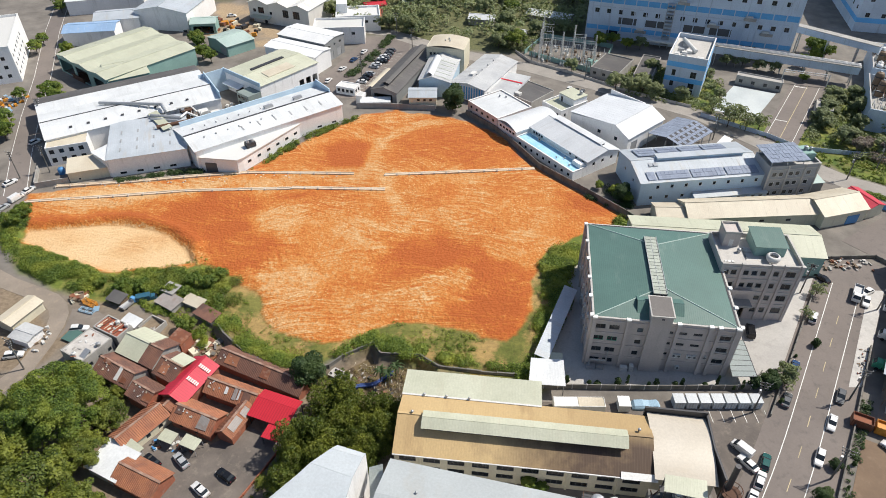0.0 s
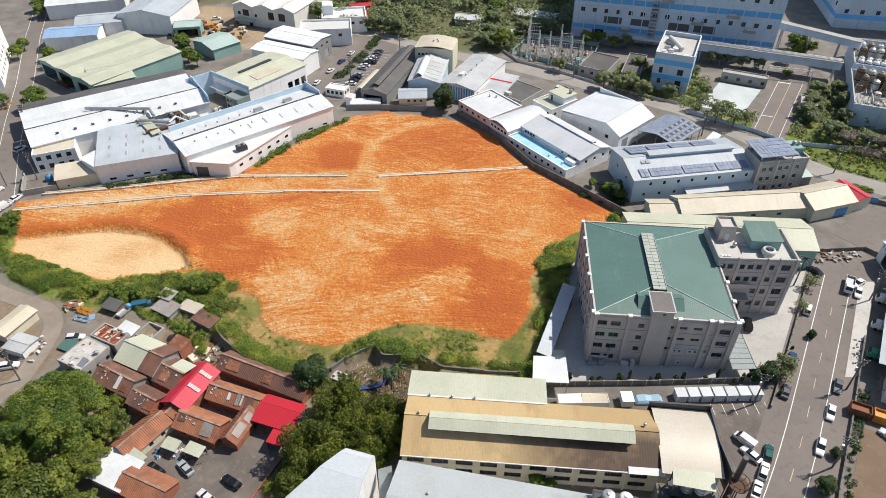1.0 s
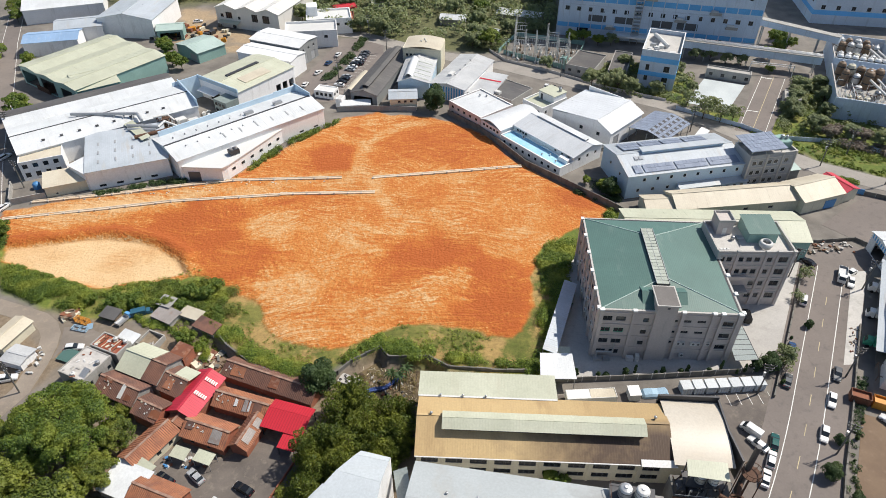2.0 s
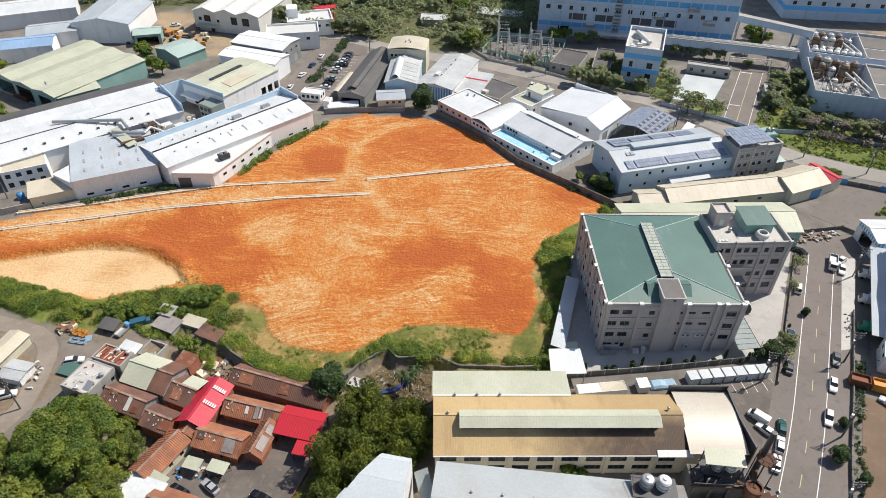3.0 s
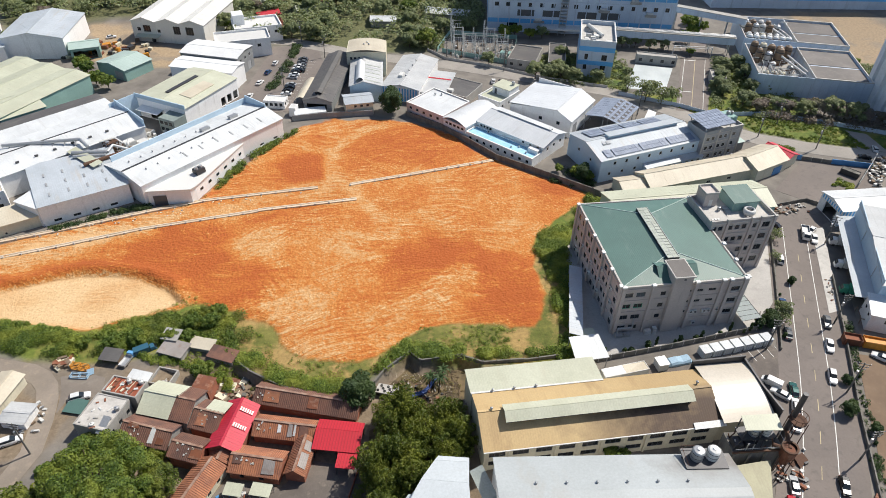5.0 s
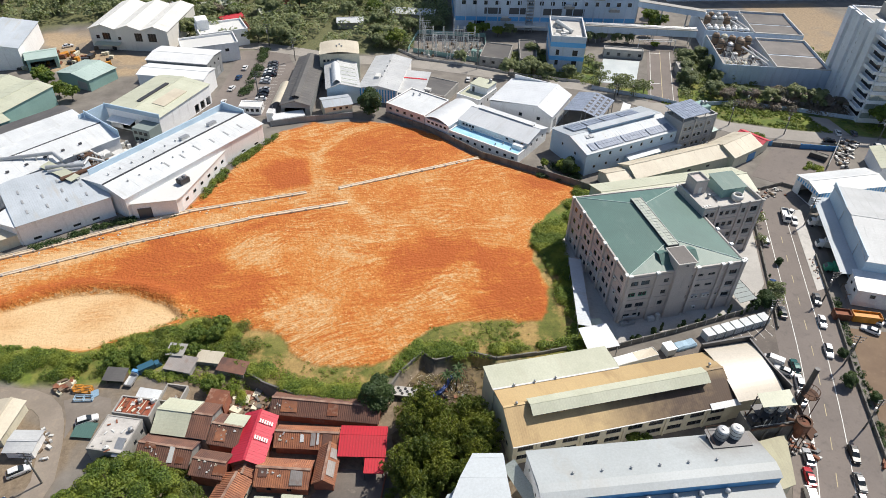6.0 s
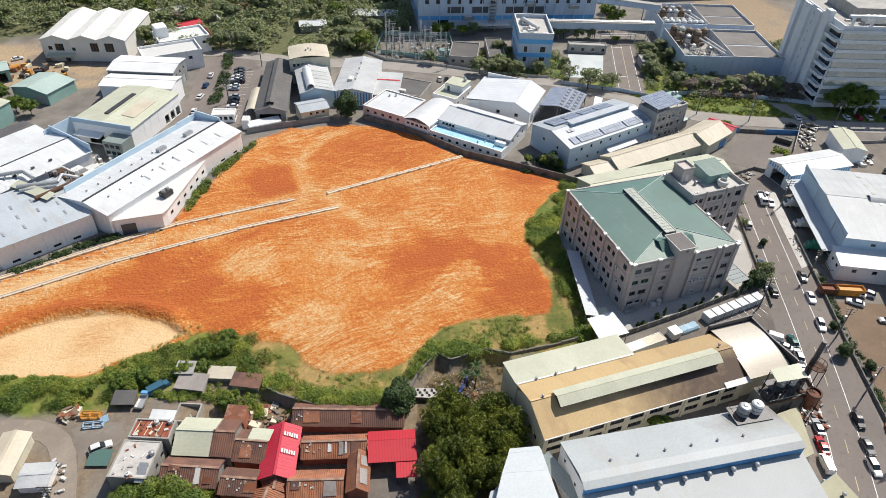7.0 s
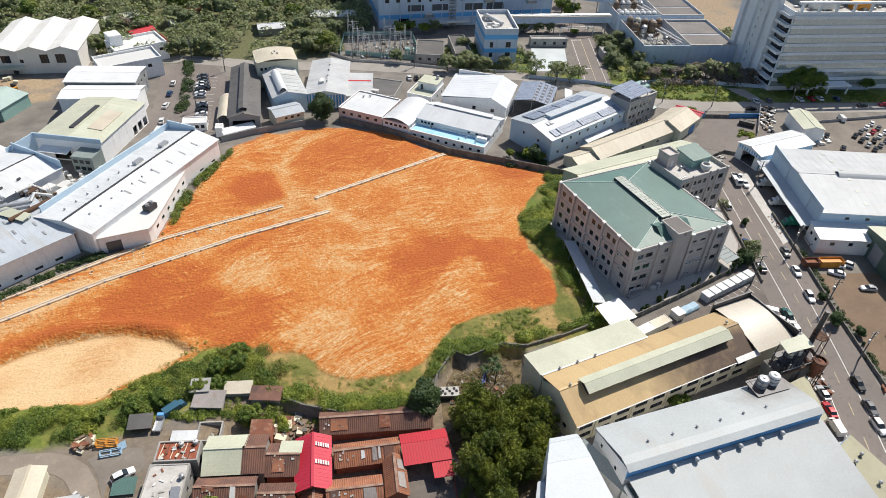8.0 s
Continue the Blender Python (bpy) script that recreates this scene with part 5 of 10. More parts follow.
def solar_hall():
    p0, p1, D = (50.3, 169.0), (88.9, 176.5), 19.4
    L = heading(p0, p1)[1]
    b = hall("solar_hall", "blue-grey factory hall with solar panels on its roof", p0, p1, D, 8.2, 10.2, BLUEGREY_WALL, BLUEGREY_ROOF, seam=1.3,
             front=row(8, 5.5, 37.0, 6.3, 1.1, 1.3, "white") + row(3, 4, 14, 2.6, 1.1, 1.2, "white"), left=row(2, 6, 13, 5.5, 1.1, 1.2, "white"))
    k = 2.0 / 9.7
    for x0, x1, n in ((2.4, 5.0, 2), (5.6, 15.8, 8), (16.4, 26.8, 8), (27.4, 37.6, 8)):
        panels(b, x0, 0.5, 8.2 + 0.5 * k + 0.3, x1, 3.9, 8.2 + 3.9 * k + 0.35, n, 2)
    for x0, x1, n in ((3.0, 9.6, 5), (10.2, 17.2, 5), (17.8, 24.8, 5), (25.4, 33.0, 6)):
        panels(b, x0, 11.6, 10.2 - 1.9 * k + 0.45, x1, 17.6, 10.2 - 7.9 * k + 0.5, n, 3)
    m = part("roof_monitor", Shape().box(8.0, 36.0, 8.8, 10.8, 10.0, 11.1), BLUEGREY_WALL, b)
    part("roof", Shape().slab((7.7, 8.3, 11.1), (36.3, 8.3, 11.1), (36.3, 11.3, 11.1), (7.7, 11.3, 11.1), 0.12), BLUEGREY_ROOF, m)
    low = part("lean_to", Shape().box(17.0, L + 1.0, -2.4, -0.02, 0, 3.0), BLUEGREY_WALL, b, "low blue-grey lean-to with a row of windows")
    part("roof", Shape().slab((16.8, -2.7, 3.0), (L + 1.2, -2.7, 3.0), (L + 1.2, -0.02, 3.7), (16.8, -0.02, 3.7), 0.1), BLUEGREY_ROOF, low)
    for i in range(9):
        part("window", Shape().box(18.6 + 2.4 * i, 19.6 + 2.4 * i, -2.46, -2.4, 1.4, 2.4), FRAME_DARK, low)
    for x, y in ((4.5, 6.2), (6.0, 6.2)):
        on(b, "roof_hatch", STEEL, x, x + 1.2, y, y + 2.2, 9.4, 10.0)
    aircon(b, 33.5, -2.5, 1.5)
    # office end with a panel roof above the terrace
    q0, q1 = (89.0, 175.0), (105.2, 178.3)
    t = block("office_tower", "three-storey grey office with a solar canopy on its terrace", q0, q1, 8.6, 10.6, MID_GREY_WALL, LIGHT_CONCRETE, 0, 1.0,
              [(u, z, 1.5, 1.5, "white") for z in (8.6, 5.2, 1.9) for u in (2.2, 4.4, 7.6, 9.8, 13.4)], (), (), [(4, z, 1.5, 1.5, "white") for z in (8.6, 5.2, 1.9)], LIGHT_CONCRETE, "office building")
    for z in (3.5, 7.0, 10.3):
        part("string_course", Shape().box(0, 16.5, -0.12, -0.003, z - 0.15, z + 0.15), LIGHT_CONCRETE, t)
    for u in (0.0, 6.0, 11.5, 15.9):
        part("pilaster", Shape().box(u, u + 0.5, -0.2, -0.004, 0, 11.6), LIGHT_CONCRETE, t)
    posts(t, [(0.4, 0.4), (5.4, 0.4), (10.8, 0.4), (0.4, 8.0), (5.4, 8.0), (10.8, 8.0)], 13.6, 0.1, STEEL, 10.6)
    panels(t, -0.6, -0.6, 13.4, 12.0, 9.2, 14.0, 10, 5)
    on(t, "machine_room", TEAL_WALL, 12.4, 16.3, 3.2, 8.3, 10.6, 13.2)
    tank(t, 14.0, 5.6, 13.2, 0.6, 1.4, STEEL)
    tank(t, 15.4, 5.2, 13.2, 0.5, 1.2, STEEL)
    part("side_wing", Shape().box(16.6, 21.5, 1.5, 7.5, 0, 3.2), DARKGREY_WALL, t)
    part("side_roof", Shape().slab((16.52, 1.2, 3.2), (21.8, 1.2, 3.2), (21.8, 7.8, 3.7), (16.52, 7.8, 3.7), 0.12), TEAL_ROOF, t)
    for i in range(8):
        aircon(t, 1.5 + 1.9 * i, -0.25, 0.2)


solar_hall()
c = thing("solar_canopy", "open shelter roofed with solar panels", "shelter", (69.2, 195.2, 0), heading((69.2, 195.2), (82.0, 207.8))[0])
panels(c, 0, 0, 5.2, 17.9, 7.2, 6.6, 13, 6, skip=lambda i, j: j % 2 == 1 and i % 2 == 1, backing=DARK_STEEL)
panels(c, 0, 14.4, 5.2, 17.9, 7.3, 6.6, 9, 6)
posts(c, [(x, y) for x in (0.4, 6, 12, 17.5) for y in (0.3, 7.2, 14.0)], 5.2, 0.12)
part("truss", Shape().box(0.2, 17.7, 7.15, 7.3, 6.0, 6.5).box(0.2, 17.7, 0.2, 0.35, 4.9, 5.15), STEEL, c)
shed("shed", "white block beside the panel shelter", (83.0, 199.5), (88.5, 206.8), 2.4, 3.0, 3.4, WHITE_WALL, WHITE_ROOF_X)

hall("warehouse", "white hall with a broad pitched roof", (51.4, 198.8), (66.0, 213.6), 24.5, 6.6, 9.4, WHITE_WALL, PALE_GREY_ROOF, frac=0.24, h2=7.2, left=row(2, 5, 12, 4.5, 1.4, 1.4), front=[(4, 2.2, 3.6, 4.0, "shutter")], seam=1.6)
single("parapet_wall", Shape().box(0, 15, 0, 0.3, 0, 9.2), WHITE_WALL, "white firewall behind the pitched hall", "wall", (49.6, 230.6, 0), -45, kind="structure")


def blue_terrace():
    p0, p1 = (14.2, 203.6), (31.6, 181.4)
    L = heading(p0, p1)[1]
    b = block("terrace_block", "low white block with a pale blue coated terrace roof", p0, p1, 6.2, 3.0, WHITE_WALL, AQUA_FLOOR, 0, 0.5, row(9, 2.0, L - 2.0, 1.7, 1.1, 1.0, "dark"), (), (), (), WHITE, "factory building")
    for x, y in ((18, 2.2), (20, 4.0), (24, 2.4)):
        turbine_vent(b, x, y, 3.0, 0.3)
    on(b, "stair_head", WHITE_WALL, 23.6, 27.4, 3.9, 5.9, 3.0, 4.4)
    aircon(b, 6.0, 5.6, 3.1)
    q0 = (p0[0] + 0.788 * 6.25, p0[1] + 0.616 * 6.25)
    q1 = (p1[0] + 0.788 * 6.25, p1[1] + 0.616 * 6.25)
    h = hall("workshop", "white workshop with a sheet roof and long skylight", q0, q1, 14.0, 5.2, 6.9, WHITE_WALL, PALE_GREY_ROOF, front=row(4, 2, 6, 4.1, 1.0, 0.9, "dark") + row(3, 20, 26, 4.2, 1.0, 0.8), right=row(3, 3, 11, 3.4, 1.2, 1.2) + [], seam=1.4, frac=0.62)
    part("roof_skylight", Shape().box(3, L - 3, 8.9, 10.2, 6.75, 7.35), FRAME_DARK, h)
    part("skylight_cover", Shape().slab((2.8, 8.4, 7.35), (L - 2.8, 8.4, 7.35), (L - 2.8, 10.6, 7.55), (2.8, 10.6, 7.55), 0.08), WHITE_ROOF_X, h)


blue_terrace()
pk = block("house_block", "pale pink two-storey block with a white roof", (-3.4, 226.2), (7.6, 212.6), 16.0, 5.0, PINK_WALL, WHITE_ROOF_X, 0, 0.35, row(5, 2, 15, 3.6, 1.3, 1.1) + row(5, 2, 15, 1.3, 1.3, 1.1), (), row(3, 3, 13, 3.6, 1.3, 1.1), (), WHITE)
for x, y in ((4, 12), (6, 13.5)):
    turbine_vent(pk, x, y, 5.0, 0.4)
ar = block("barrel_hall", "white hall with a barrel roof and ribbon windows", (7.8, 212.4), (14.0, 203.9), 19.0, 4.8, WHITE_WALL, WHITE_ROOF_Y, 0, 0, row(5, 1.6, 9.0, 3.6, 1.2, 0.9, "dark") + row(3, 2, 8, 1.2, 1.0, 0.8), category="factory building")
arch_roof(ar, 0, 10.5, 0, 19, 4.8, 6.3, WHITE_ROOF_Y, "y")
tb = block("terrace_house", "white block with a green coated roof terrace", (24.2, 226.0), (30.6, 218.4), 13.5, 5.4, WHITE_WALL, MINT_ROOF, 0, 0.6, row(3, 2, 8, 3.8, 1.1, 1.2), (), row(2, 4, 10, 3.8, 1.1, 1.2), row(3, 2, 11, 3.8, 1.1, 1.2), WHITE)
pe = part("penthouse", Shape().box(2.0, 9.6, 6.5, 13.2, 5.4, 8.2), WHITE_WALL, tb, "white penthouse with a green flat roof")
part("roof", Shape().box(1.8, 9.8, 6.3, 13.4, 8.2, 8.45), MINT_ROOF, pe)
part("door", Shape().box(3.0, 4.0, 6.45, 6.5, 5.4, 7.5), FRAME_DARK, pe)
tank(tb, 8.0, 11.5, 8.45, 0.6, 1.5, STEEL)
dk = block("flat_shed", "low shed with a dark felt roof", (7.2, 240.6), (20.4, 229.4), 14.5, 3.4, CONCRETE, DARK_ROOF, 0, 0.25)
turbine_vent(dk, 5, 8, 3.4, 0.4)
on(dk, "cooling_unit", OFFWHITE, 8.0, 10.5, 1.2, 3.0, 3.4, 4.4)
st = hall("warehouse", "grey-roofed warehouse with blue and white striped front", (-10.8, 240.6), (2.6, 234.3), 31.0, 5.6, 7.0, WHITE_WALL, GREY_ROOF_Y, axis="y", front=[(5.4, 2.6, 2.0, 1.2, "dark")], seam=1.6)
for i in range(13):
    part("stripe", Shape().box(0.3 + 1.1 * i, 0.85 + 1.1 * i, -0.03, -0.004, 0.2, 5.5), SKY_BLUE, st)
for i in range(4):
    turbine_vent(st, 7.4, 8 + 5.2 * i, 7.0, 0.35)
on(st, "roof_hatch", OFFWHITE, 4.6, 6.4, 7, 10.5, 6.3, 7.6)
g2 = shed("warehouse", "low grey-roofed store with a red line along its roof", (3.2, 237.4), (12.6, 233.0), 19.0, 3.6, 4.4, WHITE_WALL, GREY_ROOF_Y, category="warehouse")
part("roof_line", Shape().slab((0.3, 12.0, 4.3), (10.0, 12.0, 4.3), (10.0, 12.9, 4.34), (0.3, 12.9, 4.34), 0.05), RED_ROOF, g2)

hall("gatehouse", "small yellow building with a blue-grey roof", (-25.9, 228.6), (-15.6, 229.2), 8.0, 4.8, 5.8, CREAM_WALL, BLUEGREY_ROOF, front=row(3, 3.6, 8.2, 3.6, 1.0, 0.9, "dark") + row(3, 3.0, 8.0, 1.2, 1.3, 0.8, "dark"), category="building")
gh = hall("warehouse", "tall grey warehouse with a white roof vent", (-23.2, 240.2), (-10.9, 238.6), 24.0, 6.6, 8.4, BLUEGREY_WALL, GREY_ROOF_Y, axis="y", frac=0.42, seam=1.4)
arch_roof(gh, 2.6, 5.4, 1.0, 18.0, 8.2, 9.6, WHITE_ROOF_Y, "y")
for i in range(5):
    part("skylight", Shape().slab((5.8, 1.6 + 3.6 * i, 8.35), (11.8, 1.6 + 3.6 * i, 6.85), (11.8, 2.1 + 3.6 * i, 6.85), (5.8, 2.1 + 3.6 * i, 8.35), 0.1), SKYLIGHT, gh)
cb = block("tower_block", "cream cube with a shallow barrel roof", (-22.0, 264.2), (-6.2, 261.6), 12.0, 10.4, CREAM_WALL, CREAM_ROOF, 0, 0, row(3, 1.8, 5.0, 7.6, 1.0, 1.2, "dark"), (), (), (), None)
arch_roof(cb, 0.3, 15.7, -0.6, 12.6, 10.4, 11.4, CREAM_ROOF, "y", over=0.0)
part("gable_band", Shape().box(0, 16, -0.3, -0.01, 9.6, 10.6), CREAM_WALL, cb)
for x, y in ((7, 5), (8.2, 7), (9, 5)):
    turbine_vent(cb, x, y, 11.4, 0.35)
ds = hall("dark_shed", "long old shed with a blackened roof", (-41.2, 234.6), (-31.0, 231.6), 44.0, 4.8, 6.4, DARKGREY_WALL, DARK_ROOF, axis="y", front=[(5, 2.0, 7.5, 3.2, "open")], seam=2.0)
part("roof_monitor", Shape().box(4.0, 6.4, 3, 41, 6.2, 7.1), DARK_STEEL, ds)
part("monitor_roof", Shape().slab((3.6, 42, 7.1), (3.6, 2, 7.1), (5.2, 2, 7.6), (5.2, 42, 7.6), 0.08).slab((6.8, 2, 7.1), (6.8, 42, 7.1), (5.2, 42, 7.6), (5.2, 2, 7.6), 0.08), DARK_ROOF, ds)
ac = thing("barrel_shelter", "open shelter with a tan barrel roof", "shelter", (-44.2, 238.6, 0), heading((-44.2, 238.6), (-39.8, 237.2))[0])
arch_roof(ac, 0, 4.4, 0, 17.5, 3.2, 4.6, CREAM_ROOF, "y")
posts(ac, [(0.1, 0.3), (4.3, 0.3), (0.1, 8.7), (4.3, 8.7), (0.1, 17), (4.3, 17)], 3.2, 0.09)
block("guard_house", "white gate house with a flat roof", (-56.2, 240.2), (-48.4, 237.8), 5.0, 2.9, WHITE_WALL, OFFWHITE, 0, 0.3, row(4, 1.2, 6.8, 1.7, 1.2, 1.3, "dark"), (), (), row(2, 1.4, 3.6, 1.7, 1.2, 1.3, "dark"))
shed("lean_to", "low white lean-to beside the field wall", (-44.5, 228.8), (-33.5, 229.8), 3.0, 2.0, 2.5, WHITE_WALL, WHITE_ROOF_X)
block("box_store", "small white box store", (-46.8, 231.6), (-44.4, 230.8), 3.6, 3.6, WHITE_WALL, OFFWHITE, 0, 0)

# ---- white factory along the field ----


def white_factory():
    b = shed("factory_hall", "white factory hall with a low blue-white sheet roof", (-117.4, 174.6), (-94.6, 183.3), 24.0, 6.6, 7.4, WHITE_WALL, BLUEGREY_ROOF, seam=1.8,
             front=row(4, 3.6, 19.0, 1.2, 2.0, 0.8, "dark"), category="factory building")
    for i in range(4):
        for j in range(3):
            part("roof_light", Shape().slab((3.5 + 5.2 * i, 4.0 + 5.5 * j, 6.96 + 0.185 * j), (4.0 + 5.2 * i, 4.0 + 5.5 * j, 6.96 + 0.185 * j), (4.0 + 5.2 * i, 6.0 + 5.5 * j, 7.03 + 0.185 * j), (3.5 + 5.2 * i, 6.0 + 5.5 * j, 7.03 + 0.185 * j), 0.07), SHUTTER, b)
    mc = thing("lean_to", "strip of pale green roof beside the ducts", "shed")
    sheet(mc, "roof", (-115.6, 203.4, 7.9), (-105.6, 192.4, 7.9), (-103.2, 194.4, 8.3), (-113.2, 205.6, 8.3), MINT_ROOF)
    posts(mc, [(-115.0, 203.4), (-105.6, 193.2), (-103.8, 194.6), (-113.4, 205.0)], 7.9, 0.1, STEEL)
    shed("factory_wing", "narrow white wing with a sheet roof", (-124.8, 179.6), (-117.8, 174.7), 18.0, 6.3, 6.9, WHITE_WALL, WHITE_ROOF_X, category="factory building")
    w2 = hall("factory_wing", "long white factory wing with a dark ridge gutter", (-90.4, 180.2), (-49.0, 216.2), 18.6, 7.4, 9.0, WHITE_WALL, WHITE_ROOF_X, frac=0.46, seam=2.2, cap=DARK_STEEL,
              front=row(2, 45, 51, 1.6, 1.8, 0.7, "dark"), right=[(5, 2.0, 3.4, 3.6, "shutter")])
    L = heading((-90.4, 180.2), (-49.0, 216.2))[1]
    part("ridge_gutter", Shape().box(0, L, 8.3, 8.9, 8.95, 9.25), DARK_STEEL, w2, "dark gutter along the ridge")
    part("parapet", Shape().box(2.0, L - 9.02, 18.5, 18.9, 7.2, 9.3), BLUEGREY_WALL, w2, "pale blue parapet")
    part("parapet", Shape().box(L - 0.3, L + 0.05, 8.0, 18.9, 7.4, 10.4).box(L - 9, L - 0.3, 18.5, 18.9, 7.2, 9.6), BLUEGREY_WALL, w2, "pale blue parapet")
    for x, y in ((30, 10.5), (41.5, 10.5)):
        on(w2, "roof_monitor", STEEL, x, x + 3.2, y, y + 1.5, 8.6, 9.7)
    for i in range(7):
        turbine_vent(w2, 4.5 + 4.1 * i, 12.6, 8.4, 0.3)
        turbine_vent(w2, 5.5 + 4.1 * i, 5.2, 8.3, 0.28)
    for i in range(6):
        part("roof_light", Shape().slab((18 + 6 * i, 2.6, 8.0), (18.5 + 6 * i, 2.6, 8.0), (18.5 + 6 * i, 5.0, 8.45), (18 + 6 * i, 5.0, 8.45), 0.1), SHUTTER, w2)
    # low front wing that widens to a corner by the field
    poly = [(-89.5, 180.4), (-77.0, 179.6), (-75.6, 181.2), (-61.8, 205.6), (-63.2, 204.2), (-89.0, 181.6)]
    fw = thing("front_wing", "low white front wing with small windows", "factory building", (0, 0, 0))
    part("wall", Shape().prism(poly, 0, 5.0), WHITE_WALL, fw)
    part("roof", Shape().prism([(-89.8, 180.1), (-76.8, 179.2), (-75.2, 181.0), (-61.4, 205.8), (-63.2, 204.5), (-89.2, 182)], 5.0, 5.3), OFFWHITE, fw)
    rz, n = heading((-75.6, 181.2), (-61.8, 205.6))
    for i in range(6):
        f = (i + 0.6) / 6.4
        x, y = -75.6 + 13.8 * f, 181.2 + 24.4 * f
        ob = part("window", Shape().box(-0.8, 0.8, -0.06, 0.0, -0.5, 0.5), FRAME_GREY, fw, m=pose(x, y, 2.6, 0, 0, rz))
        part("pane", Shape().box(-0.7, 0.7, -0.08, -0.06, -0.4, 0.4), GLASS, ob)
    part("roller_door", Shape().box(-88.0, -84.2, 180.0, 180.2, 0, 3.4), FRAME_DARK, fw)
    ch = thing("rooftop_chiller", "dark rusty extraction unit on the low roof", "machine", (-74.8, 188.2, 5.3), 40)
    on(ch, "casing", DARK_STEEL, -1.6, 1.6, -1.2, 1.2, 0.3, 1.8)
    for x in (-0.8, 0.8):
        part("fan", Shape().tube((x, 0, 1.8), (x, 0, 2.4), 0.6, 0.5, k=12), STEEL, ch)
    posts(ch, [(-1.4, -1), (1.4, -1), (-1.4, 1), (1.4, 1)], 0.35, 0.08, DARK_STEEL)
    w3 = hall("factory_wing", "long white factory wing with a row of roof vents", (-142.6, 184.4), (-94.6, 218.0), 20.5, 7.4, 9.0, WHITE_WALL, WHITE_ROOF_X, seam=2.0, cap=DARK_STEEL, right=row(2, 3, 6, 5.0, 1.4, 1.2) + [(11, 2.0, 4, 3.6, "open")])
    L3 = heading((-142.6, 184.4), (-94.6, 218.0))[1]
    part("parapet", Shape().box(L3 + 0.02, L3 + 0.3, -0.2, 20.8, 6.8, 10.0), BLUEGREY_WALL, w3, "pale blue parapet")
    for i in range(8):
        on(w3, "roof_vent_box", FRAME_DARK, 8 + 5.6 * i, 9.0 + 5.6 * i, 3.2, 3.7, 8.2, 8.7)
    shed("factory_wing", "low white roof crossed by steel ducts", (-155.2, 202.2), (-106.8, 235.6), 8.5, 6.6, 7.0, WHITE_WALL, WHITE_ROOF_X, category="factory building", seam=2.0)
    shed("factory_wing", "narrow wing with a dark grey roof", (-160.3, 209.5), (-111.9, 243.0), 6.5, 6.8, 6.4, WHITE_WALL, DARK_ROOF, category="factory building")
    block("works_office", "white two-storey works office with a cream roof", (-141.0, 180.2), (-129.2, 185.4), 9.0, 6.6, WHITE_WALL, CREAM_ROOF, 0, 0.15, row(4, 1.6, 10.6, 5.0, 1.5, 1.5, "dark") + row(4, 1.6, 10.6, 1.9, 1.5, 1.7, "dark"))
    shed("store", "cream store with a sloping roof", (-129.6, 170.8), (-118.4, 175.2), 7.2, 3.6, 4.8, CREAM_WALL, CREAM_ROOF, front=[(3.0, 0.9, 0.6, 0.6, "dark")])
    wl = thing("boundary_wall", "concrete yard wall beside the side street", "wall", (0, 0, 0), kind="structure")
    part("wall_run", Shape().prism(ribbon([(-138.8, 166.8), (-129.8, 170.6)], 0.15), 0, 2.2), CONCRETE, wl)
    part("wall_run", Shape().prism(ribbon([(-139.2, 167.2), (-143.5, 177.0)], 0.15), 0, 2.2), CONCRETE, wl)
    tk = thing("water_tank", "blue plastic water tank beside the office", "tank", (-135.2, 176.2, 0))
    part("body", Shape().ring([(1.1, 0), (1.15, 1.6), (0.8, 2.1), (0.2, 2.3)], 14), BLUE_PAINT, tk, smooth=True)
    # plant in the inner court
    pl = thing("process_plant", "steel ducts, pipes and machines in the factory court", "machinery", (-104.0, 204.5, 0), 38)
    for a, c, r, m in (((-9.5, 3.4, 8.6), (-1.2, -2.6, 7.8), 0.62, STEEL), ((-10, 1.6, 8.2), (-2.4, -3.8, 7.6), 0.5, STEEL), ((-10, -5.2, 8.0), (2.2, -6.4, 7.8), 0.6, RUSTY), ((-1.2, -2.6, 7.8), (1.8, -0.6, 8.2), 0.5, STEEL), ((1.8, -0.6, 8.2), (4.8, -3.4, 6.6), 0.42, OFFWHITE), ((-0.5, 3.2, 8.8), (4.2, 2.6, 8.6), 0.4, OFFWHITE), ((4.2, 2.6, 8.6), (5.4, 0.2, 7.0), 0.4, OFFWHITE)):
        part("duct", Shape().tube(a, c, r, k=12), m, pl)
    for x in (0.6, 2.4, 4.2):
        for y in (0.4, 3.8):
            part("frame_post", Shape().tube((x, y, 0), (x, y, 8.4), 0.12, k=6), RUSTY, pl)
    for z in (5.2, 6.6, 8.2):
        part("deck", Shape().box(0.5, 4.3, 0.3, 3.9, z, z + 0.12), RUSTY if z > 6 else WOOD, pl)
        part("rail", Shape().tube((0.5, 0.3, z + 0.8), (4.3, 0.3, z + 0.8), 0.05, k=5).tube((0.5, 0.3, z), (0.5, 0.3, z + 0.8), 0.05, k=5), RUSTY, pl)
    for x, y, r, h in ((1.2, 1.4, 0.7, 8.9), (3.0, 2.6, 0.8, 8.6), (-2.6, 1.4, 0.7, 7.6), (-4.8, 2.6, 0.6, 7.9), (6.2, -2.8, 0.6, 6.6)):
        part("stack", Shape().tube((x, y, 0), (x, y, h), r, r * 0.85, k=12), STEEL if x < 3 else WOOD, pl)
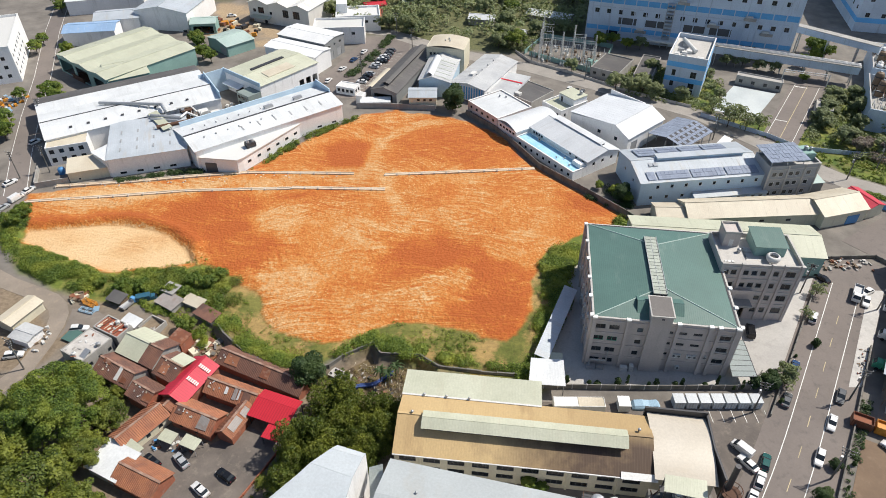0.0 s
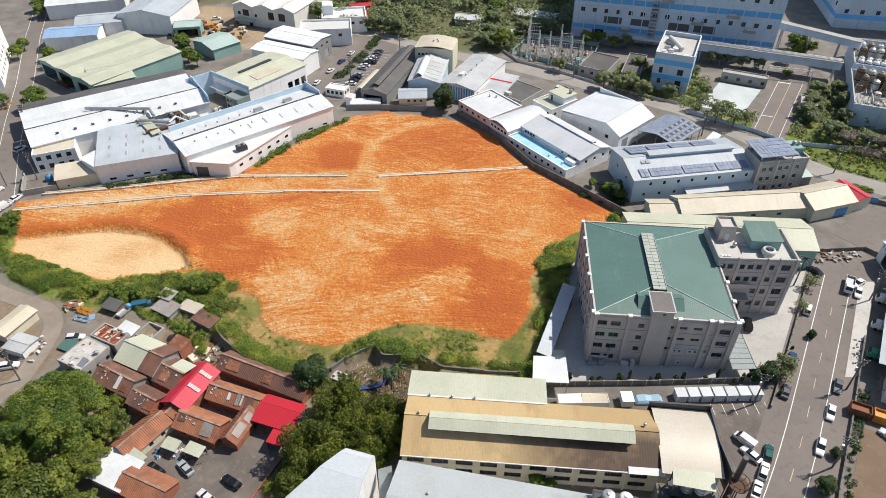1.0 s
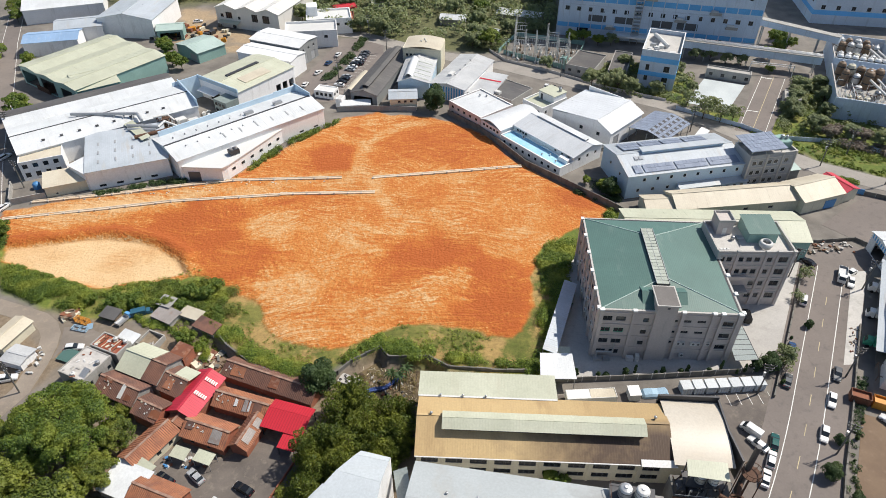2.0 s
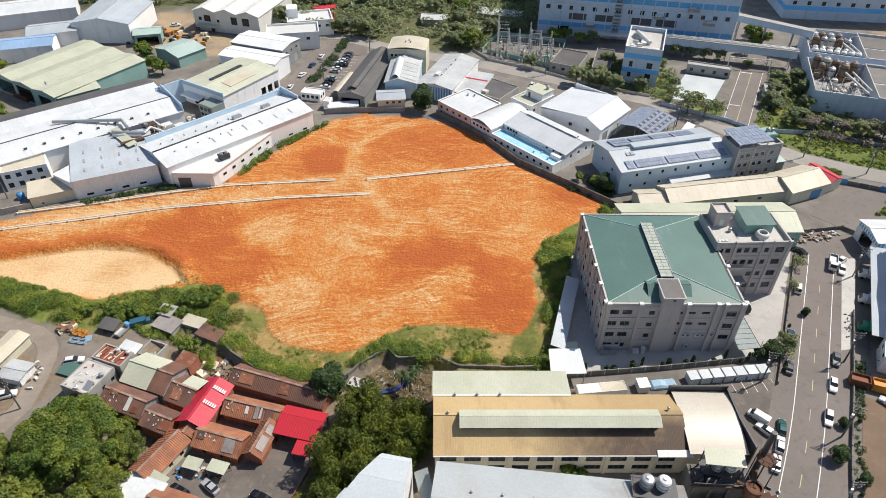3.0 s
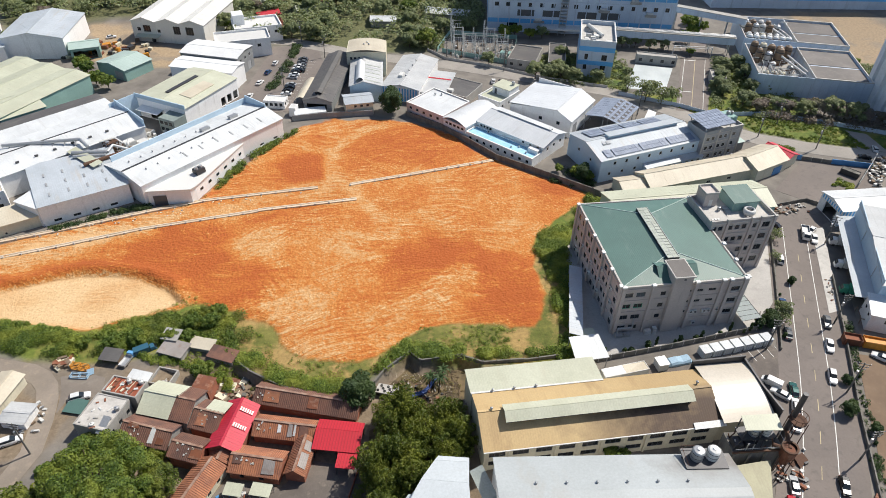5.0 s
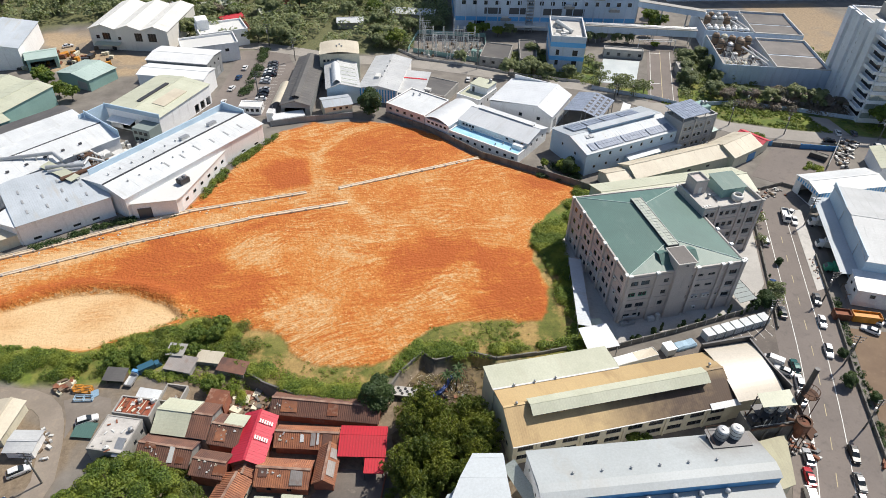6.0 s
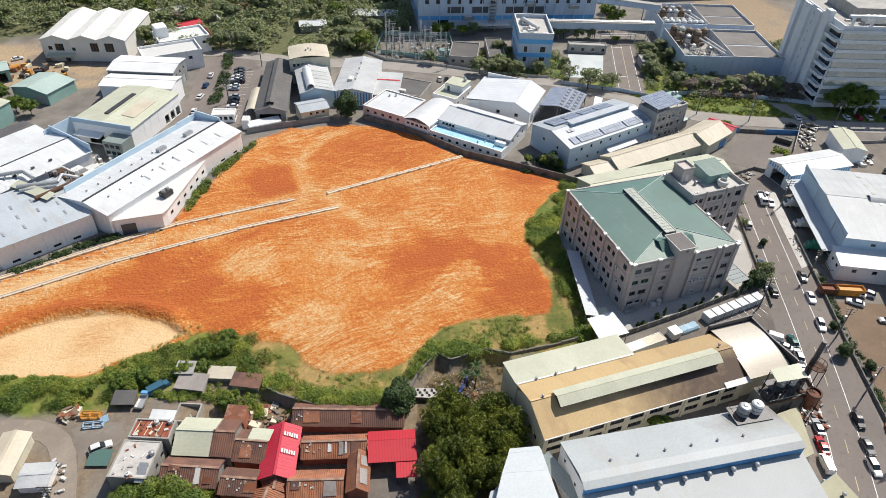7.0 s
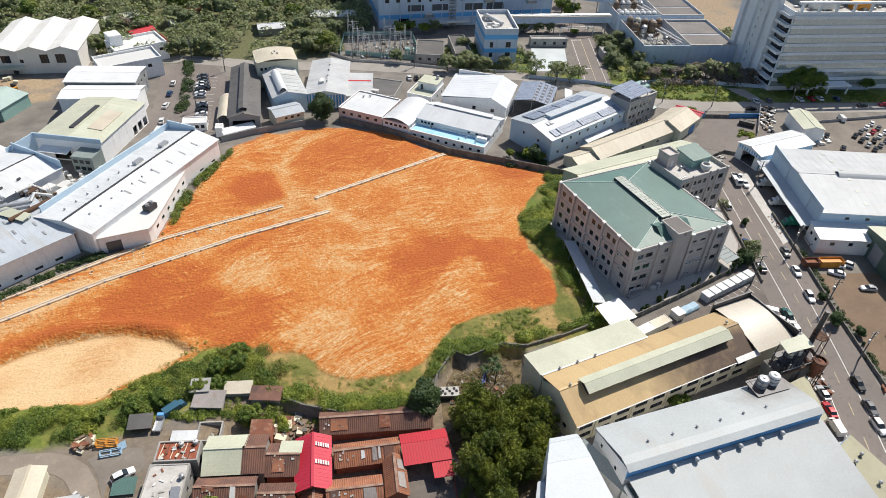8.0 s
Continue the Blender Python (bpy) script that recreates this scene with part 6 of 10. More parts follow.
    for x, y, w, d, h in ((-8.5, -3.2, 6.5, 2.4, 6.0), (6.2, 0.6, 3.6, 2.8, 6.2), (7.0, -3.2, 4.4, 2.6, 5.4), (-1.0, -5.0, 5.0, 1.8, 6.4), (10.4, -0.6, 3.4, 3.0, 5.0), (-7.5, 0.2, 4.2, 2.6, 6.4)):
        on(pl, "machine_house", OFFWHITE if h < 6.3 else PLANT_WALL, x, x + w, y, y + d, 0, h)
    for i in range(8):
        x = -7 + 1.9 * i
        part("pipe", Shape().tube((x, -1.4, 6.6), (x + 1.4, 1.2, 7.2), 0.12, k=6).tube((x, -1.4, 4.0), (x, -1.4, 6.6), 0.1, k=6), OFFWHITE if i % 2 else RUSTY, pl)
    du = thing("roof_duct", "large steel extraction duct lying across the roofs", "duct", (0, 0, 0))
    for a, c in (((-135.0, 208.0, 9.4), (-112.2, 208.2, 9.5)), ((-112.2, 208.2, 9.5), (-109.4, 204.2, 9.0))):
        part("duct", Shape().tube(a, c, 0.55, k=12), STEEL, du)
    for i in range(7):
        x = -133 + 3.2 * i
        part("support", Shape().box(x - 0.1, x + 0.1, 207.0, 209.2, 7.2, 8.9), STEEL, du)
    cp = thing("court_wall", "pale blue wall round the loading court", "wall", kind="structure")
    part("wall_run", Shape().prism(ribbon([(-108.2, 233.8), (-100.4, 241.3)], 0.15), 0, 9.0), BLUEGREY_WALL, cp)

white_factory()


def loading_hall():
    b = hall("loading_hall", "pale green roofed factory with a deep loading bay", (-82.6, 228.3), (-65.6, 251.8), 22.0, 7.6, 8.6, WHITE_WALL, MINT_ROOF_X, seam=2.0, left=[(4.5, 2.6, 6.0, 4.6, "open"), (14, 2.6, 6.0, 4.6, "open")],
             front=row(3, 20, 27, 1.8, 2.4, 3.2, "open"))
    part("bay_office", Shape().box(-6.0, -0.02, 0.0, 7.0, 0, 5.6), OFFICE_GREY, b, "grey-green glazed office at the loading bay")
    part("parapet", Shape().box(-0.4, 0.0, -0.5, 22.4, 7.6, 9.2), BLUEGREY_WALL, b)
    part("canopy", Shape().slab((-3.5, 10, 4.4), (-0.05, 10, 4.9), (-0.05, 20, 4.9), (-3.5, 20, 4.4), 0.15), WHITE_ROOF_Y, b)
    for z in (1.6, 4.0):
        for i in range(3):
            part("window", Shape().box(-6.06, -6.0, 1.0 + 2 * i, 2.4 + 2 * i, z - 0.6, z + 0.6), GLASS, b)
    part("roof_vent", Shape().box(6, 22, 12, 13.5, 8.2, 9.0), DARK_STEEL, b)
    part("roof_panel", Shape().slab((7, 3.0, 8.05), (20, 3.0, 8.05), (20, 8.0, 8.45), (7, 8.0, 8.45), 0.2), CREAM_ROOF, b, "darker replaced roof sheets")
    heap = random.Random(4)
    pal = thing("pallet_stack", "rows of white wrapped goods in the loading yard", "goods", (-90.5, 225.5, 0), 40)
    for i in range(46):
        x, y = heap.uniform(-7, 5), heap.uniform(-5, 4)
        part("bale", Shape().box(-0.45, 0.45, -0.45, 0.45, 0, heap.uniform(0.5, 1.5)), OFFWHITE, pal, m=pose(x, y, 0, 0, 0, heap.uniform(0, 90)))


loading_hall()
hall("factory_hall", "huge factory under a pale green ribbed roof", (-176.0, 254.0), (-144.0, 231.2), 40.0, 7.4, 8.3, TEAL_WALL, MINT_ROOF, axis="y", bays=3, seam=2.2, front=[(6.5, 3.2, 11.0, 5.6, "open"), (19, 3.2, 10.0, 5.6, "open"), (32, 3.0, 8.0, 5.0, "open")])
hall("factory_hall", "extension with a pale green sheet roof", (-143.2, 231.8), (-131.0, 240.4), 26.0, 6.6, 8.0, TEAL_WALL, MINT_ROOF, axis="x", seam=2.2)
rk = thing("steel_stock", "rust-brown steel frames stacked under the roof", "stock", (-163.5, 246.8, 0), -35)
for i in range(9):
    part("steel_frame", Shape().box(-4 + i, -3.5 + i, -2, 2, 0.2, 1.6).box(-4.2 + i, -3.3 + i, -2, -1.8, 0, 2.2), RUSTY, rk)
block("apartment_block", "white block with rows of windows beside the street", (-205.4, 234.4), (-187.2, 243.0), 40.0, 14.0, WHITE_WALL, OFFWHITE, 0, 0.9, [(u, z, 1.5, 1.5, "win") for u in (2.5, 6, 9.5, 13, 16.5) for z in (3, 6.6, 10.2)], (), (), [(u, z, 1.5, 1.5, "win") for u in (3, 8, 13, 18, 23, 28) for z in (3, 6.6, 10.2)], WHITE)
hall("warehouse", "warehouse with a blue sheet roof", (-187.6, 279.4), (-166.0, 284.6), 13.0, 6.2, 7.6, WHITE_WALL, BLUE_ROOF, seam=1.8)
hall("warehouse", "warehouse with a faded blue-white roof", (-180.5, 294.8), (-161.5, 300.8), 14.0, 6.4, 8.0, WHITE_WALL, BLUEGREY_ROOF, seam=1.8)
hall("warehouse", "large hall with a grey-white roof", (-164.0, 303.0), (-138.0, 300.6), 30.0, 9.0, 11.4, WHITE_WALL, BLUEGREY_ROOF, axis="y", seam=2.0)
hall("warehouse", "distant pale warehouse with a low roof", (-206.0, 318.0), (-172.0, 330.0), 20.0, 7.0, 9.0, WHITE_WALL, WHITE_ROOF_X)
hall("workshop", "small hall with a teal-grey roof and slatted front", (-122.6, 283.4), (-110.2, 272.6), 13.6, 4.6, 6.0, TEAL_WALL, TEAL_ROOF, axis="y", front=[(12.5, 1.8, 5.0, 3.2, "shutter")], seam=1.5)
hall("open_shed", "open shed with a grey roof over scrap", (-135.8, 297.4), (-124.6, 299.6), 9.0, 5.0, 6.2, TEAL_WALL, TEAL_ROOF, front=[(5.6, 2.0, 9.0, 3.6, "open")])
wb = hall("factory_hall", "big white hall with three shallow gables", (-113.4, 317.4), (-81.4, 306.2), 34.0, 9.2, 11.0, CREAM_WHITE, HALL_ROOF, axis="y", bays=3, seam=2.4, front=[(7, 6, 3.4, 3.0, "dark"), (3.2, 5.6, 1.6, 1.6, "dark"), (12.5, 5.2, 1.4, 1.4, "dark"), (21, 6, 3.2, 3.6, "dark"), (27, 6, 3.6, 3.6, "dark")])
part("canopy", Shape().slab((2, -3, 3.0), (13, -3, 3.0), (13, -0.02, 3.5), (2, -0.02, 3.5), 0.12), MINT_ROOF, wb)
block("factory_block", "white flat-roofed block beside the car park", (-75.4, 288.4), (-52.6, 291.4), 12.6, 7.0, WHITE_WALL, OFFWHITE, 0, 0.8, row(4, 3, 18, 5.0, 1.6, 1.3, "dark"), (), (), row(3, 2, 10, 5, 1.2, 1.4, "dark") + row(3, 2, 10, 2, 1.2, 1.4, "dark"), WHITE, "factory building")
fb = block("factory_block", "white block with a stair tower and brown balconies", (-68.0, 304.4), (-47.6, 308.0), 14.0, 6.6, WHITE_WALL, OFFWHITE, 0, 0.8, row(5, 3, 18, 4.6, 1.5, 1.3), (), (), row(4, 2, 12, 4.6, 1.6, 1.4, "dark"), WHITE, "factory building")
on(fb, "stair_tower", WHITE_WALL, 0.4, 5.4, 7, 13.5, 6.6, 11.0)
for z in (3.2, 6.0):
    part("balcony", Shape().box(20.6, 22.4, 1, 13, z - 0.2, z).box(22.2, 22.4, 1, 13, z, z + 0.9), BRICK, fb)
hall("factory_hall", "white hall with a bright white roof", (-91.6, 267.4), (-67.4, 256.8), 10.5, 7.6, 8.4, WHITE_WALL, BRIGHT_ROOF)
hall("factory_hall", "white-roofed hall with a dark grey front", (-88.6, 278.6), (-65.8, 268.6), 14.0, 8.6, 9.4, DARKGREY_WALL, BRIGHT_ROOF, right=row(3, 3, 11, 6.2, 1.4, 1.2) + row(2, 4, 10, 2.2, 3.0, 3.4, "shutter"))
for p0, p1, d, m in (((-58, 330), (-48, 334), 7, RED_ROOF), ((-40, 338), (-30, 340), 6, MINT_ROOF), ((-66, 352), (-50, 356), 8, MINT_ROOF), ((-38, 352), (-24, 350), 8, TILE_ROOF), ((-6, 318), (6, 316), 7, WHITE_ROOF_X), ((22, 326), (42, 318), 9, WHITE_ROOF_X), ((14, 300), (20, 298), 6, WHITE_ROOF_X), ((-100, 352), (-80, 356), 8, WHITE_ROOF_X)):
    hall("shed", "low shed half hidden among trees", p0, p1, d, 3.2, 4.4, CONCRETE, m, category="shed", group="sheds in the woods")

# ---- works with blue bands ----


def band(parent, L, D, z0, z1, faces=("front", "left", "right"), material=None):
    for f in faces:
        s = {"front": (0, L, -0.06, -0.005), "left": (-0.06, -0.005, 0, D), "right": (L + 0.005, L + 0.06, 0, D)}[f]
        part("colour_band", Shape().box(*s, z0, z1), material or SKY_BLUE, parent)


def big_works():
    p0, p1, D, H = (49.0, 306.2), (133.8, 283.6), 62.0, 34.0
    L = heading(p0, p1)[1]
    holes = row(16, 4, 84, 13.0, 1.9, 1.9, "dark") + [(18, 9.2, 8, 3.0, "louvre"), (30, 9.2, 8, 3.0, "louvre"), (47, 9.0, 9, 3.2, "louvre"), (58, 9.0, 9, 3.2, "louvre"), (70, 3.4, 8, 4.6, "dark"), (12, 3.0, 5, 3.4, "dark")] + row(14, 6, 82, 23.5, 1.9, 1.9, "dark")
    b = block("works_building", "large grey-blue works with bright blue bands", p0, p1, D, H, PLANT_WALL, CONCRETE, 0, 1.2, holes, (), (), row(8, 5, 58, 13, 1.8, 2.0, "dark"), None, "factory building")
    for z0, z1 in ((4.4, 6.4), (16.6, 19.0), (28.5, 31.0)):
        band(b, L, D, z0, z1)
    for i in range(18):
        x = L * i / 17
        part("rib", Shape().box(x - 0.2, x + 0.2, -0.25, -0.065, 0, H + 1.2), PLANT_WALL, b)
    for i in range(7):
        part("ledge", Shape().box(1 + 12.3 * i, 12 + 12.3 * i, -0.18, -0.066, 14.8, 15.1), PLANT_WALL, b)
    for x, z in ((8, 19.5), (38, 19.5), (52, 11.2), (66, 15.6), (74, 10), (22, 5.2)):
        bal = part("balcony", Shape().box(x, x + 5, -2.0, -0.01, z, z + 0.25).box(x, x + 5, -2.0, -1.85, z + 0.25, z + 1.2), CONCRETE, b)
        on(bal, "cooling_unit", OFFWHITE, x + 0.5, x + 3.5, -1.6, -0.2, z + 0.25, z + 1.8)
    ladder = part("fire_stair", Shape().box(34.0, 34.3, -2.6, -2.3, 0, 20).box(37.2, 37.5, -2.6, -2.3, 0, 20), STEEL, b, "steel fire stair")
    for i in range(12):
        part("landing", Shape().box(34.0, 37.5, -2.6, -0.4, 1.5 + 1.6 * i, 1.65 + 1.6 * i), STEEL, ladder)
    part("roof_plant", Shape().box(20, 60, 12, 30, H, H + 3), OFFWHITE, b)
    part("gantry", Shape().box(26, 44, -5.0, -0.1, 3.0, 3.8), OFFWHITE, b)
    q = block("works_building", "second works block with blue bands", (177.0, 321.0), (330.0, 293.0), 60, 28, PLANT_WALL, CONCRETE, 0, 1.2, row(22, 4, 150, 8, 1.9, 1.9, "dark") + row(22, 4, 150, 15, 1.9, 1.9, "dark"), (), row(8, 5, 55, 10, 1.9, 1.9, "dark"), (), None, "factory building")
    band(q, heading((177, 321), (330, 293))[1], 60, 4.4, 6.6)
    band(q, heading((177, 321), (330, 293))[1], 60, 17, 19.4)
    br = thing("pipe_bridge", "long enclosed grey bridge on steel legs", "bridge", (98.8, 278.0, 0), heading((98.8, 278.0), (152.0, 258.6))[0])
    Lb = heading((98.8, 278.0), (152.0, 258.6))[1]
    part("corridor", Shape().box(0, Lb, 0, 4.0, 5.0, 8.0), PLANT_WALL, br)
    part("roof", Shape().box(-0.2, Lb + 0.2, -0.2, 4.2, 8.0, 8.3), CONCRETE, br)
    for i in range(3):
        part("pipe", Shape().tube((0, 0.8 + i, 8.6), (Lb, 0.8 + i, 8.6), 0.2, k=8), STEEL, br)
    for i in range(7):
        x = 2 + (Lb - 4) * i / 6
        part("leg", Shape().tube((x, 0.3, 0), (x, 0.3, 5), 0.18, k=6).tube((x, 3.7, 0), (x, 3.7, 5), 0.18, k=6).tube((x, 0.3, 1), (x, 3.7, 4.8), 0.1, k=6), STEEL, br)
    br2 = thing("pipe_bridge", "high grey link bridge between works", "bridge", (133.0, 296.6, 0), -41)
    part("corridor", Shape().box(0, 40, 0, 3.4, 9.4, 12.0), PLANT_WALL, br2)
    part("roof", Shape().box(0, 40, -0.15, 3.55, 12.0, 12.25), CONCRETE, br2)
    for x in (8, 20, 32):
        part("leg", Shape().tube((x, 0.4, 0), (x, 0.4, 9.4), 0.25, k=6).tube((x, 3.0, 0), (x, 3.0, 9.4), 0.25, k=6), STEEL, br2)


def blue_tower():
    p0, p1, D, H = (73.3, 250.0), (86.8, 244.6), 24.0, 14.0
    L = heading(p0, p1)[1]
    b = block("blue_tower", "grey-blue plant tower with blue bands and rooftop machines", p0, p1, D, H, PLANT_WALL, LIGHT_CONCRETE, 0, 1.6, [(3.2, 8.6, 1.4, 2.4, "dark"), (10.6, 8.6, 2.2, 2.4, "dark"), (3.2, 4.4, 1.4, 2.6, "dark"), (10.6, 4.4, 2.2, 2.6, "dark"), (10.6, 1.6, 2.2, 2.0, "dark")],
              (), (), row(5, 3, 21, 8.6, 1.3, 1.3, "dark") + row(5, 3, 21, 4.6, 1.3, 1.3, "dark"), WHITE, "factory building")
    band(b, L, D, 11.0, 13.0)
    band(b, L, D, 5.2, 7.0)
    rnd = random.Random(7)
    for i in range(9):
        x, y = rnd.uniform(1, L - 4), rnd.uniform(1.5, D - 4)
        on(b, "machine", STEEL if i % 2 else OFFWHITE, x, x + rnd.uniform(1, 2.6), y, y + rnd.uniform(1, 2.6), H, H + rnd.uniform(0.8, 2.0))
    part("duct", Shape().tube((3, 16, H + 2.2), (9, 8, H + 1.0), 0.8, k=10).tube((3, 16, H + 2.2), (3, 20, H + 0.5), 0.8, k=10), OFFWHITE, b)


def tank_yard(p0, p1, D, H, seed, tanks):
    L = heading(p0, p1)[1]
    b = block("tank_building", "grey walled plant with tanks in its open half", p0, p1, D, 4.0, PLANT_WALL, CONCRETE, 0, H - 4.0, category="factory building")
    part("upper_deck", Shape().box(L * 0.5, L - 0.28, 0.6, D - 0.6, 3.8, H - 0.8), PLANT_WALL, b)
    part("deck_roof", Shape().box(L * 0.5 + 0.2, L - 0.5, 0.8, D * 0.46, H - 0.8, H - 0.6).box(L * 0.5 + 0.2, L - 0.5, D * 0.5, D - 0.8, H - 0.8, H - 0.6), DECK_FELT, b, "grey felted deck")
    part("rail", Shape().box(L * 0.5, L * 0.5 + 0.25, 0.6, D - 0.6, H - 0.8, H + 0.4).box(L - 0.3, L, 0, D, H, H + 0.5), OFFWHITE, b)
    rnd = random.Random(seed)
    for x, y, r, h, m in tanks:
        tank(b, x, y, 4.0, r, h, m)
    part("duct", Shape().tube((L * 0.30, D * 0.62, 8.6), (L * 0.44, D * 0.12, 8.0), 0.45, k=8).tube((L * 0.36, D * 0.66, 8.8), (L * 0.47, D * 0.2, 8.2), 0.35, k=8), OFFWHITE, b, "pale insulated ducts")
    for y in (-0.1, D - 0.5):
        part("coping", Shape().box(L * 0.5, L + 0.1, y, y + 0.6, H + 0.004, H + 0.35), LIGHT_CONCRETE, b)
    part("coping", Shape().box(0, 0.4, 0.5, D - 0.5, H + 0.004, H + 0.3), LIGHT_CONCRETE, b)
    for i in range(34):
        x, y = rnd.uniform(1.5, L * 0.44), rnd.uniform(1.5, D - 2)
        z = rnd.uniform(5, 9)
        part("pipe", Shape().tube((x, y, z), (x + rnd.uniform(2, 6), y, z), 0.12, k=6).tube((x, y, 4), (x, y, z), 0.1, k=6) if i % 2 else Shape().tube((x, y, z), (x, min(D - 1, y + rnd.uniform(3, 8)), z), 0.12, k=6).tube((x, y, 4), (x, y, z), 0.1, k=6), OFFWHITE if i % 3 else RUSTY, b)
    for i in range(10):
        x = 1.5 + L * 0.045 * i
        part("frame", Shape().tube((x, 2, 4), (x, 2, 8.4), 0.09, k=5).tube((x, 8, 4), (x, 8, 8.4), 0.09, k=5).tube((x, 2, 8.4), (x, 8, 8.4), 0.09, k=5), STEEL, b)
    for i in range(15):
        x = L * i / 14
        part("rib", Shape().box(x - 0.15, x + 0.15, -0.2, -0.004, 0, H), PLANT_WALL, b)


big_works()
blue_tower()
tank_yard((139.8, 222.2), (180.4, 205.6), 33.0, 8.4, 3, [(3.2 + 3.5 * i, 28.4 - 0.4 * i, 1.6, 7.6 - 0.3 * i, (TANK_BROWN, CREAM_WALL, TANK_BROWN, TANK_BROWN)[i]) for i in range(4)] + [(4.6, 23.6, 1.4, 6.4, TANK_BROWN), (8.6, 23.0, 1.5, 5.4, STEEL), (12.8, 23.0, 1.8, 7.4, TANK_BROWN), (16.4, 25.6, 1.7, 7.8, TANK_BROWN)] + [(4.0 + 3.0 * i, 4.2, 1.25, 2.8, OFFWHITE) for i in range(3)] + [(5.4 + 3.2 * i, 8.6, 1.2, 2.6, CREAM_WALL) for i in range(3)] + [(16.0, 14.0, 1.3, 3.6, STEEL), (9.0, 15.0, 1.3, 4.0, OFFWHITE)])
tank_yard((156.2, 258.2), (197.0, 241.4), 30.0, 8.4, 5, [(2.6 + 2.8 * i, 3.4, 1.3, 5.4, WHITE) for i in range(7)] + [(3.4 + 3.0 * i, 9.0, 1.2, 4.4, (OFFWHITE, STEEL, CREAM_WALL)[i % 3]) for i in range(5)] + [(4 + 3.2 * i, 16, 1.4, 6.2, (TANK_BROWN, STEEL, OFFWHITE)[i % 3]) for i in range(5)] + [(4 + 3.4 * i, 23, 1.4, 5.6, (OFFWHITE, TANK_BROWN)[i % 2]) for i in range(4)])
block("court_pavilion", "low grey pavilion beside the court", (104.6, 258.4), (120.6, 251.4), 4.0, 3.6, CONCRETE, CONCRETE, 0, 0.4, row(4, 2, 16, 1.8, 1.4, 1.4, "dark"))
block("pump_house", "low concrete pump house with dark roof", (46.2, 262.0), (57.0, 256.0), 17.0, 4.0, CONCRETE, DARK_ROOF, 0, 0.4, row(3, 2, 10, 2.2, 1.4, 1.2, "dark"))
block("pump_house", "low concrete store with a dark roof", (62.5, 255.6), (69.5, 253.0), 22.0, 4.0, CONCRETE, DARK_ROOF, 0, 0.4)
block("gate_lodge", "small grey lodge among shrubs", (126.0, 231.5), (131.5, 229.2), 8.0, 3.4, CONCRETE, CONCRETE, 0, 0.3, row(2, 1.4, 4.4, 1.8, 1.0, 1.0, "dark"))
gt = thing("pipe_gantry", "white pipe gantry over the works road", "gantry", (124.6, 262.6, 0), -16)
part("beam", Shape().tube((0, 0, 5), (17, 0, 5), 0.16, k=8).tube((0, 0, 4.2), (17, 0, 4.2), 0.12, k=8), WHITE, gt)
for x in (0, 17):
    part("post", Shape().tube((x, 0, 0), (x, 0, 5), 0.18, k=8), WHITE, gt)


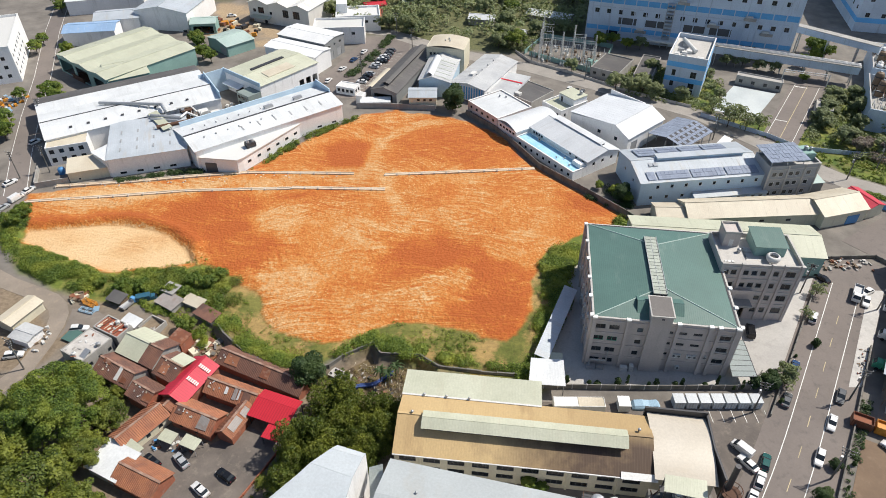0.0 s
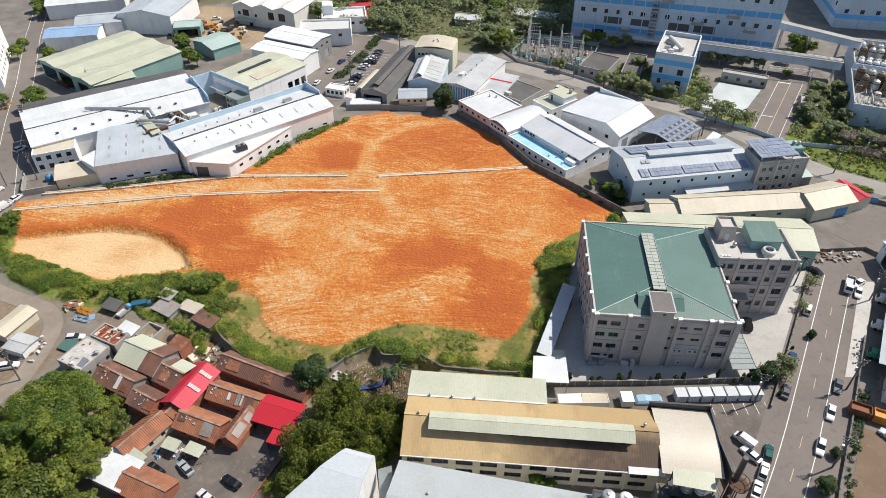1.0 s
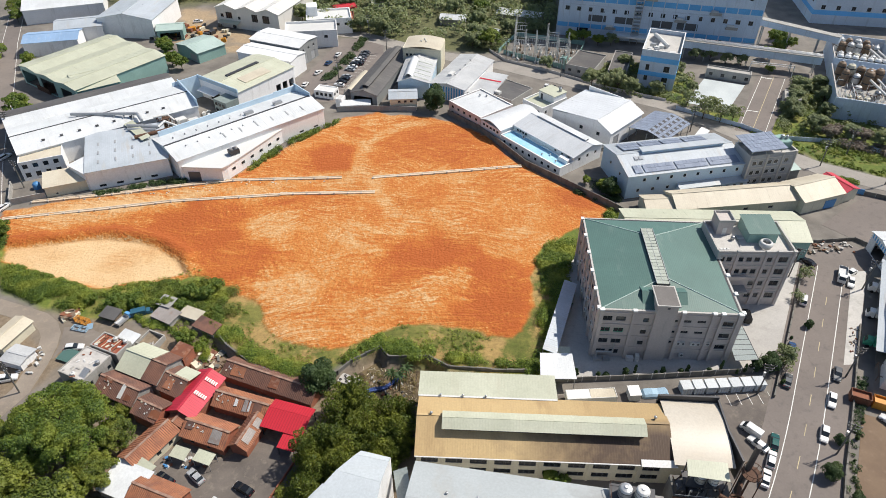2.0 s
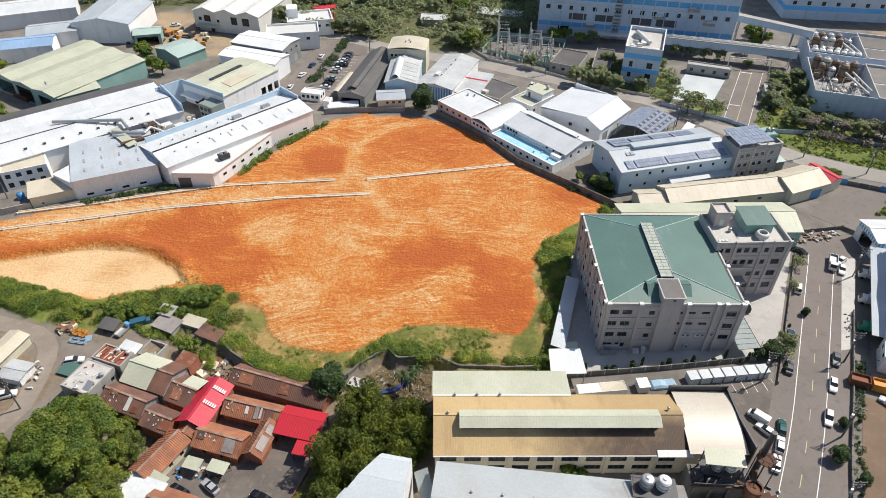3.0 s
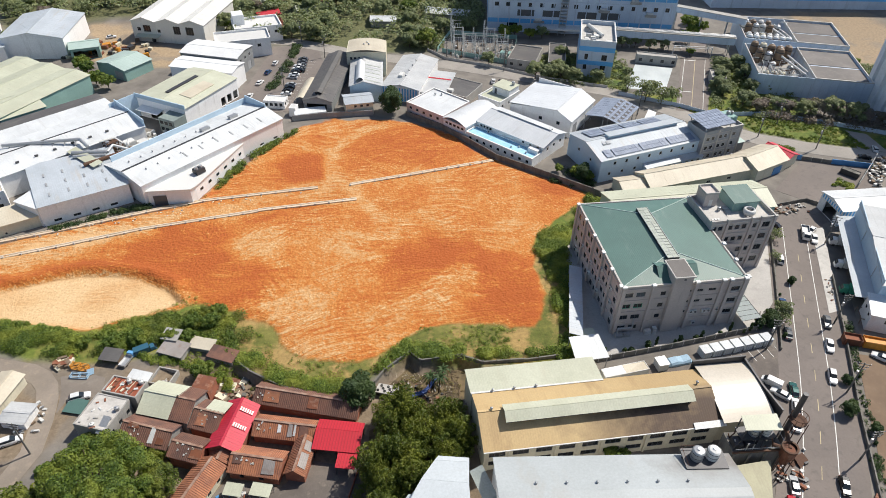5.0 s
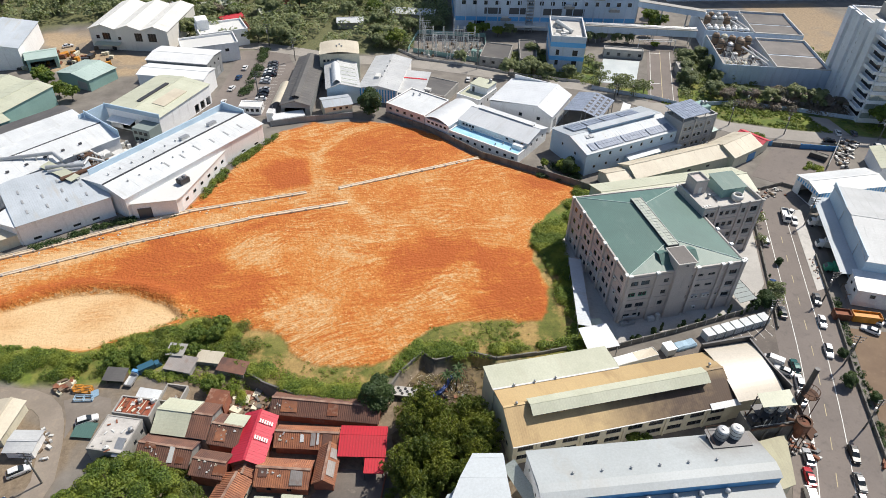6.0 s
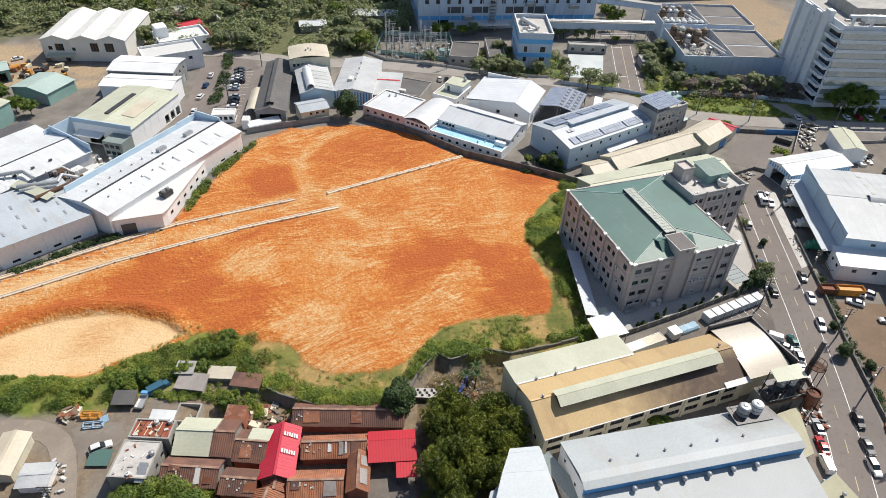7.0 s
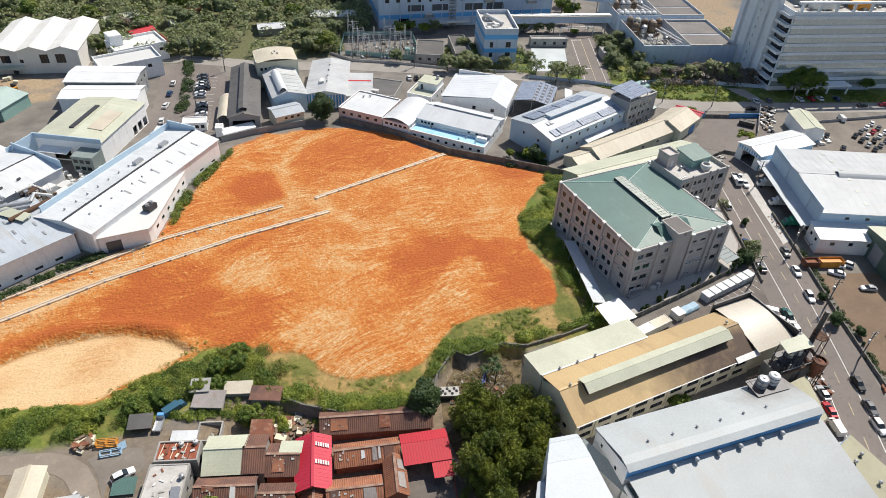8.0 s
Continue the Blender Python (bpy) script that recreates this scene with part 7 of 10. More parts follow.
def office_tower():
    p0, p1, D, H = (171.5, 178.0), (246.0, 149.6), 36.0, 32.5
    L = heading(p0, p1)[1]
    b = block("office_tower", "eight-storey office with glass ribbons and pale ledges", p0, p1, D, H, TOWER_LEDGE, CONCRETE, 0, 0.6, [], (), [(u, z, 1.2, 1.5, "blue") for z in (4.4, 8.1, 11.8, 15.5, 19.2, 22.9, 26.6, 30.3) for u in (14.5, 22.5, 31.0)], (), TOWER_LEDGE, "office building")
    for i in range(8):
        z = 2.2 + 3.7 * i
        gl = part("glass_ribbon", Shape().box(0.4, L - 0.4, -0.5, -0.02, z, z + 2.3), TOWER_GLASS, b, "glass with painted reflection ribbon")
        for j in range(24):
            part("mullion", Shape().box(4 + (L - 5) * j / 23 - 0.05, 4 + (L - 5) * j / 23 + 0.05, -0.56, -0.5, z, z + 2.3), FRAME_GREY, gl)
        part("ledge", Shape().box(0, L, -0.75, -0.02, z + 2.3, z + 3.6), TOWER_LEDGE, b)
        # dark panel added for the shade inside the recessed corner balconies
        part("stair_glass", Shape().box(-0.12, -0.004, 0.6, 8.4, z, z + 2.3), GLASS, b)
        part("balcony", Shape().box(-1.7, -0.02, 0.3, 8.6, z + 2.3, z + 2.55).box(-1.7, -1.5, 0.3, 8.6, z + 2.55, z + 3.5).box(-1.5, -0.02, 0.3, 0.5, z + 2.55, z + 3.5), TOWER_LEDGE, b)
    for j in range(11):
        x = 2 + (L - 4) * j / 10
        part("column", Shape().box(x - 0.4, x + 0.4, -0.8, 0.2, H + 0.6, H + 4.0), TOWER_LEDGE, b)
    part("pergola_beam", Shape().box(0, L, -1.0, 0.4, H + 4.0, H + 4.8), TOWER_LEDGE, b)
    part("roof_house", Shape().box(8, L - 6, 9, D - 6, H, H + 4.5), CONCRETE, b)
    part("crane_cover", Shape().box(28, 36, 4, 8, H, H + 3), ORANGE, b)
    part("entrance_canopy", Shape().box(14, 34, -6, -1.05, 3.6, 4.2), TOWER_LEDGE, b)
    for x in (15, 24, 33):
        part("column", Shape().box(x - 0.3, x + 0.3, -5.6, -5.0, 0, 3.6), TOWER_LEDGE, b)
    for y0, y1, dx in ((8.8, 12.4, 2.2), (16.6, 20.6, 1.2), (25.0, 30.4, 1.2), (32.4, 35.6, 1.6)):
        part("side_bay", Shape().box(-dx, -0.02, y0, y1, 0, H + (3.2 if y0 < 9 else 0.4)), TOWER_LEDGE, b)
    for k in range(26):
        on(b, "roof_unit", (OFFWHITE, STEEL, CONCRETE)[k % 3], 3 + k * 37 % 60, 4.2 + k * 37 % 60 + 0.1 * (k % 7), 2 + k * 11 % 6, 3.2 + k * 11 % 6, H, H + 0.5 + 0.1 * (k % 6))
    chill = part("cooling_tower", Shape().box(9, 19, 2.6, 6.2, H + 0.8, H + 3.0), OFFWHITE, b)
    for k in range(4):
        part("fan_ring", Shape().tube((10.4 + 2.4 * k, 4.4, H + 3.0), (10.4 + 2.4 * k, 4.4, H + 3.5), 0.95, k=12), STEEL, chill)


office_tower()

# ---- halls across the street ----
sp = hall("striped_hall", "white-roofed hall with blue and white striped walls", (112.6, 133.6), (137.6, 131.6), 10.4, 5.8, 6.9, WHITE_WALL, WHITE_ROOF_X, seam=2.0, left=[(5, 2.2, 5.4, 4.2, "open")])
for i in range(23):
    part("stripe", Shape().box(0.3 + 1.08 * i, 0.85 + 1.08 * i, -0.03, -0.004, 0.2, 5.7), SKY_BLUE, sp)
for i in range(9):
    part("stripe", Shape().box(-0.03, -0.004, 0.4 + 1.1 * i, 0.95 + 1.1 * i, 4.4, 5.7), SKY_BLUE, sp)


def dock_hall():
    p0 = Vector((96.2, 99.4))
    ax = Vector((0.8643, -0.503))
    p1 = p0 + ax * 48
    b = hall("dock_hall", "large white hall with a row of truck docks", tuple(p0), tuple(p1), 37.0, 9.4, 11.4, BLUEGREY_WALL, DOCK_ROOF, seam=2.4, left=row(6, 4, 33, 2.4, 3.6, 4.2, "open"), front=row(3, 8, 20, 7.6, 1.4, 1.0))
    arch_roof(b, 12, 46, 17.0, 20.0, 11.2, 12.3, DOCK_ROOF, "x", k=6)
    part("dock_canopy", Shape().slab((-4.6, 37, 4.4), (-4.6, -0.6, 4.4), (-0.02, -0.6, 5.0), (-0.02, 37, 5.0), 0.16), BLUEGREY_ROOF, b, "pale blue canopy over the docks")
    part("parapet", Shape().box(-0.3, 0.0, 0, 37, 9.4, 11.0), BLUEGREY_WALL, b)
    part("dock_back", Shape().box(5.0, 5.2, 1, 36, 0, 7), CONCRETE, b)
    for i in range(6):
        y = 4 + 5.8 * i
        part("roof_light", Shape().slab((14, y, 9.4 + 2 * y / 18.5 + 0.13 if y < 18.5 else 13.4 - 2 * y / 18.5 + 0.13), (15.2, y, 9.4 + 2 * y / 18.5 + 0.13 if y < 18.5 else 13.4 - 2 * y / 18.5 + 0.13), (15.2, y + 1.2, 9.4 + 2 * (y + 1.2) / 18.5 + 0.13 if y < 18 else 13.4 - 2 * (y + 1.2) / 18.5 + 0.13), (14, y + 1.2, 9.4 + 2 * (y + 1.2) / 18.5 + 0.13 if y < 18 else 13.4 - 2 * (y + 1.2) / 18.5 + 0.13), 0.06), SKYLIGHT, b)
    for y in (8, 24):
        part("downpipe", Shape().tube((-0.12, y, 5), (-0.12, y, 9.6), 0.08, k=6), STEEL, b)
    q0 = p0 - RD * 7.4 - ax * 2.0
    shed("front_wing", "low white wing in front of the dock hall", tuple(q0), tuple(q0 + ax * 46), 7.2, 5.2, 6.0, WHITE_WALL, WHITE_ROOF_X, left=row(2, 2, 5, 3.6, 1.1, 1.0, "dark"), front=row(4, 4, 20, 3.6, 1.4, 1.2), category="factory building", seam=2.2)
    g0 = Vector((95.6, 73.0))
    hall("green_warehouse", "dark green warehouse with a pale roof", tuple(g0), tuple(g0 + ax * 36), 19.5, 7.6, 9.2, GREEN_WALL, MINT_ROOF, left=[(12, 3.0, 5.0, 5.6, "shutter")], seam=2.0)


dock_hall()
hall("pale_shed", "tall narrow shed with a pale green roof", (145.4, 141.4), (152.0, 137.6), 14.6, 5.2, 6.2, WHITE_WALL, MINT_ROOF, axis="y", seam=1.6)
shed("lean_to", "white lean-to shed at the street", (78.5, 60.4), (87.0, 56.6), 4.0, 3.0, 3.4, CREAM_WALL, WHITE_ROOF_X)
hall("shed", "small green shed beside the lean-to", (87.6, 58.0), (96.0, 54.2), 5.5, 3.6, 4.6, GREEN_WALL, WHITE_ROOF_X, category="shed")

# ---- ochre-roofed factory ----


def ochre_factory():
    p0, p1 = (-13.0, 73.8), (36.0, 71.0)
    L = heading(p0, p1)[1]
    up = [(2.6 + 4.75 * i, 4.85, 3.3, 1.7, "dark") for i in range(10)]
    dn = [(2.6 + 4.75 * i, 2.0, 3.3, 1.4, "dark") for i in range(10)]
    b = hall("ochre_factory", "cream factory with a rust-streaked ochre roof", p0, p1, 13.0, 6.5, 9.5, CREAM_WALL, OCHRE_ROOF, frac=0.54, z0=-2.6, h2=7.7, front=up + dn, left=[(3.5, 2.4, 1.2, 1.2, "dark")], over=0.3)
    for i in range(6):
        x = 4.95 + 9.5 * i
        if x < L:
            part("pilaster", Shape().box(x - 0.2, x + 0.2, -0.25, -0.003, -2.6, 6.3), CREAM_WALL, b)
    part("gutter", Shape().box(-0.3, L, -0.55, -0.3, 6.25, 6.45), OFFWHITE, b)
    # pale lean-to at the back
    part("wall", Shape().box(-0.2, 28.0, 19.5, 19.8, -2.6, 7.0).box(-0.2, 0.1, 13.05, 19.5, -2.6, 7.1).box(27.7, 28.0, 13.05, 19.5, -2.6, 7.1), CREAM_WALL, b)
    part("roof", Shape().slab((-0.5, 13.0, 7.75), (28.3, 13.0, 7.75), (28.3, 20.1, 7.1), (-0.5, 20.1, 7.1), 0.14), MINT_ROOF_X, b, "pale green roof over the rear bay")
    part("ridge_flashing", Shape().box(-0.4, 28.2, 12.75, 13.15, 7.86, 8.06), OFFWHITE, b)
    for x in (4.2, 8.8, 13.5):
        turbine_vent(b, x, 13.0, 8.0, 0.28)
    turbine_vent(b, 2.6, 7.2, 9.6, 0.3)
    turbine_vent(b, 46.8, 8.2, 9.5, 0.32)
    v = part("roof_monitor", Shape().box(5.2, 44.0, 4.3, 6.9, 8.6, 9.9), DARK_STEEL, b, "long roof ventilator with pale cover")
    part("monitor_roof", Shape().slab((4.8, 3.6, 9.75), (44.4, 3.6, 9.75), (44.4, 5.6, 10.75), (4.8, 5.6, 10.75), 0.1).slab((44.4, 7.7, 10.0), (4.8, 7.7, 10.0), (4.8, 5.6, 10.75), (44.4, 5.6, 10.75), 0.1), MINT_ROOF_X, v)
    # curved cream end bay with a dark parapet
    e = part("end_bay", Shape().box(L + 0.02, L + 11.3, 0.4, 13.6, 0, 6.2), CREAM_WALL, b, "end bay with a curved cream roof")
    bend = [(-0.6 + 14.4 * i / 16, 6.2 + 2.6 * math.sin(math.pi * (0.12 + 0.6 * i / 16))) for i in range(17)]
    part("curved_roof", Shape().strip([((L + 0.06, y, z), (L + 11.6, y, z - 0.3)) for y, z in bend], 0.12), CURVED_CREAM, e, "smooth cream curved roof", smooth=False)
    part("parapet", Shape().box(L - 0.4, L + 11.9, 13.9, 14.3, 5, 9.6).prism([(L + 11.62, 13.9), (L + 11.62, 6.5), (L + 12.4, -0.4), (L + 12.8, -0.2), (L + 12.0, 6.5), (L + 12.0, 13.9)], 3, 9.0), DARK_STEEL, b, "dark sheet-metal parapet")
    # concrete tank house in front of the end bay
    part("eave_patch", Shape().slab((L - 6.0, -0.75, 6.4), (L + 0.8, -0.75, 6.4), (L + 0.8, 0.5, 6.95), (L - 6.0, 0.5, 6.95), 0.12), WHITE, b, "white replaced sheet along the eave")
    t = thing("tank_house", "stained concrete tank house with a white canopy", "outbuilding", (33.6, 63.4, 0), -7)
    part("base", Shape().box(0, 10.2, 0, 4.6, 0, 8.0), OLD_WALL, t, "stained concrete base")
    for i in range(4):
        part("buttress", Shape().box(0.3 + 3.1 * i, 0.7 + 3.1 * i, -0.3, -0.004, 0, 7.8), OLD_WALL, t)
    part("deck_edge", Shape().box(-0.3, 10.5, -0.3, 0.0, 8.0, 8.4), RUSTY, t)
    sheet(t, "canopy", (1.6, 1.4, 12.9), (8.8, 1.0, 12.9), (8.9, 4.4, 13.5), (1.8, 4.4, 13.5), MINT_ROOF_X)
    posts(t, [(1.9, 1.6), (5.2, 1.5), (8.5, 1.4), (2.0, 4.2), (5.2, 4.2), (8.6, 4.2)], 12.9, 0.09, DARK_STEEL, 8.0)
    part("upper_deck", Shape().box(1.6, 8.8, 1.2, 4.4, 9.8, 9.95), DARK_STEEL, t)
    tank(t, 4.6, 2.7, 9.95, 0.95, 2.0, STEEL)
    tank(t, 7.0, 2.7, 9.95, 0.95, 2.0, OFFWHITE)
    rnd = random.Random(11)
    for x in (0.3, 2.4):
        on(t, "boiler_casing", DARK_STEEL, x, x + 1.7, 0.6, 2.6, 8.0, 9.5)
    for i in range(26):
        x, y = rnd.uniform(0.3, 9.6), rnd.uniform(0.2, 3.4)
        part("pipe", Shape().tube((x, y, 8.0), (x + rnd.uniform(-1, 1), y + rnd.uniform(-0.6, 0.6), 8.8 + rnd.uniform(0, 1.8)), 0.11, k=6), (RUSTY, DARK_STEEL, STEEL)[i % 3], t)
    part("handrail", Shape().tube((0, -0.2, 9.3), (10.4, -0.2, 9.3), 0.05, k=5).tube((10.4, -0.2, 9.3), (10.4, 4.5, 9.3), 0.05, k=5), STEEL, t)
    cy = thing("boiler_stack", "rusty chimney with cyclone and iron platforms", "chimney", (46.6, 66.0, 0))
    part("chimney", Shape().tube((0, 0, 0), (0, 0, 19.4), 0.62, 0.5, k=14), DARK_STEEL, cy, "tall sooty iron chimney")
    part("platform", Shape().tube((0.3, -1.0, 12.6), (0.3, -1.0, 12.8), 1.7, k=14), RUSTY, cy)
    for i in range(10):
        a = i * 0.628
        x, y = 0.3 + 1.65 * math.cos(a), -1.0 + 1.65 * math.sin(a)
        part("railing_post", Shape().tube((x, y, 12.8), (x, y, 13.9), 0.05, k=5), RUSTY, cy)
    part("railing", Shape().ring([(1.6, 13.85), (1.72, 13.85), (1.72, 13.97), (1.6, 13.97)], 16), RUSTY, cy, m=pose(0.3, -1.0, 0))
    part("cyclone", Shape().tube((-2.6, -4.6, 4.5), (-2.6, -4.6, 7.6), 0.5, 1.5, k=14).tube((-2.6, -4.6, 7.6), (-2.6, -4.6, 9.4), 1.5, k=14), RUST, cy)
    part("hopper_rim", Shape().ring([(1.2, 9.4), (1.6, 9.4), (1.6, 9.8), (1.2, 9.8)], 16), RUSTY, cy, m=pose(-2.6, -4.6, 0))
    for i in range(6):
        a = i * 1.05
        part("leg", Shape().tube((-2.6 + 1.4 * math.cos(a), -4.6 + 1.4 * math.sin(a), 0), (-2.6 + 1.4 * math.cos(a), -4.6 + 1.4 * math.sin(a), 8.2), 0.1, k=6), RUSTY, cy)
    for i in range(4):
        x, y = 0.3 + (1.4 if i % 2 else -1.1), -1.0 + (1.3 if i // 2 else -1.3)
        part("leg", Shape().tube((x, y, 0), (x, y, 12.6), 0.1, k=6), RUSTY, cy)
    part("duct", Shape().tube((0, 0, 8.6), (-2.6, -4.6, 9.2), 0.4, k=10).tube((-2.6, -4.6, 9.0), (-5.2, -3, 9.2), 0.4, k=10), RUSTY, cy)
    single("sheet_metal", Shape().slab((0, 0, 0), (3, 0.2, 0), (3.2, 2, 0.9), (0.2, 2.2, 0.8), 0.2).slab((1, -1, 0.1), (4, -0.6, 0.2), (4, 1, 0.8), (1.4, 1.2, 0.9), 0.2), RUSTY, "heap of rusty sheet metal", "scrap", (49.0, 62.4, 0), 20)


ochre_factory()


def blue_factory():
    p0, p1 = (-14.4, 58.9), (28.6, 51.4)
    L = heading(p0, p1)[1]
    b = shed("blue_factory", "blue-white factory with a stepped sheet roof", p0, p1, 10.4, 12.7, 10.5, WHITE_WALL, BLUEFACTORY_ROOF, z0=-2.5, over=0.25, category="factory building", left=row(2, 3, 8, 8.6, 0.7, 1.0, "dark"))
    part("clerestory", Shape().box(-0.3, L + 0.3, -0.52, -0.26, 10.4, 12.62), BLUE_STRIP, b, "bright blue clerestory strip")
    part("roof_cap", Shape().strip([((-0.35, y, z), (L + 0.35, y, z)) for y, z in ((-0.75, 12.65), (0.6, 13.1), (2.2, 13.25), (10.7, 10.75))], 0.1), BLUEFACTORY_ROOF, b, "grey-blue roof folded down to the front")
    part("lower_roof", Shape().slab((0.8, -19.0, 8.6), (L - 1.0, -19.0, 8.6), (L + 0.4, -0.6, 10.9), (-0.2, -0.6, 10.9), 0.14), BLUEFACTORY_ROOF, b, "lower blue-grey roof")
    part("wall", Shape().box(0.6, L - 1.2, -18.7, -18.4, -2.5, 8.55).box(-0.1, 0.2, -18.4, -0.6, -2.5, 8.55).box(L - 1.2, L - 0.9, -18.4, -0.6, -2.5, 8.55).slab((0.0, -18.4, 8.5), (0.2, -18.4, 8.5), (0.2, -0.6, 10.8), (0.0, -0.6, 10.8), 0.08), WHITE_WALL, b)
    for i in range(6):
        turbine_vent(b, 9.0 + 4.9 * i, -1.5, 10.9, 0.5)
        turbine_vent(b, 6.5 + 5.4 * i, 3.9, 12.8, 0.25)
    part("side_roof", Shape().slab((L - 0.4, -0.4, 6.2), (L + 6.6, 1.4, 6.0), (L + 10.4, 12.0, 6.3), (L + 1.0, 10.4, 6.6), 0.14), OLIVE_ROOF, b, "yellowed green side roof")
    part("side_wall", Shape().prism([(L + 0.3, 0.2), (L + 6.3, 1.7), (L + 9.9, 11.6), (L + 1.0, 10.0)], 0, 5.95), CREAM_WALL, b)
    part("side_roof", Shape().slab((L + 1.2, -19.5, 6.3), (L + 9.5, -16.5, 6.0), (L + 7.5, -3.5, 6.4), (L + 0.2, -6.0, 6.6), 0.14), OLIVE_ROOF, b, "pale side roof with ventilators")
    part("side_fascia", Shape().tube((L + 0.0, -6.2, 6.4), (L + 7.5, -3.7, 6.2), 0.3, k=4), BLUE_PAINT, b)
    part("side_wall", Shape().prism([(L + 1.4, -19.0), (L + 9.0, -16.2), (L + 7.0, -4.0), (L + 0.4, -6.3)], 0, 5.95), WHITE_WALL, b)
    for x, y in ((L + 3, -9), (L + 5.5, -8), (L + 4, -14)):
        turbine_vent(b, x, y, 6.6, 0.4)
    t = thing("rooftop_tanks", "two steel water tanks on a black roof platform", "tank", (21.2, 62.9, 11.75), -10)
    part("platform", Shape().box(0, 7.8, -3.4, 0.9, 0.3, 0.55), DARK_STEEL, t)
    posts(t, [(0.3, -3.2), (7.5, -3.2)], 0.32, 0.12, DARK_STEEL)
    posts(t, [(0.3, -0.4), (7.5, -0.4)], 0.32, 0.12, DARK_STEEL, -0.95)
    tank(t, 2.5, -1.0, 0.55, 1.2, 2.4, STEEL)
    tank(t, 5.4, -0.9, 0.55, 1.2, 2.4, OFFWHITE)
    part("rail", Shape().tube((0.1, 0.8, 0.55), (0.1, 0.8, 1.5), 0.05, k=5).tube((0.1, 0.8, 1.5), (3.0, 0.8, 1.5), 0.05, k=5).tube((0.1, 0.8, 1.5), (0.1, -3.3, 1.5), 0.05, k=5), RUSTY, t)
    # white gabled hall beside it
    g = thing("white_hall", "tall white hall with a folded pale blue roof", "factory building")
    rim = [(-22.9, 70.9, 11.9), (-23.8, 69.8, 12.4), (-26.9, 66.3, 12.9), (-28.0, 64.9, 12.8), (-29.0, 65.0, 10.6), (-47.5, 43.4, 9.6), (-22.6, 40.0, 9.6), (-18.8, 64.0, 12.75), (-17.7, 68.4, 12.2), (-17.4, 69.6, 11.6)]
    s = Shape()
    s.v = [(x, y, -2.5) for x, y, z in rim] + [(x, y, z - 0.03) for x, y, z in rim]
    k = len(rim)
    s.f = [tuple(range(k))[::-1]] + [((i + 1) % k, i, k + i, k + (i + 1) % k) for i in range(k)]
    part("wall", s, WHITE_WALL, g)
    part("roof", Shape().slab(rim[1], rim[8], rim[9], rim[0], 0.12), BLUEWHITE_Y, g, "narrow folded back edge of the roof")
    part("roof", Shape().slab(rim[2], rim[7], rim[8], rim[1], 0.12), BLUEWHITE_Y, g, "bright slope of the pale blue roof")
    part("roof", Shape().slab((-45.2, 43.4, 9.7), rim[6], rim[7], rim[2], 0.12), BLUEWHITE_Y, g, "long front slope of the pale blue roof")
    part("side_roof", Shape().slab((-48.2, 43.2, 9.2), (-45.6, 43.2, 9.2), (-27.9, 64.8, 10.9), (-29.4, 65.2, 10.5), 0.12), BLUEWHITE_Y, g, "lower roof strip along the side wall")
    for f in (0.12, 0.3, 0.48):
        x, y = -18.75 - 3.8 * f, 64.0 - 24 * f
        part("window", Shape().box(-0.05, 0.06, -0.6, 0.6, 4.2, 6.8), BLUE_GLASS, g, m=pose(x, y, 0, 0, 0, -9))
    sheet(thing("passage_roof", "glazed blue passage roof between the halls", "roof", (-17.3, 69.6, 0), -80), "roof", (0, 0.2, 7.2), (24, 0.2, 7.2), (24, 2.8, 7.9), (0, 2.8, 7.9), BLUE_GLASS)


blue_factory()

# ---- old houses in the hollow ----
G0 = -2.55


def tiled_house(label, p0, p1, D, h, r, roof, wall_mat=None, axis="x", frac=0.5, rows=0.42, group="old houses", front=(), left=(), right=()):
    """A low brick house; its roof carries rounded rows of tiles up each slope."""
    b = hall("old_house", label, p0, p1, D, G0 + h, G0 + r, wall_mat or BRICK, roof, axis, frac, G0, 0.35, front=front, left=left, right=right, category="house", group=group, cap=RIDGE_TILE)
    L = heading(p0, p1)[1]
    o, zr, ze = 0.3, G0 + r + 0.12, G0 + h + 0.12
    run, span = (L, D) if axis == "x" else (D, L)
    m = span * frac
    for lo, s0 in ((-o, 0), (span + o, 1)):
        s = Shape()
        zlo = ze - (zr - ze) / (m if not s0 else span - m) * o
        for i in range(int((run + 2 * o) / rows)):
            t = -o + rows * (i + 0.5)
            a, c = ((t, lo, zlo), (t, m, zr)) if axis == "x" else ((lo, t, zlo), (m, t, zr))
            s.tube(a, c, 0.1, k=5, caps=False)
        tagged(part("tile_course", s, roof, b), kind="stuff")
    return b


tiled_house("brick house under rust-red tiles with a patched sheet", (-57.9, 91.0), (-46.0, 87.0), 4.9, 2.6, 4.3, TILE_ROOF)
tiled_house("brick house under rust-red tiles by the courtyard", (-62.5, 83.2), (-53.0, 79.8), 5.8, 2.6, 4.2, TILE_ROOF, front=row(2, 2.5, 6.5, G0 + 1.4, 1.0, 1.1, "dark"))
tiled_house("short tiled wing with a brick gable", (-51.6, 80.6), (-48.0, 79.3), 8.0, 2.7, 4.1, TILE_ROOF, axis="y")
tiled_house("plastered house under brown-red tiles", (-73.4, 78.2), (-68.7, 75.3), 10.4, 2.7, 4.2, TILE_ROOF, CREAM_WALL, axis="y", right=row(3, 2, 8, G0 + 1.4, 1.0, 1.1, "dark"))
tiled_house("low house under orange tiles at the yard entrance", (-68.8, 68.4), (-59.4, 64.7), 6.2, 2.5, 4.0, TILE_ROOF)
tiled_house("long old house under dark tiles below the retaining wall", (-57.9, 99.6), (-36.6, 91.0), 5.6, 2.6, 4.2, TILE_DARK)
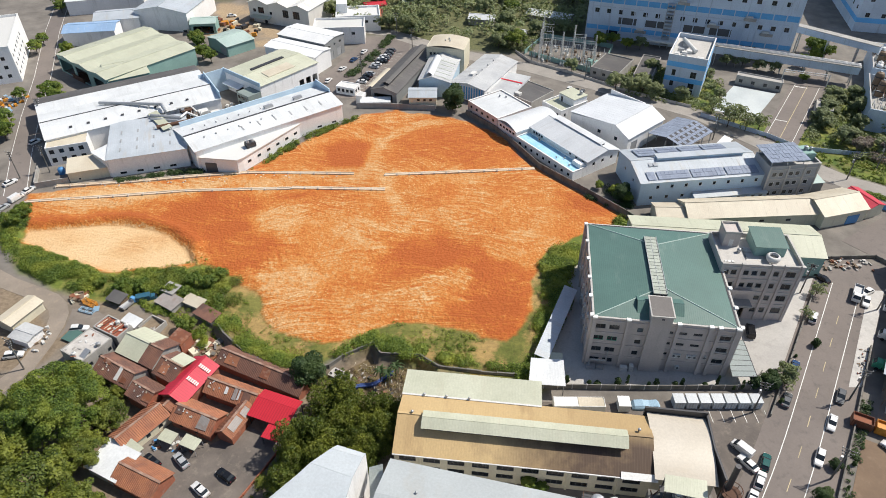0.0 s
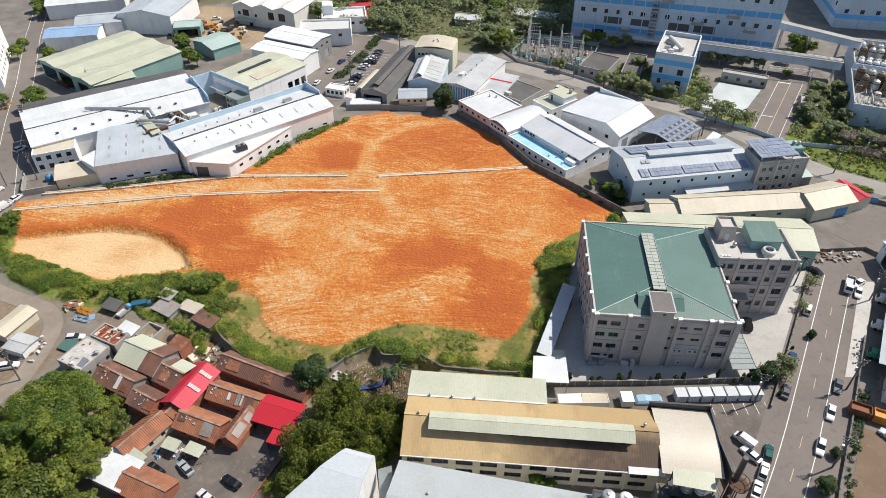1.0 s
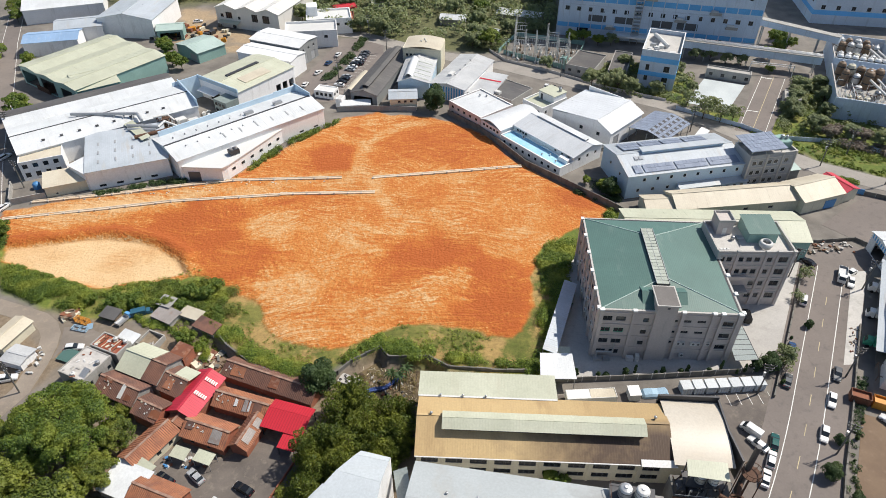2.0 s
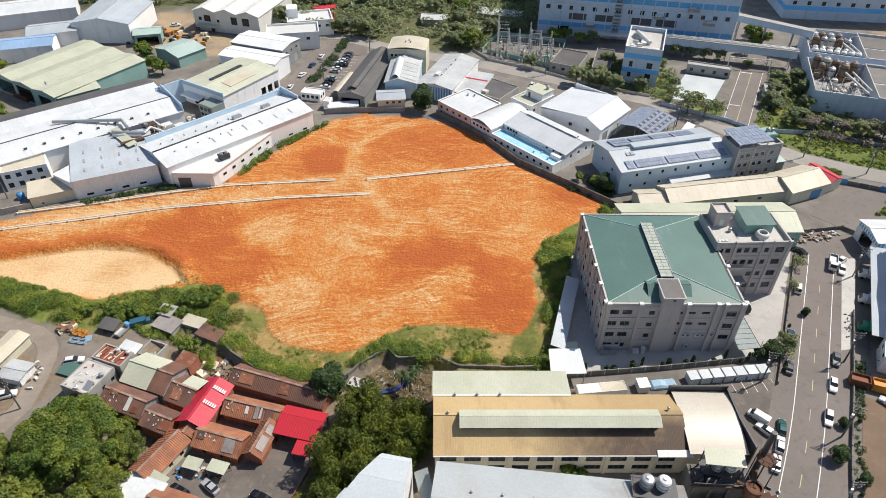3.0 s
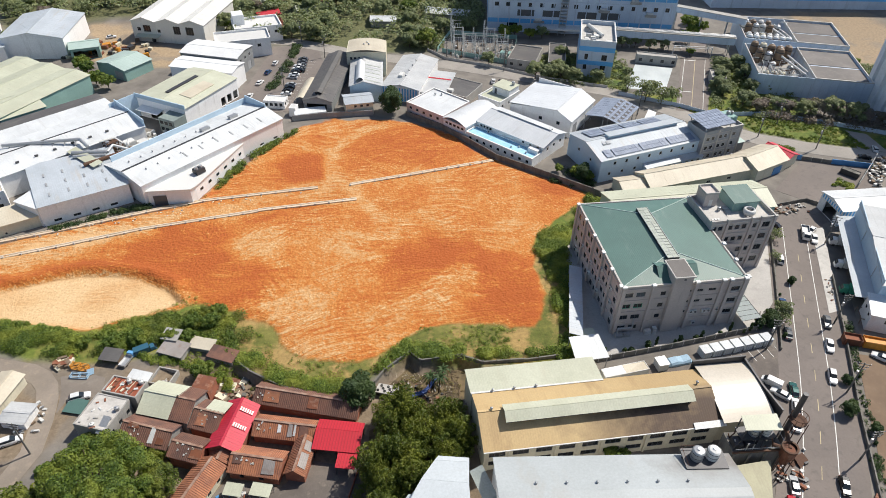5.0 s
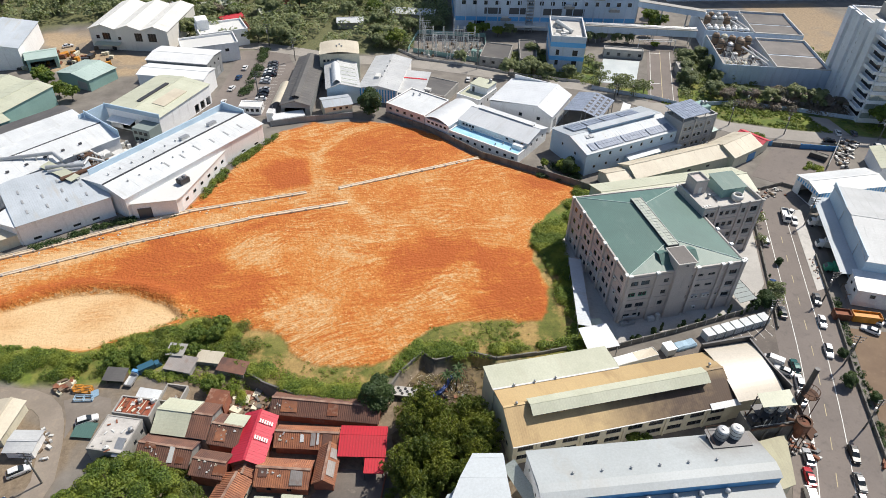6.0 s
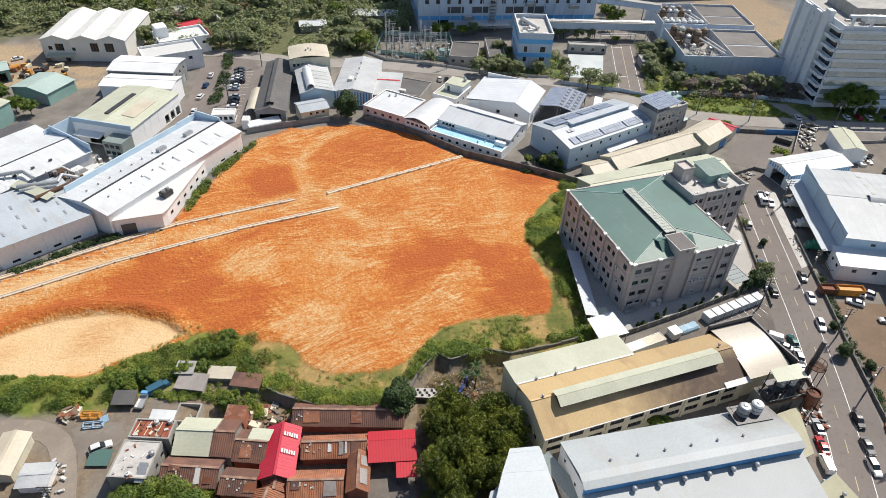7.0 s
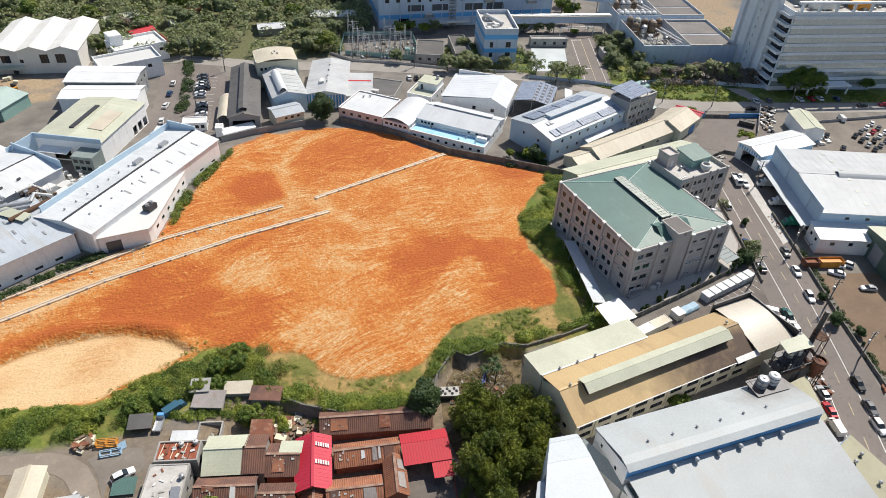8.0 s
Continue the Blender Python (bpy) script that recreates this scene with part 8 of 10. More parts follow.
tiled_house("old house under dark brown tiles with a rusted ridge", (-84.4, 94.3), (-74.8, 89.85), 5.9, 3.85, 5.55, TILE_DARK, CONCRETE)
tiled_house("dark-tiled bay beside the mint-roofed house", (-74.5, 96.8), (-71.1, 95.25), 8.2, 4.5, 6.5, TILE_DARK, CONCRETE)
tiled_house("dark-tiled house between courtyards", (-70.7, 94.8), (-65.4, 92.2), 6.9, 3.55, 5.35, TILE_DARK)
tiled_house("low dark-tiled row behind the trees", (-74.2, 88.4), (-68.6, 85.7), 5.2, 3.65, 4.95, TILE_DARK)
tiled_house("narrow rust-tiled kitchen wing", (-66.6, 86.6), (-62.4, 84.8), 4.6, 2.6, 3.9, TILE_ROOF, axis="y")
r1 = hall("red_roof_house", "house with a bright red sheet roof and skylight strips", (-66.7, 88.9), (-60.8, 86.7), 11.4, G0 + 3.6, G0 + 5.2, BRICK, RED_ROOF_Y, axis="y", z0=G0, category="house", seam=0.8)
for y in (4.6, 8.6):
    for i in range(6):
        part("skylight", Shape().slab((6.2 - 0.45 * i, y, G0 + 4.03 + 0.225 * i), (6.2 - 0.45 * i, y + 0.9, G0 + 4.03 + 0.225 * i), (5.9 - 0.45 * i, y + 0.9, G0 + 4.18 + 0.225 * i), (5.9 - 0.45 * i, y, G0 + 4.18 + 0.225 * i), 0.06), OFFWHITE, r1)
rc = thing("carport", "open carport with a bright red ribbed roof", "carport", (-45.8, 84.8, 0), heading((-45.8, 84.8), (-36.8, 82.0))[0])
L = 9.4
sheet(rc, "roof", (-0.3, -0.3, G0 + 3.3), (L, -0.3, G0 + 3.3), (L, 4.2, G0 + 4.2), (-0.3, 4.2, G0 + 4.2), RED_ROOF, seam=0.6)
sheet(rc, "roof", (L, 6.8, G0 + 3.7), (-0.3, 6.8, G0 + 3.7), (-0.3, 4.2, G0 + 4.2), (L, 4.2, G0 + 4.2), RED_ROOF, seam=0.6)
sheet(rc, "roof", (5.2, -3.6, G0 + 2.7), (9.2, -3.6, G0 + 2.7), (9.2, -0.2, G0 + 3.1), (5.2, -0.2, G0 + 3.1), RED_ROOF, seam=0.6)
posts(rc, [(0, 0), (4.6, 0), (9.0, 0), (0, 6.5), (4.6, 6.5), (9.0, 6.5), (5.4, -3.4), (9.0, -3.4)], G0 + 2.75, 0.08, DARK_STEEL, G0)
hall("mint_roof_house", "house with a pale mint sheet roof", (-81.2, 99.8), (-74.75, 96.95), 8.2, G0 + 4.5, G0 + 6.5, CONCRETE, MINT_ROOF, z0=G0, category="house", seam=1.0, left=row(2, 2.5, 6.0, G0 + 2.4, 1.0, 1.1, "dark"))
shed("red_sheet_wing", "low wing under a rust-red sheet roof", (-71.0, 104.4), (-67.4, 102.7), 3.6, G0 + 4.0, G0 + 4.5, BRICK, RUST, z0=G0, over=0.2)
single("roof_sheet", Shape().slab((0, 0, 0), (4.4, 0, 0), (4.4, 3.5, -0.95), (0, 3.5, -0.95), 0.08), MINT_ROOF, "mint sheets laid over the back slope of a tiled roof", "roof sheet", (-67.3, 97.0, G0 + 5.5), -26)
grey = block("flat_house", "flat-roofed concrete house with a weathered grey roof", (-92.9, 97.4), (-86.2, 94.3), 8.2, 3.9, CONCRETE, PALE_DECK, -2.5, 0.12, row(2, 2, 5.0, 0.4, 1.2, 1.2, "dark"), right=row(3, 1.6, 6.8, 1.6, 1.0, 1.1, "dark"), category="house")
tank(grey, 6.6, 5.2, 3.9, 0.5, 1.0, STEEL)
tank(grey, 3.9, 0.7, 3.9, 0.5, 0.6, OFFWHITE, legs=False)
part("stair_roof", Shape().slab((5.3, -0.5, 3.3), (7.0, -0.5, 3.3), (7.0, 3.0, 4.6), (5.3, 3.0, 4.6), 0.1), STEEL, grey, "sloping blue-grey sheet over the stair")
part("stair_wall", Shape().box(5.4, 6.9, 2.7, 2.95, 3.9, 4.45), CONCRETE, grey)
for k in range(9):
    part("roof_litter", Shape().box(0, 0.5 + 0.09 * k, 0, 0.3, 0, 0.16), (CONCRETE, RUST, OFFWHITE)[k % 3], grey, m=pose(0.8 + 0.55 * k, 0.6 + (k * 5 % 7), 3.9, 0, 0, 31 * k))
rusty = block("flat_house", "concrete house with a rusty roof deck and tanks", (-88.8, 105.0), (-81.5, 101.7), 4.5, 3.95, CONCRETE, RED_DECK, -2.5, 0.3, right=row(2, 1.2, 3.2, 1.6, 1.0, 1.1, "dark"), category="house")
for x, y in ((4.4, 3.6), (7.0, 3.9)):
    tank(rusty, x, y, 3.95, 0.5, 1.0, OFFWHITE)
for k in range(6):
    part("roof_pipe", Shape().tube((0.7 + 1.1 * k, 0.6, 4.1), (1.1 + 1.1 * k, 4.0, 4.1), 0.09, k=6), RUSTY if k % 2 else CREAM_WALL, rusty)
for k in range(12):
    part("roof_litter", Shape().slab((0, 0, 0), (0.9, 0.1, 0), (0.8, 0.5, 0.1), (0, 0.45, 0.05), 0.2), (OFFWHITE, CREAM_WALL, RUST, CONCRETE)[k % 4], rusty, m=pose(0.8 + (k * 37 % 60) / 10, 0.5 + (k * 23 % 34) / 10, 3.97, 0, 0, 47 * k))
shed("lean_to", "white sheet lean-to above a yard", (-85.2, 110.3), (-81.2, 108.4), 2.4, 0.9, 1.2, CONCRETE, WHITE_ROOF_X, z0=-2.4)
shell = block("shack", "roofless grey concrete shell with rubble inside", (-81.0, 109.2), (-76.6, 107.2), 4.8, -1.2, CONCRETE, OLD_WALL, -2.5, 1.5)
for k in range(14):
    part("rubble", Shape().slab((0, 0, 0), (1.2, 0.1, 0), (1.0, 0.4, 0.2), (0, 0.35, 0.1), 0.16), (CONCRETE, WOOD, OFFWHITE)[k % 3], shell, m=pose(0.6 + (k * 29 % 33) / 10, 0.6 + (k * 17 % 36) / 10, -1.15, 0, 0, 53 * k))
shed("sheet_roofs", "patchwork of pale sheet roofs on low walls", (-75.0, 71.0), (-67.6, 68.0), 6.4, 0.1, 0.6, CONCRETE, WHITE_ROOF_X, z0=G0)
shed("sheet_roofs", "mint sheet roof joining two houses", (-72.6, 76.6), (-66.6, 73.0), 2.6, 0.3, 0.6, CONCRETE, MINT_ROOF, z0=G0)
for p, q, m in (((-63.6, 78.4), (-60.2, 77.2), MINT_ROOF), ((-58.6, 77.4), (-54.8, 76.0), MINT_ROOF)):
    aw = thing("awning", "mint sheet awning on thin posts", "awning", (p[0], p[1], G0), heading(p, q)[0])
    w = heading(p, q)[1]
    sheet(aw, "roof", (0, 0, 2.2), (w, 0, 2.2), (w, 2.6, 2.5), (0, 2.6, 2.5), m, seam=0.7)
    posts(aw, [(0.1, 0.1), (w - 0.1, 0.1), (0.1, 2.5), (w - 0.1, 2.5)], 2.2, 0.05)
for label, p0, p1, d, h, m in (("shack with a patched rusty roof", (-79.5, 117.4), (-74.3, 114.6), 3.8, 1.2, OLD_SHEET), ("shack with a cream sheet roof", (-72.6, 117.8), (-67.8, 115.7), 2.6, 1.2, CREAM_ROOF), ("low shack with a dark rusty roof", (-68.2, 113.9), (-62.9, 111.0), 3.0, 1.2, TILE_DARK), ("small grey concrete hut in bushes", (-78.9, 120.9), (-75.7, 119.6), 2.8, 1.9, CONCRETE)):
    shed("shack", label, p0, p1, d, h, h + 0.3, CONCRETE, m, z0=-2.5, group="shacks")
hall("shed", "cream sheet shed beside the lane", (-114.4, 107.0), (-109.8, 105.4), 9.0, 2.8, 3.5, CREAM_WALL, CREAM_ROOF, axis="y", category="shed")
hall("shed", "pale box shed beside the lane", (-108.6, 102.4), (-103.6, 100.9), 4.6, 2.2, 2.5, WHITE_WALL, GREY_ROOF_Y, category="shed")
hall("shed", "rust-roofed shed behind the lane", (-121, 92.0), (-113.0, 93.4), 6.0, 2.6, 3.8, BRICK, TILE_ROOF, category="shed")
block("white_house", "plain white house at the lane corner", (-130.5, 107.0), (-121.5, 109.0), 9.0, 6.5, WHITE_WALL, OFFWHITE, 0, 0.5, row(3, 2, 7, 4.6, 1.2, 1.3), category="house")
shed("carport", "dark green sheet carport", (-97.0, 104.2), (-93.6, 102.9), 2.8, 0.5, 0.8, CONCRETE, GREEN_ROOF, z0=-2.0)
# sheets and worn strips on the old roofs


def patch(p0, p1, D, h, r, u, w, v0, v1, material, label, axis="x", far=False):
    """A loose sheet on a roof slope of tiled_house(p0, p1, D, h, r): from u, w wide, between v0 and v1 up the slope."""
    rz, L = heading(p0, p1)
    m = (D if axis == "x" else L) / 2
    k = (r - h) / m
    z = lambda v: G0 + h + 0.27 + k * v
    if axis == "x":
        q = [(u, v0, z(v0)), (u + w, v0 + 0.1, z(v0 + 0.1)), (u + w * 0.92, v1 - 0.15, z(v1 - 0.15)), (u + 0.06, v1, z(v1))]
    else:
        q = [(L - v0, u, z(v0)), (L - v0 - 0.1, u + w, z(v0 + 0.1)), (L - v1, u + w * 0.95, z(v1)), (L - v1 + 0.1, u, z(v1 - 0.1))]
    single("roof_sheet", Shape().slab(*q, 0.04), material, label, "roof sheet", (p0[0], p0[1], 0), rz)


H1 = ((-57.9, 91.0), (-46.0, 87.0), 4.9, 2.6, 4.3)
H2 = ((-62.5, 83.2), (-53.0, 79.8), 5.8, 2.6, 4.2)
H3 = ((-84.4, 94.3), (-74.8, 89.85), 5.9, 3.85, 5.55)
H4 = ((-51.6, 80.6), (-48.0, 79.3), 8.0, 2.7, 4.1)
H5 = ((-57.9, 99.6), (-36.6, 91.0), 5.6, 2.6, 4.2)
H6 = ((-70.7, 94.8), (-65.4, 92.2), 6.9, 3.55, 5.35)
H7 = ((-74.2, 88.4), (-68.6, 85.7), 5.2, 3.65, 4.95)
patch(*H1, 5.0, 0.8, 0.6, 2.0, WHITE, "white plastic sheet laid over broken tiles")
patch(*H1, 7.2, 1.0, 0.1, 2.3, OLD_SHEET, "grey tarpaulin strip tied over the tiles")
patch(*H1, 8.4, 0.5, 0.3, 2.3, OFFWHITE, "pale strip of plastic over the tiles")
patch(*H1, 9.6, 2.0, 0.2, 2.2, TILE_DARK, "darker patch of replaced roof tiles")
patch(*H2, 6.6, 2.6, 0.1, 2.6, OLD_SHEET, "grey corrugated sheet over the eave")
patch(*H2, 0.4, 1.8, 1.2, 2.7, TILE_DARK, "darker patch of replaced roof tiles")
patch(*H4, 1.0, 3.4, 0.1, 1.6, OLD_SHEET, "pale corrugated sheet on the short wing", "y")
patch(*H4, 5.0, 2.2, 0.1, 1.5, OLD_SHEET, "grey corrugated sheet by the gable", "y")
patch(*H3, 6.4, 1.1, 0.1, 2.9, OFFWHITE, "pale clear strip set into the tiles")
patch(*H3, 1.2, 2.4, 2.0, 3.0, RUST, "rusted sheet along the ridge")
patch(*H3, 8.2, 1.6, 0.2, 1.4, RUST, "rusted sheet at the eave")
patch(*H5, 2.0, 3.6, 0.2, 2.4, TILE_ROOF, "redder patch of roof tiles")
patch(*H5, 12.0, 2.4, 0.2, 2.5, RUST, "rusted sheet laid over the tiles")
patch(*H6, 1.0, 2.4, 0.3, 2.6, TILE_ROOF, "redder patch of roof tiles")
patch(*H7, 4.4, 2.6, 0.2, 2.0, RUST, "rusted sheet laid over the tiles")
pebbles = random.Random(8)
for k, hs in enumerate((H1, H2, H3, H5, H6, H7)):
    for i in range(7):
        u, v = pebbles.uniform(0.5, 4.8), pebbles.uniform(0.3, hs[2] / 2 - 0.5)
        patch(*hs, u, pebbles.uniform(0.25, 0.6), v, v + pebbles.uniform(0.3, 0.5), (OFFWHITE, CREAM_WALL, CONCRETE)[i % 3], "small broken slab weighing down the tiles")

# ---- walls and fences ----
wallpath = [(-66, 116.5), (-59.2, 108.4), (-52.6, 102.8), (-44.7, 98.5), (-38.7, 96.1), (-31.6, 99.6), (-28.9, 102.8), (-22.2, 107.2), (-20.1, 104.1), (-10.4, 103.9), (-6.0, 100.9), (3.6, 99.8), (14.6, 99.4)]
rw = thing("retaining_wall", "stained concrete retaining wall below the field", "wall", kind="structure")
for a, c in zip(wallpath, wallpath[1:]):
    n = max(1, int(math.hypot(c[0] - a[0], c[1] - a[1]) / 3.2))
    for i in range(n):
        f, g = i / n, (i + 1) / n
        p, q = (a[0] + (c[0] - a[0]) * f, a[1] + (c[1] - a[1]) * f), (a[0] + (c[0] - a[0]) * g, a[1] + (c[1] - a[1]) * g)
        part("wall_panel", Shape().prism(ribbon([p, q], 0.17), -2.9, 0.75 + 0.12 * ((i * 7) % 3)), OLD_WALL, rw)
        d = Vector((q[0] - p[0], q[1] - p[1])).normalized() * 0.2
        part("pier", Shape().prism(ribbon([p, (p[0] + d.x, p[1] + d.y)], 0.26), -2.9, 0.95), OLD_WALL, rw)


def fence(name, label, pts, h, material, step=3.0, z0=0.0, th=0.1, cap=None):
    f = thing(name, label, "fence" if "fence" in name else "wall", kind="structure")
    for a, c in zip(pts, pts[1:]):
        n = max(1, round(math.hypot(c[0] - a[0], c[1] - a[1]) / step))
        for i in range(n):
            p = (a[0] + (c[0] - a[0]) * i / n, a[1] + (c[1] - a[1]) * i / n)
            q = (a[0] + (c[0] - a[0]) * (i + 0.97) / n, a[1] + (c[1] - a[1]) * (i + 0.97) / n)
            part("panel", Shape().prism(ribbon([p, q], th), z0, z0 + h), material, f)
            part("post", Shape().box(p[0] - 0.12, p[0] + 0.12, p[1] - 0.12, p[1] + 0.12, z0, z0 + h + 0.12), cap or material, f)
    return f


fence("field_wall", "dark concrete wall along the factory side of the field", [(46, 163.5), (33.5, 176.5), (21.5, 188.5), (14.0, 202), (7.0, 213.0), (-4, 225.0)], 2.2, OLD_WALL, 3.2, th=0.14)
fence("field_wall", "dark wall between field and sheds", [(46, 163.5), (50.5, 158.0), (52, 152)], 2.2, OLD_WALL, 3.2, th=0.14)
fence("field_wall", "dark wall below the old sheds", [(-16, 227.6), (-33, 228.4), (-46, 227.8)], 2.2, DARKGREY_WALL, 3.2, th=0.14)
fence("yard_fence", "low wall with a pale rail in front of the green-roofed building", [(17.6, 96.4), (40, 97.3), (63.8, 98.9), (67.5, 103.5)], 1.5, OLD_WALL, 3.0, th=0.12, cap=LIGHT_CONCRETE)
fence("street_wall", "low mossy wall along the street", [road_at(6, -7.2), road_at(22, -7.0), road_at(58, -7.0)], 0.9, OLD_WALL, 3.0, th=0.15)
fence("street_wall", "low wall with yellow-green coping beside the yard", [road_at(-30, 8.6), road_at(-8, 8.0), road_at(13, 8.2), road_at(40, 8.0)], 1.0, OLD_WALL, 3.0, th=0.14)
fence("yard_fence", "blue sheet fence at the back street", [(135.4, 166.4), (147.4, 161.4)], 1.9, BLUE_PAINT, 3.0)
fence("yard_fence", "short blue sheet fence beside the yard gate", [(121.0, 174.0), (126.6, 170.6)], 1.9, BLUE_PAINT, 2.8)
fence("yard_wall", "brown wall and sliding gate at the back street", [(126.6, 170.6), (135.4, 166.4)], 1.5, OLD_WALL, 3.0, cap=CONCRETE)
fence("yard_wall", "pale concrete wall of the sorting yard", [(153.6, 167.0), (147.4, 162.0), (134.2, 151.6)], 1.9, LIGHT_CONCRETE, 3.0)
box = thing("scrap_container", "dark open-topped scrap container in the bare yard", "container", (134.2, 160.6, 0.05), -56)
part("body", Shape().box(0, 5.8, 0, 0.12, 0.1, 1.9).box(0, 5.8, 2.18, 2.3, 0.1, 1.9).box(0, 0.12, 0.12, 2.18, 0.1, 1.9).box(5.68, 5.8, 0.12, 2.18, 0.1, 1.9).box(0.12, 5.68, 0.12, 2.18, 0.1, 0.3), DARK_STEEL, box)
part("load", Shape().slab((0.2, 0.2, 1.3), (5.6, 0.2, 1.5), (5.6, 2.1, 1.4), (0.2, 2.1, 1.6), 0.3), OLD_WALL, box)
fence("works_fence", "pale rail fence in front of the works", [(84, 229), (104, 214.5), (112, 206), (134, 203), (156, 190.5), (172, 180), (215, 160)], 1.6, PLANT_WALL, 3.0, th=0.05)
fence("works_fence", "green-white fence round the substation", [(20, 284), (30, 304), (60, 293), (50, 264), (22, 283)], 2.0, TEAL_WALL, 3.2, th=0.06)
fence("works_fence", "pale barrier beside the back road", [(16, 286), (22, 275), (42, 262), (60, 248), (82, 236)], 1.1, LIGHT_CONCRETE, 3.0, th=0.08)
fence("yard_fence", "low brick edge beside the courtyard", [(-37.5, 79.6), (-42.5, 68), (-47, 60)], 0.8, BRICK, 2.5, G0, th=0.1)
fence("car_park_wall", "low grey wall beside the car park", [(156, 151), (198, 139.5)], 1.1, CONCRETE, 3.0)
fence("yard_fence", "concrete posts round the rubble yard", [(97, 146.0), (112, 147.5), (116, 143)], 1.2, OLD_WALL, 2.6, th=0.12)

# ---- vehicles ----
PAINTS = {"white": (0.75, 0.75, 0.74), "black": (0.012, 0.013, 0.016), "silver": (0.42, 0.43, 0.44), "blue": (0.03, 0.07, 0.16), "red": (0.42, 0.02, 0.03), "green": (0.02, 0.10, 0.09), "grey": (0.13, 0.135, 0.14)}
CARS = {}
WHEEL = Shape().tube((0, -0.11, 0), (0, 0.11, 0), 0.33, k=14).mesh("tyre")
WHEEL.materials.append(RUBBER)
RIM = Shape().tube((0, -0.125, 0), (0, 0.125, 0), 0.2, k=10).mesh("rim")
RIM.materials.append(STEEL)


def loft(secs):
    """A closed body through cross sections: (x, half width, z low, z high, half width on top)."""
    s = Shape()
    for x, w, z0, z1, wt in secs:
        s.v += [(x, -w, z0), (x, -w, (z0 * 0.4 + z1 * 0.6)), (x, -wt, z1), (x, wt, z1), (x, w, (z0 * 0.4 + z1 * 0.6)), (x, w, z0)]
    for j in range(len(secs) - 1):
        a = 6 * j
        s.f += [(a + i, a + (i + 1) % 6, a + 6 + (i + 1) % 6, a + 6 + i) for i in range(6)]
    n = len(s.v)
    s.f += [(5, 4, 3, 2, 1, 0), tuple(range(n - 6, n))]
    return s


def make_car(colour, kind):
    paint = plain(f"{colour} car paint", PAINTS[colour], 0.22, 0.15, 0.03)
    name = {"car": "car", "suv": "car", "van": "van"}[kind]
    c = thing(name, f"parked {colour} " + {"car": "saloon car", "suv": "estate car", "van": "delivery van"}[kind], name, group="vehicles")
    if kind == "van":
        body = loft([(-2.3, 0.82, 0.35, 1.0, 0.75), (-2.25, 0.88, 0.3, 1.85, 0.78), (1.0, 0.88, 0.3, 1.9, 0.78), (1.75, 0.86, 0.3, 1.1, 0.74), (2.25, 0.8, 0.32, 0.95, 0.68)])
        glass = loft([(0.98, 0.84, 1.15, 1.82, 0.76), (1.02, 0.845, 1.15, 1.86, 0.76), (1.78, 0.8, 1.12, 1.16, 0.74)])
    else:
        t = 1.42 if kind == "car" else 1.58
        body = loft([(-2.25, 0.74, 0.35, 0.75, 0.62), (-2.15, 0.84, 0.28, 0.92, 0.72), (-1.5, 0.88, 0.25, 0.98, 0.78), (0.8, 0.88, 0.25, 0.96, 0.78), (1.9, 0.85, 0.27, 0.82, 0.72), (2.22, 0.74, 0.34, 0.66, 0.6)])
        rear = -1.75 if kind == "car" else -2.1
        glass = loft([(rear, 0.72, 0.9, 0.98, 0.68), (rear + 0.55, 0.74, 0.9, t - 0.06, 0.6), (0.1, 0.74, 0.9, t - 0.04, 0.6), (0.95, 0.72, 0.9, 0.96, 0.66)])
        roof = loft([(rear + 0.5, 0.63, t - 0.08, t, 0.55), (-0.6, 0.64, t - 0.06, t + 0.03, 0.56), (0.12, 0.63, t - 0.08, t, 0.55)])
        part("roof", roof, paint, c)
    part("body", body, paint, c)
    part("cabin_glass", glass, GLASS, c, "dark glass")
    for y in (-0.55, 0.55):
        part("headlight", Shape().box(2.08, 2.2, y - 0.16, y + 0.16, 0.58, 0.7), OFFWHITE, c)
        part("tail_light", Shape().box(-2.24, -2.16, y - 0.14, y + 0.14, 0.68, 0.84), RED_ROOF, c)
    for x in (-1.4, 1.4):
        for y in (-0.8, 0.8):
            w = part("wheel", WHEEL, None, c, m=pose(x, y, 0.33))
            part("rim", RIM, None, w)
    return c


def car(x, y, rz, colour="white", kind="car", z=0.07):
    key = (colour, kind)
    if key not in CARS:
        CARS[key] = make_car(colour, kind)
        CARS[key].matrix_basis = pose(x, y, z, 0, 0, rz)
        return CARS[key]
    return copy_thing(CARS[key], pose(x, y, z, 0, 0, rz))


RZ = math.degrees(math.atan2(RD.y, RD.x))
for x, y, d, col, kind in ((86.0, 122.3, 0, "white", "suv"), (70.6, 95.9, 0, "grey", "car"), (82.8, 97.6, 180, "grey", "car"), (78.1, 90.3, 180, "white", "car"), (72.3, 81.6, 180, "white", "suv"), (57.2, 82.7, 72, "white", "van"), (57.4, 79.4, 66, "white", "car"), (61.0, 79.8, 4, "green", "suv"), (58.7, 75.7, 0, "white", "suv"), (55.9, 71.5, 0, "white", "car"), (75.6, 105.6, 0, "blue", "car"),
                           (56.2, 56.3, 184, "black", "suv"), (52.4, 50.7, 186, "grey", "car"), (49.4, 46.7, 188, "white", "suv"), (46.4, 58.4, 4, "silver", "car"), (43.5, 54.6, 5, "red", "car"), (40.6, 50.9, 6, "white", "van"), (36.9, 46.1, 7, "silver", "car"), (101.6, 128.9, 180, "white", "car"),
                           (93.8, 137.4, 60, "black", "car"), (103.2, 132.6, 150, "white", "car")):
    car(x, y, RZ + d, col, kind)
